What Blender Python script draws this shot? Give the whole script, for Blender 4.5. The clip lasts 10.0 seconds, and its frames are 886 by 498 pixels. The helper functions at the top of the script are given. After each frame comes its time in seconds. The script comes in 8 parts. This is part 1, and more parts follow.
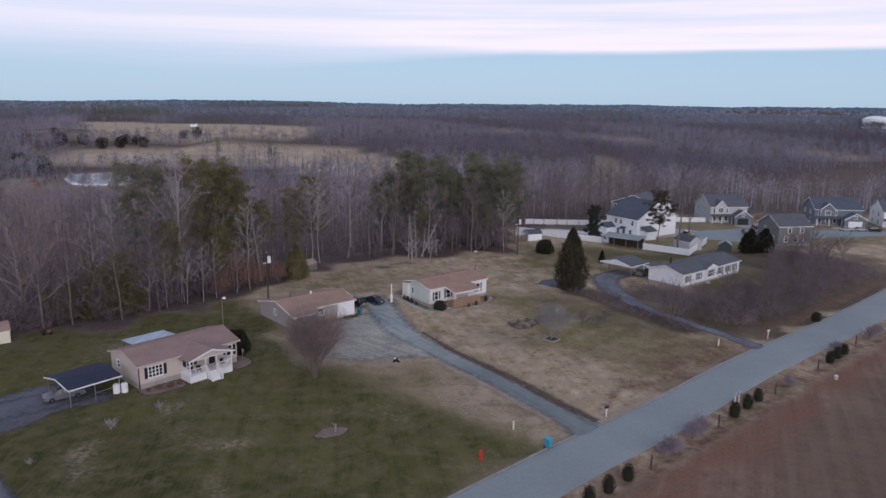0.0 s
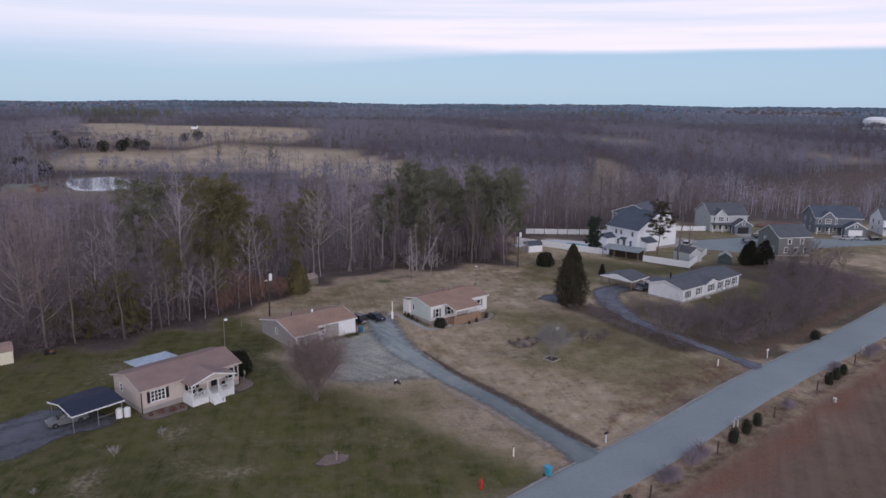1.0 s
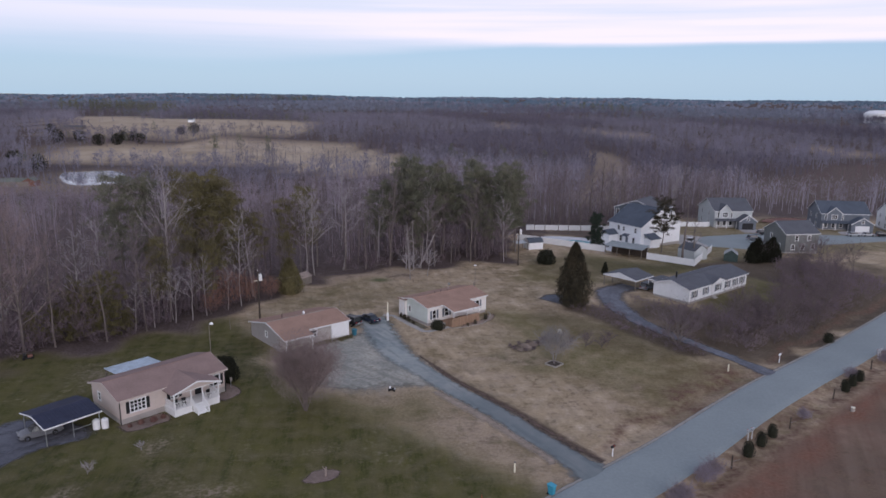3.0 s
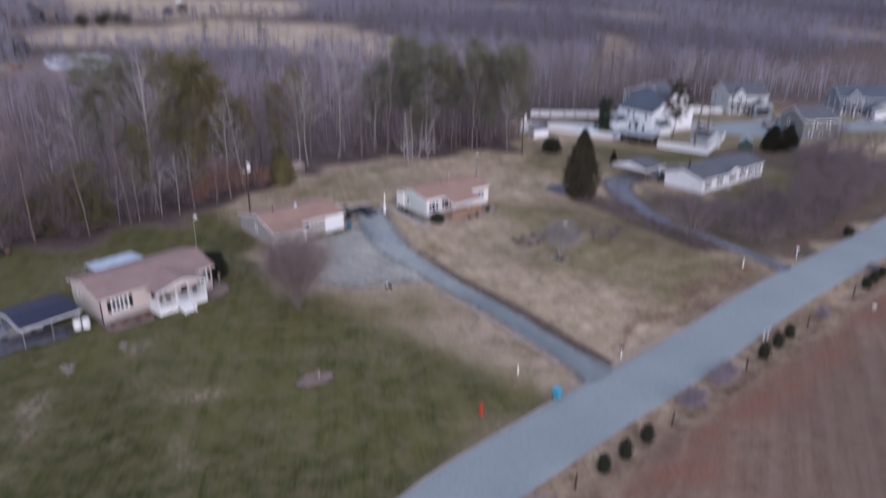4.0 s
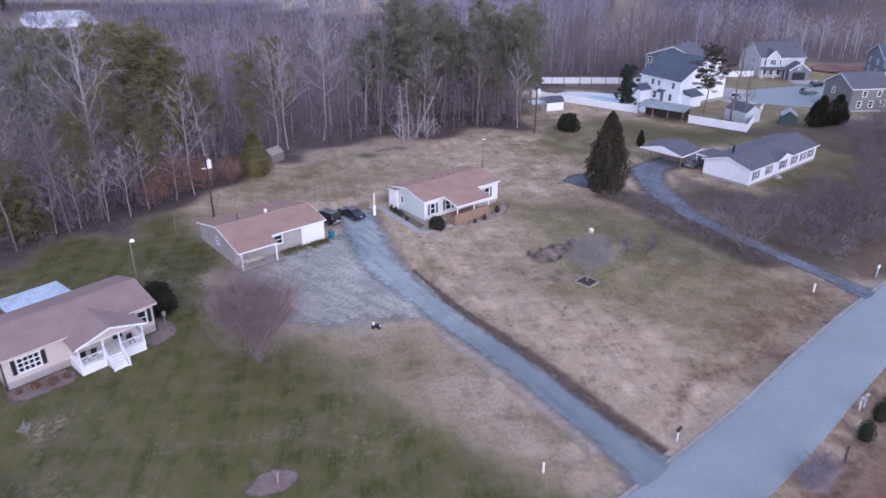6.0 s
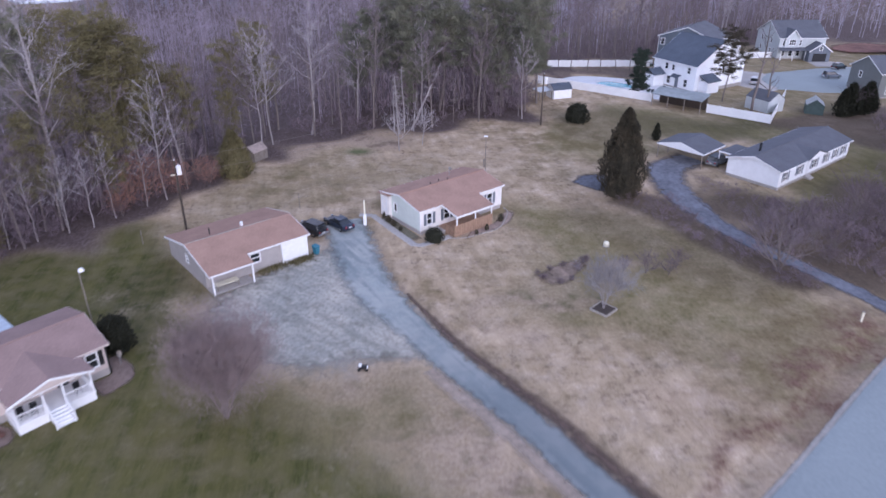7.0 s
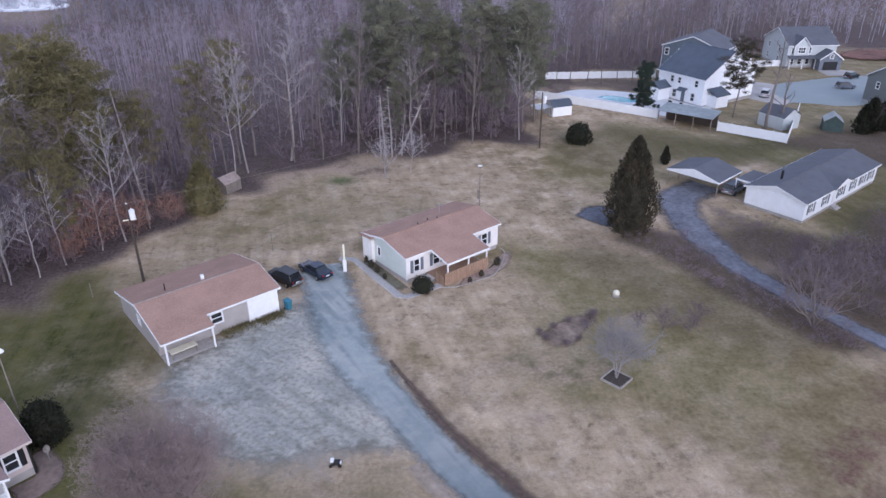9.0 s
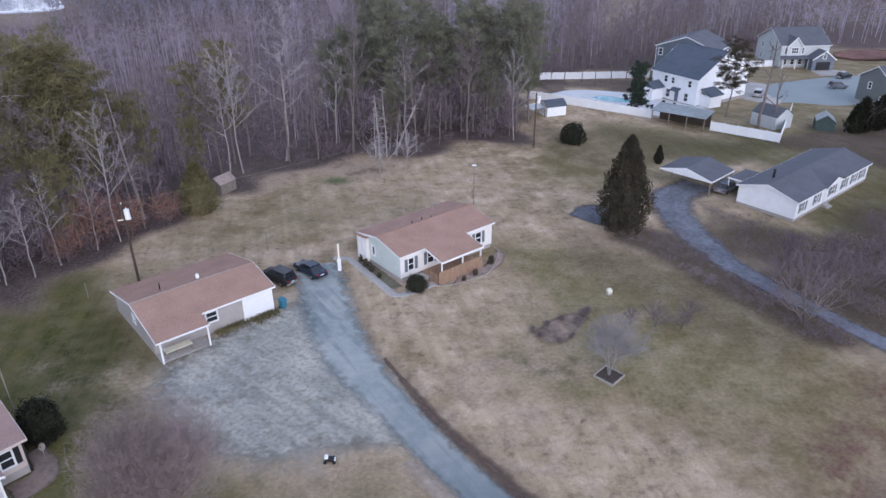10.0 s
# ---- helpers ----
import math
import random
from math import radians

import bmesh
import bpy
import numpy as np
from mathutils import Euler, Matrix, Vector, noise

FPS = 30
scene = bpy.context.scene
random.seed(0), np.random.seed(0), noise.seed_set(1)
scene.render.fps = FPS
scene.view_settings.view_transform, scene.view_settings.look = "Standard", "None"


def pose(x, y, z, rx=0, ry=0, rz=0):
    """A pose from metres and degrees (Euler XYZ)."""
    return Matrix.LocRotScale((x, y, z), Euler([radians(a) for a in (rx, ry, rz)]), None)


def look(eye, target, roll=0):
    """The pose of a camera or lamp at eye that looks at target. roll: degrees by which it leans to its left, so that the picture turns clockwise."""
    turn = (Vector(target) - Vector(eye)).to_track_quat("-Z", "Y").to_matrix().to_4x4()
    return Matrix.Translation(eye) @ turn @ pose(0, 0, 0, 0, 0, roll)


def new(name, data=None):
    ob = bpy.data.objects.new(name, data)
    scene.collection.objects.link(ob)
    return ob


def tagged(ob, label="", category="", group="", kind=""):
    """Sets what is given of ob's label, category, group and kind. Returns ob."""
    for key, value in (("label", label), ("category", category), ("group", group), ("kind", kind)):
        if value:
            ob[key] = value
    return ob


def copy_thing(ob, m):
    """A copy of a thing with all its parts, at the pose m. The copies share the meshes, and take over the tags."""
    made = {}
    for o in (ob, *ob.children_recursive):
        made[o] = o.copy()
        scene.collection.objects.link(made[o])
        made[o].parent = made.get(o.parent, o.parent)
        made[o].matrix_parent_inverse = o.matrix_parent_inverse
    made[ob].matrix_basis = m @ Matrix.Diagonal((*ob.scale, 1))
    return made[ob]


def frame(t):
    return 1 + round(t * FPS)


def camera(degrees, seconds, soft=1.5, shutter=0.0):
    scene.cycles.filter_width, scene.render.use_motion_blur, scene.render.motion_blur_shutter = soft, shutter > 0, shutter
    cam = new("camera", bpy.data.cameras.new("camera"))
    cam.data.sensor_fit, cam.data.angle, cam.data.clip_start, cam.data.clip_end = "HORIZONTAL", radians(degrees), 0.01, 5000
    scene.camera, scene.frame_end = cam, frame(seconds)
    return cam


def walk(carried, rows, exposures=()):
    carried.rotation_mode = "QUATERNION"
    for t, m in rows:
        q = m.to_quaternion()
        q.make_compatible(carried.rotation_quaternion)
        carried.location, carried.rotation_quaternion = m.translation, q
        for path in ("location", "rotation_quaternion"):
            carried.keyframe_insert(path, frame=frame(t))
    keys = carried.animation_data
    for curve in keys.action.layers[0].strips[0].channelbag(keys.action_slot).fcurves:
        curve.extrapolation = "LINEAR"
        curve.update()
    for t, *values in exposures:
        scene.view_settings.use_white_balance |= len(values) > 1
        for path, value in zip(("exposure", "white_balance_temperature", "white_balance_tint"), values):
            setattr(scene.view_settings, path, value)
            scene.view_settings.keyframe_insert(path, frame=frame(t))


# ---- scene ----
cam = camera(64.7, 10.0, 1.5, 0.8)
METRES, EYE, TILT, LEAN, TURN = 62.0, 37.2, -11.8, -0.6, 0.0
ROWS = [
    (0.0, 0.0, 0.0, 0.0, 0.0, 0.0, -0.0),
    (0.5, 0.0002, -0.0037, 0.0239, 0.03, -0.02, 0.02),
    (1.0, 0.0004, -0.0084, 0.054, 0.06, -0.04, 0.03),
    (1.5, 0.0014, -0.0086, 0.079, -0.17, -0.08, 0.07),
    (2.0, 0.0019, 0.0055, 0.0865, -0.13, -0.1, 0.04),
    (2.5, 0.0036, 0.0329, 0.0774, -0.07, -0.17, 0.01),
    (3.8, 0.0066, 0.1658, 0.0683, 0.05, -6.24, 0.03),
    (4.0, 0.007, 0.1885, 0.0686, 0.03, -9.7, 0.04),
    (4.2, 0.0073, 0.2153, 0.0723, 0.02, -14.87, 0.04),
    (4.3, 0.0074, 0.2306, 0.0757, 0.06, -17.52, 0.05),
    (4.5, 0.0075, 0.2625, 0.0838, 0.12, -21.55, 0.06),
    (4.8, 0.0077, 0.3121, 0.0989, 0.11, -23.32, 0.11),
    (5.0, 0.0079, 0.346, 0.1085, 0.17, -20.78, 0.16),
    (5.2, 0.0081, 0.3792, 0.1146, 0.17, -17.75, 0.23),
    (5.5, 0.0088, 0.43, 0.1231, 0.2, -13.89, 0.33),
    (5.7, 0.0098, 0.4652, 0.1311, 0.21, -12.94, 0.36),
    (6.8, 0.016, 0.661, 0.178, 0.22, -15.81, 0.45),
    (7.0, 0.0171, 0.6961, 0.1868, 0.25, -15.57, 0.47),
    (7.5, 0.0201, 0.7784, 0.2115, 0.22, -15.49, 0.52),
    (8.0, 0.0237, 0.8374, 0.2263, 0.12, -15.49, 0.66),
    (8.5, 0.0283, 0.8689, 0.2317, 0.04, -15.48, 0.81),
    (9.0, 0.0316, 0.8752, 0.231, -0.12, -15.52, 0.91),
    (9.5, 0.0339, 0.8718, 0.2294, -0.26, -15.47, 0.97),
    (10.0, 0.0361, 0.8672, 0.2284, -0.44, -15.42, 1.0),
]
EXPOSURES = [(0.0, -0.16, 6200, 14), (2.7, -0.16, 6200, 14), (3.8, 0.26, 6050, 16), (4.5, 0.71, 5950, 18), (5.5, 0.74, 5500, 22), (7.5, 0.74, 5600, 19), (9.0, 0.68, 5650, 14), (10.0, 0.66, 5700, 11)]
walk(cam, [(t, pose(0, 0, EYE, TILT, LEAN, TURN) @ pose(METRES * x, METRES * y, METRES * z, 90 + pitch, roll, yaw)) for t, x, y, z, yaw, pitch, roll in ROWS], EXPOSURES)


# ---- world and sun ----
SUN_EL, SUN_AZ = radians(21), radians(163)   # low evening light from behind and to the right of the flight
world = bpy.data.worlds.new("world")
scene.world = world
world.use_nodes = True
wn, wl = world.node_tree.nodes, world.node_tree.links
wn.clear()


def wnode(kind, **kw):
    n = wn.new(kind)
    for k, v in kw.items():
        n.inputs[k].default_value = v
    return n


w_out = wnode("ShaderNodeOutputWorld")
w_bg = wnode("ShaderNodeBackground", Strength=1.0)
w_sky = wn.new("ShaderNodeTexSky")
w_sky.sky_type, w_sky.sun_disc = "NISHITA", False
w_sky.sun_elevation, w_sky.sun_rotation = SUN_EL, SUN_AZ
w_sky_dim = wn.new("ShaderNodeMix")
w_sky_dim.data_type, w_sky_dim.blend_type = "RGBA", "MULTIPLY"
w_sky_dim.inputs["Factor"].default_value = 1.0
w_sky_dim.inputs["B"].default_value = (0.10, 0.10, 0.10, 1)
w_co = wn.new("ShaderNodeTexCoord")
w_sep = wn.new("ShaderNodeSeparateXYZ")
w_map = wn.new("ShaderNodeMapping")
w_map.inputs["Scale"].default_value = (1.2, 1.2, 15.0)
w_noise = wnode("ShaderNodeTexNoise", Scale=1.6, Detail=6.0, Roughness=0.5)
w_map2 = wn.new("ShaderNodeMapping")
w_map2.inputs["Scale"].default_value = (0.9, 0.9, 26.0)
w_noise2 = wnode("ShaderNodeTexNoise", Scale=2.0, Detail=5.0, Roughness=0.5)
wl.new(w_co.outputs["Generated"], w_sep.inputs[0])
wl.new(w_co.outputs["Generated"], w_map.inputs["Vector"])
wl.new(w_co.outputs["Generated"], w_map2.inputs["Vector"])
wl.new(w_map.outputs[0], w_noise.inputs["Vector"])
wl.new(w_map2.outputs[0], w_noise2.inputs["Vector"])


def wmath(op, a, b, clamp=False):
    n = wn.new("ShaderNodeMath")
    n.operation, n.use_clamp = op, clamp
    for i, v in enumerate((a, b)):
        if isinstance(v, (int, float)):
            n.inputs[i].default_value = v
        else:
            wl.new(v, n.inputs[i])
    return n.outputs[0]


# the cloud sheet begins about four degrees above the horizon, with a soft wavy lower edge
edge = wmath("ADD", w_sep.outputs["Z"], wmath("MULTIPLY", wmath("SUBTRACT", w_noise.outputs[0], 0.5), 0.022))
cover = wn.new("ShaderNodeMapRange")
cover.interpolation_type = "SMOOTHSTEP"
# crisp towards the right of the flight, soft and spread towards its left
soft_edge = wn.new("ShaderNodeMapRange")
soft_edge.interpolation_type = "SMOOTHSTEP"
for key, v in (("From Min", -0.32), ("From Max", 0.12), ("To Min", 0.034), ("To Max", 0.005)):
    soft_edge.inputs[key].default_value = v
wl.new(w_sep.outputs["X"], soft_edge.inputs["Value"])
wl.new(wmath("SUBTRACT", 0.068, soft_edge.outputs[0]), cover.inputs["From Min"])
wl.new(wmath("ADD", 0.068, soft_edge.outputs[0]), cover.inputs["From Max"])
wl.new(edge, cover.inputs["Value"])
streak = wn.new("ShaderNodeMapRange")
streak.inputs["From Min"].default_value, streak.inputs["From Max"].default_value = 0.36, 0.60
wl.new(w_noise2.outputs[0], streak.inputs["Value"])
cloud_col = wn.new("ShaderNodeMix")
cloud_col.data_type = "RGBA"
cloud_col.inputs["A"].default_value = (0.84, 0.88, 1.01, 1)
cloud_col.inputs["B"].default_value = (1.09, 1.00, 1.09, 1)
lit = wn.new("ShaderNodeMapRange")
for key, v in (("From Min", -0.55), ("From Max", 0.0), ("To Min", 0.3), ("To Max", 1.0)):
    lit.inputs[key].default_value = v
wl.new(w_sep.outputs["X"], lit.inputs["Value"])
wl.new(wmath("MULTIPLY", streak.outputs[0], lit.outputs[0]), cloud_col.inputs["Factor"])
low = wn.new("ShaderNodeMapRange")
low.inputs["From Min"].default_value, low.inputs["From Max"].default_value = -0.01, 0.09
wl.new(w_sep.outputs["Z"], low.inputs["Value"])
band = wn.new("ShaderNodeMix")
band.data_type = "RGBA"
band.inputs["A"].default_value = (0.56, 0.76, 0.92, 1)
band.inputs["B"].default_value = (0.46, 0.67, 0.91, 1)
wl.new(low.outputs[0], band.inputs["Factor"])
clear = wn.new("ShaderNodeMix")
clear.data_type = "RGBA"
clear.inputs["Factor"].default_value = 0.8
wl.new(w_sky.outputs[0], w_sky_dim.inputs["A"])
wl.new(w_sky_dim.outputs["Result"], clear.inputs["A"])
wl.new(band.outputs["Result"], clear.inputs["B"])
allsky = wn.new("ShaderNodeMix")
allsky.data_type = "RGBA"
wl.new(cover.outputs[0], allsky.inputs["Factor"])
wl.new(clear.outputs["Result"], allsky.inputs["A"])
# overhead the evening cloud is thicker, dimmer and bluer
over = wn.new("ShaderNodeMapRange")
over.interpolation_type = "SMOOTHSTEP"
over.inputs["From Min"].default_value, over.inputs["From Max"].default_value = 0.2, 0.6
wl.new(w_sep.outputs["Z"], over.inputs["Value"])
deep = wn.new("ShaderNodeMix")
deep.data_type = "RGBA"
deep.inputs["B"].default_value = (0.36, 0.42, 0.58, 1)
wl.new(over.outputs[0], deep.inputs["Factor"])
wl.new(cloud_col.outputs["Result"], deep.inputs["A"])
wl.new(deep.outputs["Result"], allsky.inputs["B"])
wl.new(allsky.outputs["Result"], w_bg.inputs["Color"])
wl.new(w_bg.outputs[0], w_out.inputs[0])

sun = new("sun", bpy.data.lights.new("sun", "SUN"))
sun.data.energy, sun.data.angle, sun.data.color = 1.5, radians(65), (1.0, 0.91, 0.87)
sun.matrix_world = look((38, -122, 50), (0, 0, 0))

# ---- materials ----


def mat(name, col, rough=0.8, var=0.18, scale=3.0, bump=0.15, metal=0.0, big=0.25, col2=None, lap=0.0, spec=0.3, fade=False):
    """Noise-varied surface: grain at `scale` per metre, broad stains at `big` per metre; lap: spacing of siding or ribs."""
    m = bpy.data.materials.new(name)
    m.use_nodes = True
    n, l = m.node_tree.nodes, m.node_tree.links
    b = n["Principled BSDF"]
    b.inputs["Roughness"].default_value, b.inputs["Metallic"].default_value = rough, metal
    b.inputs["Specular IOR Level"].default_value = spec
    co = n.new("ShaderNodeTexCoord")
    info = n.new("ShaderNodeObjectInfo")
    off = n.new("ShaderNodeVectorMath")
    off.operation = "MULTIPLY_ADD"
    off.inputs[1].default_value = (1, 1, 1)
    cmb = n.new("ShaderNodeVectorMath")
    cmb.operation = "SCALE"
    cmb.inputs[0].default_value = (37, 19, 11)
    l.new(info.outputs["Random"], cmb.inputs["Scale"])
    l.new(co.outputs["Object"], off.inputs[0])
    l.new(cmb.outputs[0], off.inputs[2])
    n1, n2 = n.new("ShaderNodeTexNoise"), n.new("ShaderNodeTexNoise")
    for x, s in ((n1, scale), (n2, big)):
        x.inputs["Scale"].default_value, x.inputs["Detail"].default_value = s, 6.0
        l.new(off.outputs[0], x.inputs["Vector"])
    mixn = n.new("ShaderNodeMath")
    mixn.operation = "MULTIPLY_ADD"
    mixn.inputs[1].default_value = 0.5
    l.new(n1.outputs[0], mixn.inputs[0])
    hn = n.new("ShaderNodeMath")
    hn.operation = "MULTIPLY"
    hn.inputs[1].default_value = 0.5
    l.new(n2.outputs[0], hn.inputs[0])
    l.new(hn.outputs[0], mixn.inputs[2])
    rng = n.new("ShaderNodeMapRange")
    rng.inputs["From Min"].default_value, rng.inputs["From Max"].default_value = 0.34, 0.66
    l.new(mixn.outputs[0], rng.inputs["Value"])
    cm = n.new("ShaderNodeMix")
    cm.data_type = "RGBA"
    c2 = col2 or tuple(min(1.0, c * (1 + var)) for c in col)
    cm.inputs["A"].default_value = (*[c * (1 - var) for c in col], 1)
    cm.inputs["B"].default_value = (*c2, 1)
    l.new(rng.outputs[0], cm.inputs["Factor"])
    l.new(cm.outputs["Result"], b.inputs["Base Color"])
    if fade:
        # loose material thins out in patches towards its edge, where the ground shows through
        at = n.new("ShaderNodeVertexColor")
        at.layer_name = "edge"
        n3 = n.new("ShaderNodeTexNoise")
        n3.inputs["Scale"].default_value, n3.inputs["Detail"].default_value = 0.9, 10.0
        l.new(co.outputs["Object"], n3.inputs["Vector"])
        add = n.new("ShaderNodeMath")
        add.operation = "MULTIPLY_ADD"
        add.inputs[1].default_value = 1.15
        l.new(at.outputs["Color"], add.inputs[0])
        l.new(n3.outputs[0], add.inputs[2])
        cutr = n.new("ShaderNodeMapRange")
        cutr.inputs["From Min"].default_value, cutr.inputs["From Max"].default_value = 0.58, 1.22 if fade is True else fade
        l.new(add.outputs[0], cutr.inputs["Value"])
        l.new(cutr.outputs[0], b.inputs["Alpha"])
    if bump:
        bp = n.new("ShaderNodeBump")
        bp.inputs["Strength"].default_value, bp.inputs["Distance"].default_value = bump, 0.03
        height = n1.outputs[0]
        if lap:
            wv = n.new("ShaderNodeTexWave")
            wv.wave_type, wv.bands_direction, wv.wave_profile = "BANDS", "Z" if lap > 0 else "X", "SAW"
            wv.inputs["Scale"].default_value = 0.314 / abs(lap)
            l.new(co.outputs["Object"], wv.inputs["Vector"])
            height = wv.outputs["Color"]
        l.new(height, bp.inputs["Height"])
        l.new(bp.outputs[0], b.inputs["Normal"])
    return m


def gravel(name, stones, dust, dark, turn, tufts=0.0, streak=0.6, sealed=None):
    """Loose gravel: stones and dust in broad patches, wheel tracks drawn out along one heading, small dark tufts."""
    m = mat(name, stones, 0.95, 0.16, 5.0, 0.5, big=0.6, fade=True)
    n, l = m.node_tree.nodes, m.node_tree.links
    b = n["Principled BSDF"]
    src = b.inputs["Base Color"].links[0].from_socket
    co = n.new("ShaderNodeTexCoord")
    rot, mp = n.new("ShaderNodeMapping"), n.new("ShaderNodeMapping")
    rot.inputs["Rotation"].default_value = (0, 0, radians(turn))
    mp.inputs["Scale"].default_value = (0.85, 0.07, 1.0)
    l.new(co.outputs["Object"], rot.inputs["Vector"])
    l.new(rot.outputs[0], mp.inputs["Vector"])
    for vec, scale, lo, hi, amount, colour in ((co.outputs["Object"], 0.22, 0.44, 0.66, 0.75, dust), (mp.outputs[0], 1.0, 0.46, 0.66, streak, dark), (co.outputs["Object"], 0.9, 0.50, 0.66, 0.45, dust), (co.outputs["Object"], 2.3, 0.46, 0.68, tufts, (0.150, 0.146, 0.122)), (co.outputs["Object"], 0.55, 0.57, 0.70, tufts, (0.140, 0.126, 0.092))):
        t = n.new("ShaderNodeTexNoise")
        t.inputs["Scale"].default_value, t.inputs["Detail"].default_value = scale, 7.0
        l.new(vec, t.inputs["Vector"])
        r = n.new("ShaderNodeMapRange")
        r.inputs["From Min"].default_value, r.inputs["From Max"].default_value, r.inputs["To Max"].default_value = lo, hi, amount
        l.new(t.outputs[0], r.inputs["Value"])
        x = n.new("ShaderNodeMix")
        x.data_type = "RGBA"
        x.inputs["B"].default_value = (*colour, 1)
        l.new(r.outputs[0], x.inputs["Factor"])
        l.new(src, x.inputs["A"])
        src = x.outputs["Result"]
    if sealed:
        # the stretch towards the road is sealed and darker
        sx = n.new("ShaderNodeSeparateXYZ")
        l.new(co.outputs["Object"], sx.inputs[0])
        t = n.new("ShaderNodeTexNoise")
        t.inputs["Scale"].default_value, t.inputs["Detail"].default_value = 0.35, 6.0
        l.new(co.outputs["Object"], t.inputs["Vector"])
        w = n.new("ShaderNodeMath")
        w.operation = "MULTIPLY_ADD"
        w.inputs[1].default_value = 9.0
        l.new(t.outputs[0], w.inputs[0])
        l.new(sx.outputs["Y"], w.inputs[2])
        r = n.new("ShaderNodeMapRange")
        r.inputs["From Min"].default_value, r.inputs["From Max"].default_value, r.inputs["To Min"].default_value, r.inputs["To Max"].default_value = 96.0, 110.0, 0.62, 0.0
        l.new(w.outputs[0], r.inputs["Value"])
        x = n.new("ShaderNodeMix")
        x.data_type = "RGBA"
        x.inputs["B"].default_value = (*sealed, 1)
        l.new(r.outputs[0], x.inputs["Factor"])
        l.new(src, x.inputs["A"])
        src = x.outputs["Result"]
    l.new(src, b.inputs["Base Color"])
    return m


M_WHITE = mat("white_paint", (0.78, 0.78, 0.78), 0.5, 0.06, 2.0, 0.05)
M_VINYL = mat("white_vinyl", (0.80, 0.81, 0.82), 0.4, 0.05, 1.0, 0.03)
M_TAN_SIDING = mat("tan_vinyl_siding", (0.60, 0.515, 0.47), 0.6, 0.07, 1.5, 0.5, lap=0.12)
M_PALE_SIDING = mat("pale_grey_green_siding", (0.62, 0.67, 0.63), 0.6, 0.07, 1.5, 0.5, lap=0.12)
M_CREAM_SIDING = mat("cream_siding", (0.80, 0.77, 0.74), 0.6, 0.07, 1.5, 0.5, lap=0.12)
M_WHITE_SIDING = mat("white_siding", (0.84, 0.85, 0.86), 0.6, 0.06, 1.5, 0.5, lap=0.12)
M_SLATE_SIDING = mat("dark_grey_siding", (0.16, 0.18, 0.21), 0.6, 0.1, 1.5, 0.5, lap=0.12)
M_BEIGE_SIDING = mat("grey_beige_siding", (0.40, 0.37, 0.35), 0.6, 0.1, 1.5, 0.5, lap=0.12)
M_RED_SHINGLE = mat("reddish_brown_shingles", (0.325, 0.206, 0.155), 0.9, 0.18, 6.0, 0.4, big=0.5)
M_MAUVE_SHINGLE = mat("faded_brown_shingles", (0.27, 0.188, 0.165), 0.9, 0.16, 6.0, 0.4, big=0.5)
M_GREY_SHINGLE = mat("grey_shingles", (0.105, 0.108, 0.122), 0.9, 0.16, 6.0, 0.4, big=0.5)
M_SLATE_SHINGLE = mat("slate_blue_shingles", (0.085, 0.10, 0.125), 0.9, 0.16, 6.0, 0.4, big=0.5)
M_BLUE_TIN = mat("dark_blue_metal_roofing", (0.040, 0.044, 0.075), 0.55, 0.2, 1.0, 0.5, 0.3, lap=-0.3)
M_PALE_TIN = mat("pale_blue_metal_roofing", (0.50, 0.57, 0.63), 0.45, 0.25, 1.0, 0.5, 0.1, lap=-0.3)
M_GREEN_TIN = mat("dull_green_metal_roofing", (0.24, 0.265, 0.265), 0.5, 0.2, 1.0, 0.4, 0.2, lap=-0.3)
M_GLASS = mat("window_glass", (0.02, 0.023, 0.027), 0.08, 0.2, 1.0, 0.0, spec=0.8)
M_BLACK = mat("black_paint", (0.02, 0.02, 0.022), 0.5, 0.2, 3.0, 0.05)
M_BRICK = mat("red_brown_brick", (0.20, 0.105, 0.08), 0.9, 0.3, 8.0, 0.5)
M_WOOD = mat("orange_brown_deck_boards", (0.31, 0.205, 0.14), 0.7, 0.25, 4.0, 0.4, lap=-0.14)
M_GREYWOOD = mat("weathered_wood", (0.22, 0.19, 0.16), 0.85, 0.3, 5.0, 0.4)
M_POLEWOOD = mat("dark_creosoted_wood", (0.07, 0.055, 0.045), 0.9, 0.3, 6.0, 0.4)
M_STEEL = mat("galvanised_steel", (0.50, 0.52, 0.53), 0.4, 0.15, 4.0, 0.1, 0.8)
M_CONCRETE = mat("concrete", (0.38, 0.355, 0.33), 0.9, 0.2, 3.0, 0.3)
M_ASPHALT = mat("worn_asphalt", (0.250, 0.280, 0.280), 0.85, 0.10, 3.0, 0.3, big=0.12)
M_GRAVEL = gravel("blue_grey_gravel", (0.262, 0.288, 0.280), (0.390, 0.392, 0.364), (0.165, 0.192, 0.196), -33, 0.0, 0.8, (0.118, 0.140, 0.150))
M_PALEGRAVEL = gravel("pale_dusty_gravel", (0.318, 0.310, 0.272), (0.490, 0.446, 0.376), (0.185, 0.186, 0.155), -50, 0.6, 0.6)
M_EDGEDUST = mat("pale_road_dust", (0.28, 0.262, 0.238), 0.95, 0.2, 2.0, 0.3, fade=True)
M_BARK = mat("grey_brown_bark", (0.165, 0.138, 0.125), 0.95, 0.3, 3.0, 0.5)
M_PALEBARK = mat("pale_bark", (0.30, 0.27, 0.262), 0.95, 0.25, 3.0, 0.5)
M_TWIG = mat("bare_twigs", (0.194, 0.154, 0.172), 0.95, 0.30, 0.3, 0.0, big=0.03)
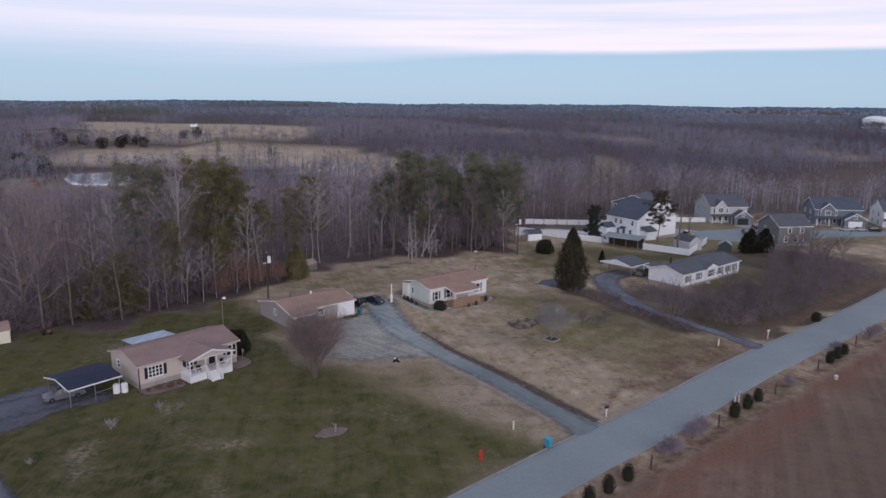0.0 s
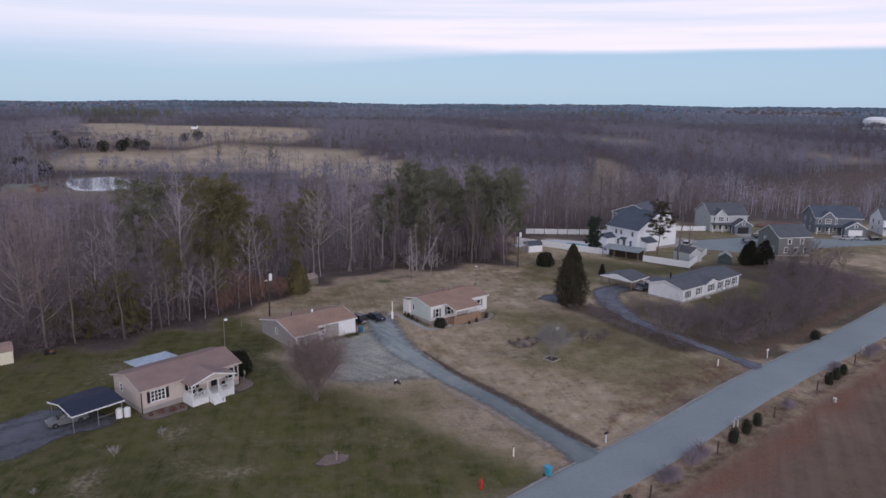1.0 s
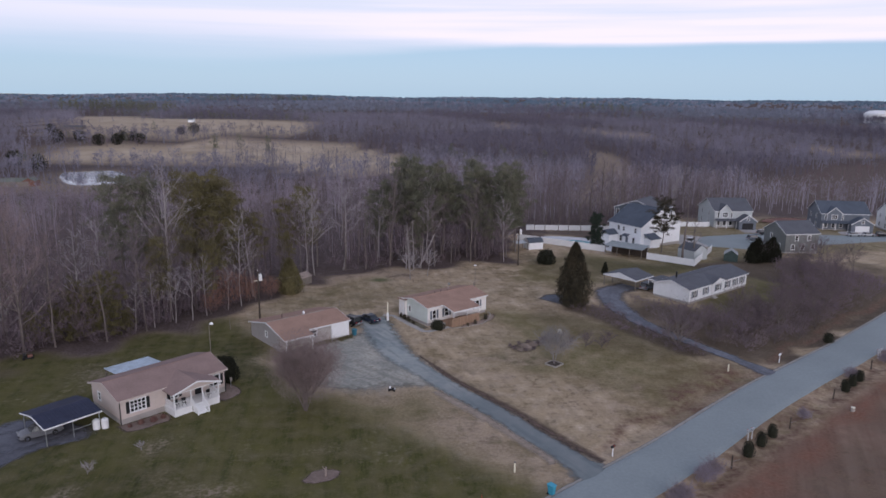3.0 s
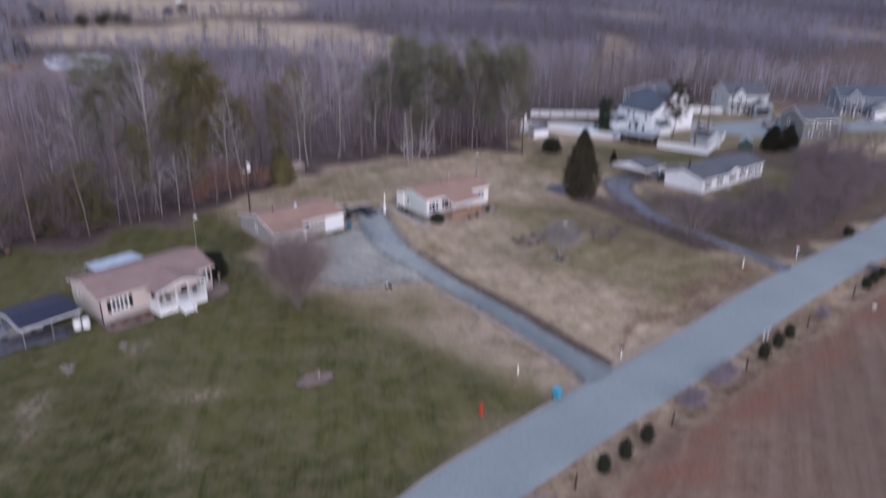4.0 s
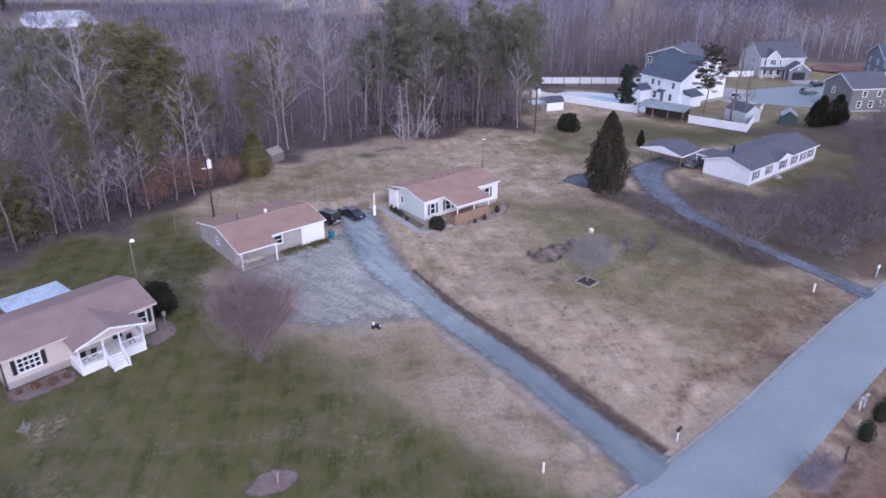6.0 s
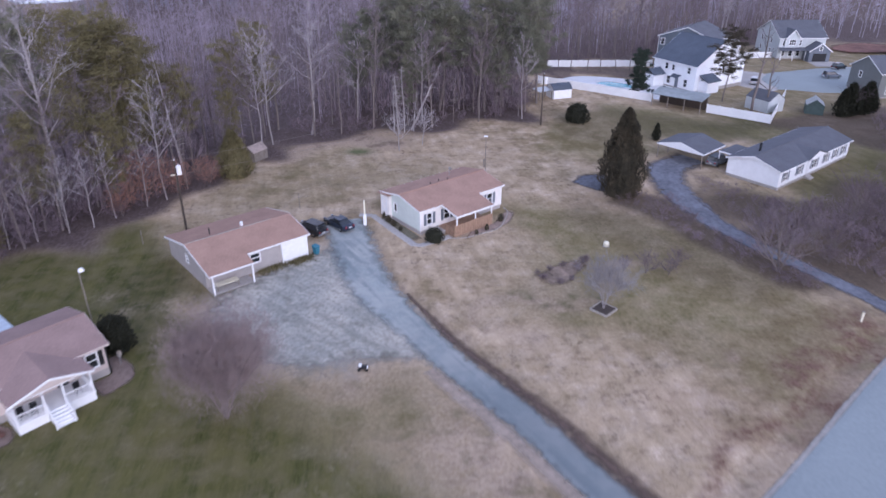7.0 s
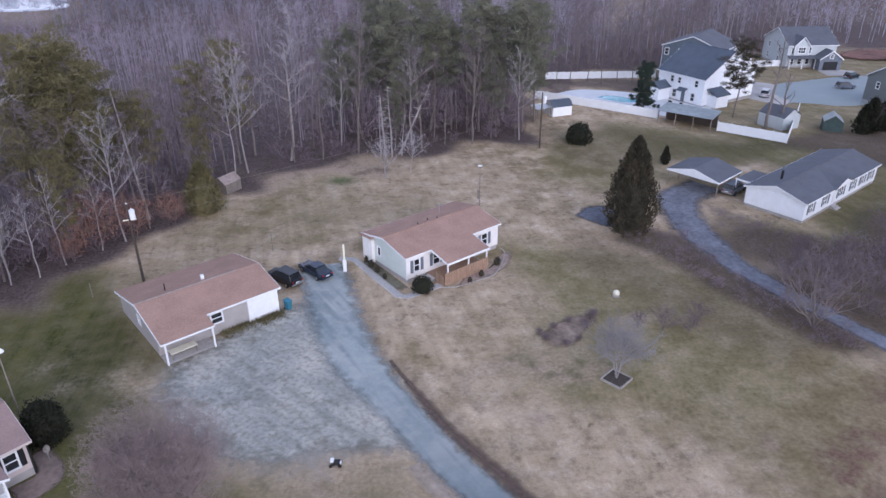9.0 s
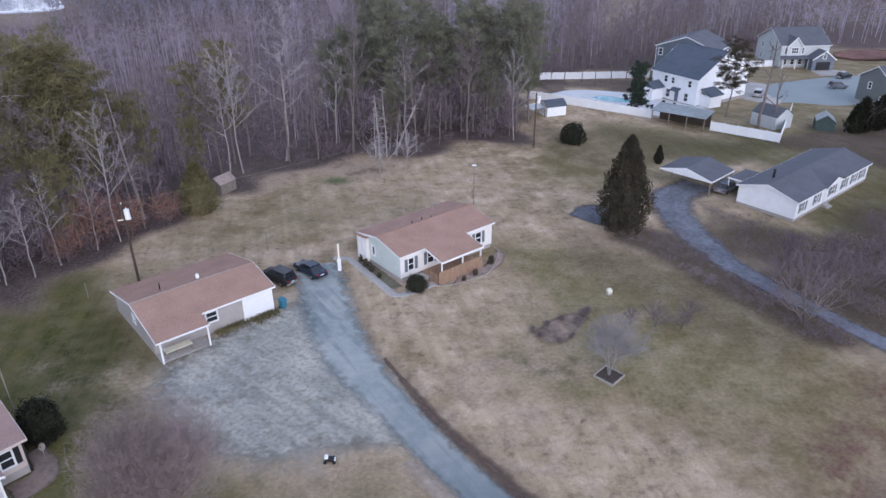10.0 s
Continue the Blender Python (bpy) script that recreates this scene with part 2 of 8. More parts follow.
M_TWIG_RED = mat("reddish_bare_twigs", (0.268, 0.205, 0.200), 0.95, 0.25, 0.8, 0.0)
M_TWIG_PALE = mat("pale_grey_twigs", (0.345, 0.315, 0.325), 0.95, 0.2, 0.8, 0.0)
M_DRYLEAF = mat("dry_russet_leaves", (0.255, 0.138, 0.102), 0.9, 0.35, 1.0, 0.0)
M_PINE = mat("pine_needles", (0.128, 0.114, 0.055), 0.85, 0.4, 0.5, 0.0, big=0.15, col2=(0.205, 0.176, 0.082))
M_CEDAR = mat("cedar_foliage", (0.036, 0.038, 0.025), 0.85, 0.4, 1.2, 0.0, col2=(0.090, 0.072, 0.045))
M_SHRUB = mat("dark_evergreen_leaves", (0.030, 0.031, 0.021), 0.8, 0.4, 3.0, 0.0, spec=0.1)
M_EVERGREEN = mat("blackish_green_foliage", (0.040, 0.055, 0.040), 0.85, 0.4, 1.0, 0.0)
M_DIMBED = mat("dim_mossy_bed", (0.135, 0.122, 0.085), 0.95, 0.35, 2.5, 0.5, fade=True)
M_RUBBER = mat("tyre_rubber", (0.02, 0.02, 0.02), 0.9, 0.2, 5.0, 0.0)
M_NAVY = mat("dark_blue_car_paint", (0.015, 0.025, 0.045), 0.25, 0.1, 1.0, 0.0, spec=0.6)
M_BLACKCAR = mat("black_car_paint", (0.012, 0.012, 0.015), 0.25, 0.1, 1.0, 0.0, spec=0.6)
M_SILVER = mat("silver_car_paint", (0.45, 0.46, 0.48), 0.3, 0.05, 1.0, 0.0, 0.4)
M_GREYCAR = mat("dull_silver_car_paint", (0.20, 0.205, 0.22), 0.3, 0.1, 1.0, 0.0, 0.3)
M_CHROME = mat("chrome", (0.6, 0.6, 0.6), 0.2, 0.1, 1.0, 0.0, 1.0)
M_REDLENS = mat("red_lens", (0.35, 0.01, 0.01), 0.3, 0.1, 1.0, 0.0)
M_BLUEBIN = mat("blue_plastic", (0.06, 0.32, 0.44), 0.5, 0.12, 2.0, 0.05)
M_TEALBIN = mat("dull_blue_plastic", (0.045, 0.175, 0.24), 0.5, 0.12, 2.0, 0.05)
M_REDPAINT = mat("red_paint", (0.50, 0.05, 0.03), 0.5, 0.15, 4.0, 0.05)
M_POOL = mat("pool_water", (0.15, 0.42, 0.48), 0.1, 0.1, 1.0, 0.05)
M_POND = mat("pond_water", (0.30, 0.31, 0.34), 0.08, 0.1, 0.05, 0.02, spec=0.8)
M_CREAM = mat("cream_paint", (0.70, 0.66, 0.52), 0.6, 0.1, 3.0, 0.05)
M_REDCLAY = mat("red_clay", (0.180, 0.090, 0.068), 0.95, 0.45, 0.6, 0.5, big=0.12, fade=True)
# distance haze is put into this pine colour, bluer and lighter
M_FARPINE_HAZE = mat("far_pine_woods_hazed", (0.098, 0.138, 0.178), 0.9, 0.25, 0.05, 0.0, big=0.005)
M_EDGING = mat("grey_edging", (0.33, 0.30, 0.265), 0.9, 0.25, 3.0, 0.3)
M_TWIG_DARK = mat("dark_purple_brown_twigs", (0.148, 0.112, 0.124), 0.95, 0.25, 0.8, 0.0)
M_APRON = mat("pale_brown_mulch", (0.19, 0.142, 0.118), 0.95, 0.3, 3.0, 0.6, big=0.5, fade=True)
M_DARKGRAVEL = mat("dark_leafy_gravel", (0.118, 0.120, 0.138), 0.95, 0.3, 2.0, 0.6, big=0.25, fade=True)
M_WETSOIL = mat("wet_dark_brown_soil", (0.110, 0.076, 0.060), 0.9, 0.4, 2.5, 0.6, big=0.4, fade=1.9)
M_SANDRIM = mat("pale_pinkish_sand", (0.390, 0.320, 0.262), 0.95, 0.3, 2.5, 0.5, big=0.4, fade=2.1)
M_LITTERBED = mat("brown_leaf_litter_bed", (0.262, 0.196, 0.150), 0.95, 0.5, 1.6, 0.7, big=0.5, fade=1.8)
M_DRIVEGRAVEL = mat("blue_grey_drive_gravel", (0.142, 0.146, 0.166), 0.95, 0.42, 2.0, 0.6, big=0.25, fade=True)
# twig colour greyed and blued to carry the haze of distance
M_TWIG_FAR = mat("far_twigs_hazed", (0.208, 0.196, 0.240), 0.95, 0.3, 0.02, 0.0, big=0.004)
M_BRUSHBED = mat("dry_brown_litter", (0.290, 0.220, 0.178), 0.95, 0.4, 2.5, 0.6, fade=True)

M_OLDROOF = mat("pale_brown_old_roofing", (0.31, 0.25, 0.22), 0.9, 0.25, 2.0, 0.3)
M_TWIG_MAUVE = mat("mauve_grey_twigs", (0.196, 0.151, 0.168), 0.95, 0.3, 0.4, 0.0, big=0.08)
M_BLUEGREY_SIDING = mat("blue_grey_siding", (0.125, 0.148, 0.172), 0.6, 0.1, 1.5, 0.5, lap=0.12)
M_PALEGREY_SIDING = mat("pale_grey_siding", (0.50, 0.53, 0.535), 0.6, 0.08, 1.5, 0.5, lap=0.12)
M_DUSK_SIDING = mat("dark_grey_green_siding", (0.175, 0.185, 0.18), 0.6, 0.1, 1.5, 0.5, lap=0.12)
M_PALECONC = mat("pale_pool_paving", (0.60, 0.60, 0.60), 0.8, 0.12, 2.0, 0.2)
M_GREENWALL = mat("dark_green_boards", (0.05, 0.075, 0.07), 0.7, 0.2, 2.0, 0.3, lap=0.15)
M_RUSTSHRUB = mat("reddish_brown_dry_shrub", (0.15, 0.082, 0.068), 0.9, 0.35, 2.0, 0.0)
# leafless woods near the horizon: the blue-grey of distance haze is painted in
M_TWIG_HAZE = mat("far_hazed_grey_woods", (0.172, 0.184, 0.226), 0.95, 0.22, 0.05, 0.0, big=0.004)
M_TWIG_SCRUB = mat("reddish_scrub", (0.178, 0.122, 0.124), 0.95, 0.35, 0.05, 0.0, big=0.02)
M_MOSSROOF = mat("mossy_grey_green_roofing", (0.155, 0.165, 0.135), 0.8, 0.25, 1.0, 0.3, lap=-0.3)
M_TWIG_MYRTLE = mat("mauve_brown_fine_twigs", (0.246, 0.190, 0.178), 0.95, 0.25, 0.8, 0.0)
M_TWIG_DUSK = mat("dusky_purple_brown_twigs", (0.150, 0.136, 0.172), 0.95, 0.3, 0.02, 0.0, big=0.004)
M_PINE_DEEP = mat("deep_green_pine_needles", (0.130, 0.140, 0.096), 0.85, 0.35, 0.5, 0.0, big=0.12, col2=(0.212, 0.204, 0.140))
M_TWIG_GREY = mat("soft_grey_twigs", (0.250, 0.236, 0.238), 0.95, 0.25, 0.8, 0.0)
M_TWIG_ASH = mat("ash_grey_twigs", (0.345, 0.318, 0.372), 0.95, 0.35, 0.2, 0.0, big=0.02)
M_TWIG_DEEP = mat("pale_lavender_grey_twigs", (0.290, 0.246, 0.284), 0.95, 0.3, 0.2, 0.0, big=0.02)

# ---- building helpers ----


def smooth(e0, e1, v):
    t = np.clip((v - e0) / (e1 - e0), 0, 1)
    return t * t * (3 - 2 * t)


def height(x, y):
    """Ground height: level round the houses, falling gently towards the far estate, rolling country beyond."""
    x, y = np.asarray(x, float), np.asarray(y, float)
    s = 0.8 * y + 0.6 * np.maximum(x, -25)
    d = np.maximum(s - 166, 0)
    z = -0.068 * (np.sqrt(d * d + 100) - 10)
    z = -11 * (1 - np.exp(z / 11))
    z = z - 9 * smooth(150, 330, y) * smooth(0, -110, x) * (1 - smooth(480, 850, y))
    r = np.hypot(x, y)
    far = smooth(330, 900, r)
    z += far * (3.5 * np.sin(x / 190 + 0.7) * np.cos(y / 240 + 0.4) + 2.0 * np.sin(x / 87 - y / 120))
    z += 15 * smooth(700, 2600, r) + 18 * smooth(2400, 4400, r)
    z += smooth(1500, 3000, r) * (6 * np.sin(x / 380 + y / 900) + 5 * np.sin(y / 310 - x / 700))
    z += 14 * np.exp(-((x + 400) / 360) ** 2 - ((y - 1020) / 240) ** 2)
    return z


def hz(x, y):
    return float(height(x, y))


def inside(x, y, poly, soft=1.0):
    """1 inside the polygon, 0 outside, over a soft edge of that many metres."""
    x, y = np.asarray(x, float), np.asarray(y, float)
    ins, dist = np.zeros(x.shape, bool), np.full(x.shape, 1e9)
    n = len(poly)
    for i in range(n):
        (ax, ay), (bx_, by) = poly[i], poly[(i + 1) % n]
        if ay != by:
            ins ^= ((ay > y) != (by > y)) & (x < (bx_ - ax) * (y - ay) / (by - ay) + ax)
        ex, ey = bx_ - ax, by - ay
        t = np.clip(((x - ax) * ex + (y - ay) * ey) / (ex * ex + ey * ey), 0, 1)
        dist = np.minimum(dist, np.hypot(x - ax - t * ex, y - ay - t * ey))
    return smooth(-soft, soft, np.where(ins, dist, -dist))


def from_line(x, y, line):
    """Distance to a polyline."""
    x, y = np.asarray(x, float), np.asarray(y, float)
    dist = np.full(x.shape, 1e9)
    for (ax, ay), (bx_, by) in zip(line[:-1], line[1:]):
        ex, ey = bx_ - ax, by - ay
        t = np.clip(((x - ax) * ex + (y - ay) * ey) / (ex * ex + ey * ey), 0, 1)
        dist = np.minimum(dist, np.hypot(x - ax - t * ex, y - ay - t * ey))
    return dist


def spline(points, step=1.0):
    """Smooth curve through the points, as a dense list."""
    p = [Vector((*q, 0)) for q in points]
    p = [2 * p[0] - p[1], *p, 2 * p[-1] - p[-2]]
    out = []
    for a, b, c, d in zip(p[:-3], p[1:-2], p[2:-1], p[3:]):
        k = max(2, int((c - b).length / step))
        for i in range(k):
            t = i / k
            v = 0.5 * (2 * b + (c - a) * t + (2 * a - 5 * b + 4 * c - d) * t * t + (3 * b - a - 3 * c + d) * t ** 3)
            out.append((v.x, v.y))
    out.append((p[-2].x, p[-2].y))
    return out


def tri_mesh(name, verts, faces, material, shade=False):
    """A mesh object from arrays of vertices and triangles."""
    me = bpy.data.meshes.new(name)
    verts, faces = np.asarray(verts, np.float32), np.asarray(faces, np.int32)
    me.vertices.add(len(verts))
    me.vertices.foreach_set("co", verts.ravel())
    me.loops.add(faces.size)
    me.loops.foreach_set("vertex_index", faces.ravel())
    me.polygons.add(len(faces))
    me.polygons.foreach_set("loop_start", np.arange(len(faces), dtype=np.int32) * 3)
    me.polygons.foreach_set("use_smooth", np.full(len(faces), shade))
    me.update(calc_edges=True)
    me.materials.append(material)
    return me


def part(name, bm, material, parent=None, label="", m=None):
    """Links a bmesh, or a ready mesh, as one mesh object under a thing or a part."""
    if isinstance(bm, bmesh.types.BMesh):
        me = bpy.data.meshes.new(name)
        bmesh.ops.recalc_face_normals(bm, faces=bm.faces)
        bm.to_mesh(me)
        bm.free()
        me.materials.append(material)
    else:
        me = bm
    ob = new(name, me)
    ob.parent = parent
    if m is not None:
        ob.matrix_basis = m
    return tagged(ob, label)


def thing(name, m, label, category, group=""):
    return_ob = new(name)
    return_ob.matrix_basis = m
    return_ob.empty_display_size = 0.3
    return tagged(return_ob, label, category, group)


def box(bm, x0, x1, y0, y1, z0, z1, m=None):
    vs = [bm.verts.new((x, y, z)) for x in (x0, x1) for y in (y0, y1) for z in (z0, z1)]
    for f in ((0, 1, 3, 2), (4, 6, 7, 5), (0, 4, 5, 1), (2, 3, 7, 6), (0, 2, 6, 4), (1, 5, 7, 3)):
        bm.faces.new([vs[i] for i in f])
    if m is not None:
        bmesh.ops.transform(bm, matrix=m, verts=vs)
    return vs


def boxed(*dims, m=None):
    bm = bmesh.new()
    box(bm, *dims, m=m)
    return bm


def slab(bm, pts, th):
    """A plate under the top corners pts, th thick."""
    top = [bm.verts.new(p) for p in pts]
    bot = [bm.verts.new((p[0], p[1], p[2] - th)) for p in pts]
    k = len(pts)
    bm.faces.new(top)
    bm.faces.new(bot[::-1])
    for i in range(k):
        bm.faces.new((top[i], bot[i], bot[(i + 1) % k], top[(i + 1) % k]))


def prism(bm, profile, y0, y1, axis="y"):
    """Extrudes a profile of (a, z) from y0 to y1; axis x: the profile lies in y, z."""
    put = (lambda a, z, s: (a, s, z)) if axis == "y" else (lambda a, z, s: (s, a, z))
    one = [bm.verts.new(put(a, z, y0)) for a, z in profile]
    two = [bm.verts.new(put(a, z, y1)) for a, z in profile]
    k = len(profile)
    bm.faces.new(one)
    bm.faces.new(two[::-1])
    for i in range(k):
        bm.faces.new((one[i], two[i], two[(i + 1) % k], one[(i + 1) % k]))


def tube(bm, a, b, r0, r1, n=8):
    a, b = Vector(a), Vector(b)
    m = Matrix.Translation((a + b) / 2) @ (b - a).to_track_quat("Z", "Y").to_matrix().to_4x4()
    return bmesh.ops.create_cone(bm, cap_ends=True, segments=n, radius1=r0, radius2=r1, depth=(b - a).length, matrix=m)["verts"]


def tubed(a, b, r0, r1, n=8):
    bm = bmesh.new()
    tube(bm, a, b, r0, r1, n)
    return bm


def edge_tag(me, values):
    at = me.color_attributes.new("edge", "FLOAT_COLOR", "POINT")
    at.data.foreach_set("color", np.repeat(np.asarray(values, np.float32), 4))


def strip(name, line, width, material, lift, wobble=0.0, seed=1, crown=0.0, label=""):
    """A road or drive along a line: nine points across, ragged edges, sides turned down into the ground."""
    rnd = np.random.RandomState(seed)
    p = np.array(line)
    d = np.gradient(p, axis=0)
    d /= np.linalg.norm(d, axis=1)[:, None]
    nrm = np.stack([d[:, 1], -d[:, 0]], 1)
    w = np.full(len(p), width) if np.isscalar(width) else np.interp(np.linspace(0, 1, len(p)), np.linspace(0, 1, len(width)), width)
    jag = lambda: np.convolve(rnd.randn(len(p) + 4), np.ones(5) / 5, "valid") * wobble
    l, r = -w / 2 + jag(), w / 2 + jag()
    cols = []
    across = (-0.03, 0.0, 0.16, 0.32, 0.5, 0.68, 0.84, 1.0, 1.03)
    for k, f in enumerate(across):
        off = l + (r - l) * f
        q = p + nrm * off[:, None]
        z = height(q[:, 0], q[:, 1]) + lift + crown * (1 - (2 * f - 1) ** 2)
        if k in (0, 8):
            z -= lift + 0.05
        cols.append(np.column_stack([q, z]))
    v = np.stack(cols, 1).reshape(-1, 3)
    f = []
    for i in range(len(p) - 1):
        for k in range(8):
            a, b, c, e = i * 9 + k, i * 9 + k + 1, (i + 1) * 9 + k + 1, (i + 1) * 9 + k
            f += [(a, b, c), (a, c, e)]
    me = tri_mesh(name, v, f, material, True)
    edge_tag(me, np.tile([0, 0, 0.4, 0.8, 1, 0.8, 0.4, 0, 0], len(p)))
    return tagged(new(name, me), label, kind="structure")


def patch(name, outline, material, lift, wobble, seed, label="", kind="structure", category=""):
    """A flat ragged-edged area following the ground."""
    rnd = np.random.RandomState(seed)
    q = np.array(spline(outline + outline[:1], 0.6)[:-1])
    n = len(q)
    q = q + np.convolve(np.r_[rnd.randn(n), 0, 0, 0, 0], np.ones(5) / 5, "valid")[:, None] * wobble * (q - q.mean(0)) / np.linalg.norm(q - q.mean(0), axis=1)[:, None]
    c = q.mean(0)
    rings = [q + (q - c) * 0.06, q, c + (q - c) * 0.86, c + (q - c) * 0.68]
    v, f = [], []
    for k, ring in enumerate(rings):
        z = height(ring[:, 0], ring[:, 1]) + (lift if k else -0.05)
        v.append(np.column_stack([ring, z]))
    v = np.vstack(v + [np.array([[*c, hz(*c) + lift]])])
    for k in range(3):
        for i in range(n):
            j = (i + 1) % n
            f += [(k * n + i, k * n + j, (k + 1) * n + j), (k * n + i, (k + 1) * n + j, (k + 1) * n + i)]
    for i in range(n):
        f.append((3 * n + i, 3 * n + (i + 1) % n, 4 * n))
    me = tri_mesh(name, v, f, material, True)
    edge_tag(me, np.r_[np.zeros(2 * n), np.full(n, 0.42), np.full(n, 0.85), np.ones(1)])
    return tagged(new(name, me), label, category, kind=kind)


# ---- plan lines ----
ROAD = spline([(-9, -160), (-9, -60), (-9, 0), (-8.6, 25), (-7.0, 38), (-4.6, 47.5), (-0.85, 53.6), (3.65, 58.85), (14.05, 68.25), (28.15, 80.35),
               (46.4, 97.2), (68.8, 115.6), (95.1, 138.6), (140, 178), (220, 248), (330, 345)], 2.0)
DRIVE = spline([(18.2, 73.6), (16.0, 77.6), (13.4, 81.7), (10.95, 85.3), (9.5, 87.8), (7.6, 90.5), (5.4, 93.4), (2.85, 96.6), (0.5, 100.0), (-2.0, 103.9), (-4.9, 108.2), (-7.5, 113.0), (-9.3, 118.4), (-11.0, 124.5), (-12.6, 129.5)], 1.0)
DRIVE3 = spline([(51.8, 101.6), (45.9, 112.3), (43.9, 115.8), (42.0, 119.1), (39.6, 123.4), (37.2, 128.7), (36.0, 133.6), (35.2, 138.4), (35.2, 143.8), (36.2, 149.0), (37.4, 150.6), (42.0, 154.0)], 1.0)
EDGE = [(-190, 30), (-120, 66), (-84, 92), (-67.6, 103), (-59.6, 109.3), (-51, 115.5), (-41.5, 128.5), (-36.5, 138), (-31, 148), (-27, 159), (-17.5, 163),
        (-4.7, 167.5), (4.8, 171.5), (17, 175), (20.5, 186), (19, 212), (38, 236), (66, 247), (90, 272), (122, 282), (165, 286), (230, 300), (420, 380)]
WOODS = EDGE + [(2600, 900), (4600, 4700), (-4600, 4700), (-4600, 30)]
FIELD_NEAR = [(-362, 628), (-345, 664), (-300, 702), (-262, 702), (-226, 782), (-161, 774), (-100, 744), (-36, 604), (-22, 456), (-50, 462), (-77, 508), (-135, 575), (-200, 584), (-254, 566), (-300, 572), (-330, 585)]
FIELD_FAR = [(-700, 1370), (-551, 1290), (-440, 1100), (-340, 990), (-258, 985), (-178, 1005), (-166, 850), (-225, 800), (-280, 770), (-361, 740), (-400, 800), (-520, 1010)]
FIELD_RIGHT = [(150, 340), (174, 408), (202, 448), (243, 487), (312, 565), (355, 590), (440, 640), (450, 590), (330, 470), (259, 398), (205, 340)]
FIELD_R2 = [(62, 306), (84, 340), (104, 394), (126, 465), (152, 590), (158, 665), (136, 665), (122, 590), (104, 480), (84, 400), (64, 345)]
FIELD_R3 = [(352, 670), (400, 690), (430, 680), (440, 800), (415, 800), (380, 700)]
FIELD_R4 = [(78, 1190), (128, 1170), (117, 1060), (80, 1075)]
FIELD_R5 = [(212, 1075), (285, 1015), (262, 915), (205, 960)]
CLEARING = [(-290, 385), (-232, 372), (-222, 440), (-285, 450)]
POND_BANK = [(-280, 505), (-246, 532), (-208, 486), (-192, 446), (-176, 388), (-215, 384), (-240, 430), (-262, 470)]
FIELDS = (POND_BANK, FIELD_NEAR, FIELD_FAR, FIELD_RIGHT, FIELD_R2, FIELD_R3, FIELD_R4, FIELD_R5, CLEARING)

# ---- ground ----


def axis_lines(lo, hi, step, far_lo, far_hi):
    mid = list(np.arange(lo, hi + 0.01, step))
    def grow(start, stop, sgn):
        out, s, v = [], step, start
        while sgn * (stop - v) > 0:
            s *= 1.13
            v += sgn * s
            out.append(v)
        return out
    return np.array(grow(lo, far_lo, -1)[::-1] + mid + grow(hi, far_hi, 1))


gx = axis_lines(-75, 100, 0.95, -4900, 4900)
gy = axis_lines(38, 200, 0.95, -400, 4900)
GX, GY = np.meshgrid(gx, gy)
GZ = height(GX, GY)
rnd = np.random.RandomState(5)
near = smooth(600, 200, np.hypot(GX, GY))
lump = sum(np.sin(GX * a + p) * np.cos(GY * b + q) for a, b, p, q in rnd.rand(8, 4) * (0.9, 0.9, 6, 6)) / 8
road_d = from_line(GX, GY, ROAD)
drive_d = np.minimum(from_line(GX, GY, DRIVE), from_line(GX, GY, DRIVE3))
GZ = GZ + near * 0.10 * lump * smooth(3.5, 6, np.minimum(road_d, drive_d + 1.5))
# shallow roadside ditches
GZ = GZ - 0.30 * np.exp(-((road_d - 5.6) / 1.1) ** 2) * smooth(2.2, 4.5, drive_d)
ny, nx = GX.shape
idx = np.arange(nx * ny).reshape(ny, nx)
a, b, c, d = idx[:-1, :-1].ravel(), idx[:-1, 1:].ravel(), idx[1:, 1:].ravel(), idx[1:, :-1].ravel()
gf = np.concatenate([np.stack([a, b, c], 1), np.stack([a, c, d], 1)])

GREEN = [(-75, 30), (-8.5, 30), (-8.5, 40), (-6, 47.5), (-1.8, 54.3), (3, 60), (11.5, 68.8), (10, 74), (4, 79), (-6, 88), (-13, 94), (-19, 102), (-23, 109), (-29, 119), (-35, 127), (-41, 130), (-50, 118), (-59, 112), (-67, 106), (-84, 95), (-95, 60)]
SCRUB_CORNER = [(20, 92), (26, 104), (36, 112), (44, 106), (48, 104), (40, 96), (33, 88), (27, 85)]
OLIVE = [(10.5, 107.5), (17, 103.5), (20, 103.5), (27, 95), (30, 90), (36, 91), (43, 98), (46, 106), (39, 113), (33, 123), (24, 128), (18, 131), (12, 136), (8, 131), (14, 122), (12, 112)]
PINK = [(-24, 107), (-19, 106.5), (-14, 99), (-16, 95.5), (-22, 99)]
DAMP = [(31, 93), (34, 98), (40, 101), (46, 104.5), (40, 96), (34, 90.5), (28, 86)]
LITTER2 = [(-28, 154), (-18, 156), (-8, 162), (-8, 168), (-20, 166), (-30, 160)]
OLIVE2 = [(-32, 128), (-20, 133), (-2, 140), (2, 150), (-22, 156), (-33, 145)]
OLIVE3 = [(52, 130), (64, 126), (80, 140), (92, 160), (72, 150)]
OLIVE5 = [(20, 154), (18, 166), (22, 176), (33, 186), (44, 177), (60, 177), (66, 172), (44, 166), (40, 156), (30, 152)]
H3LAWN = [(38, 136), (47, 131), (61, 137), (74, 150), (84, 160), (76, 172), (58, 178), (50, 170), (62, 152), (48, 141)]
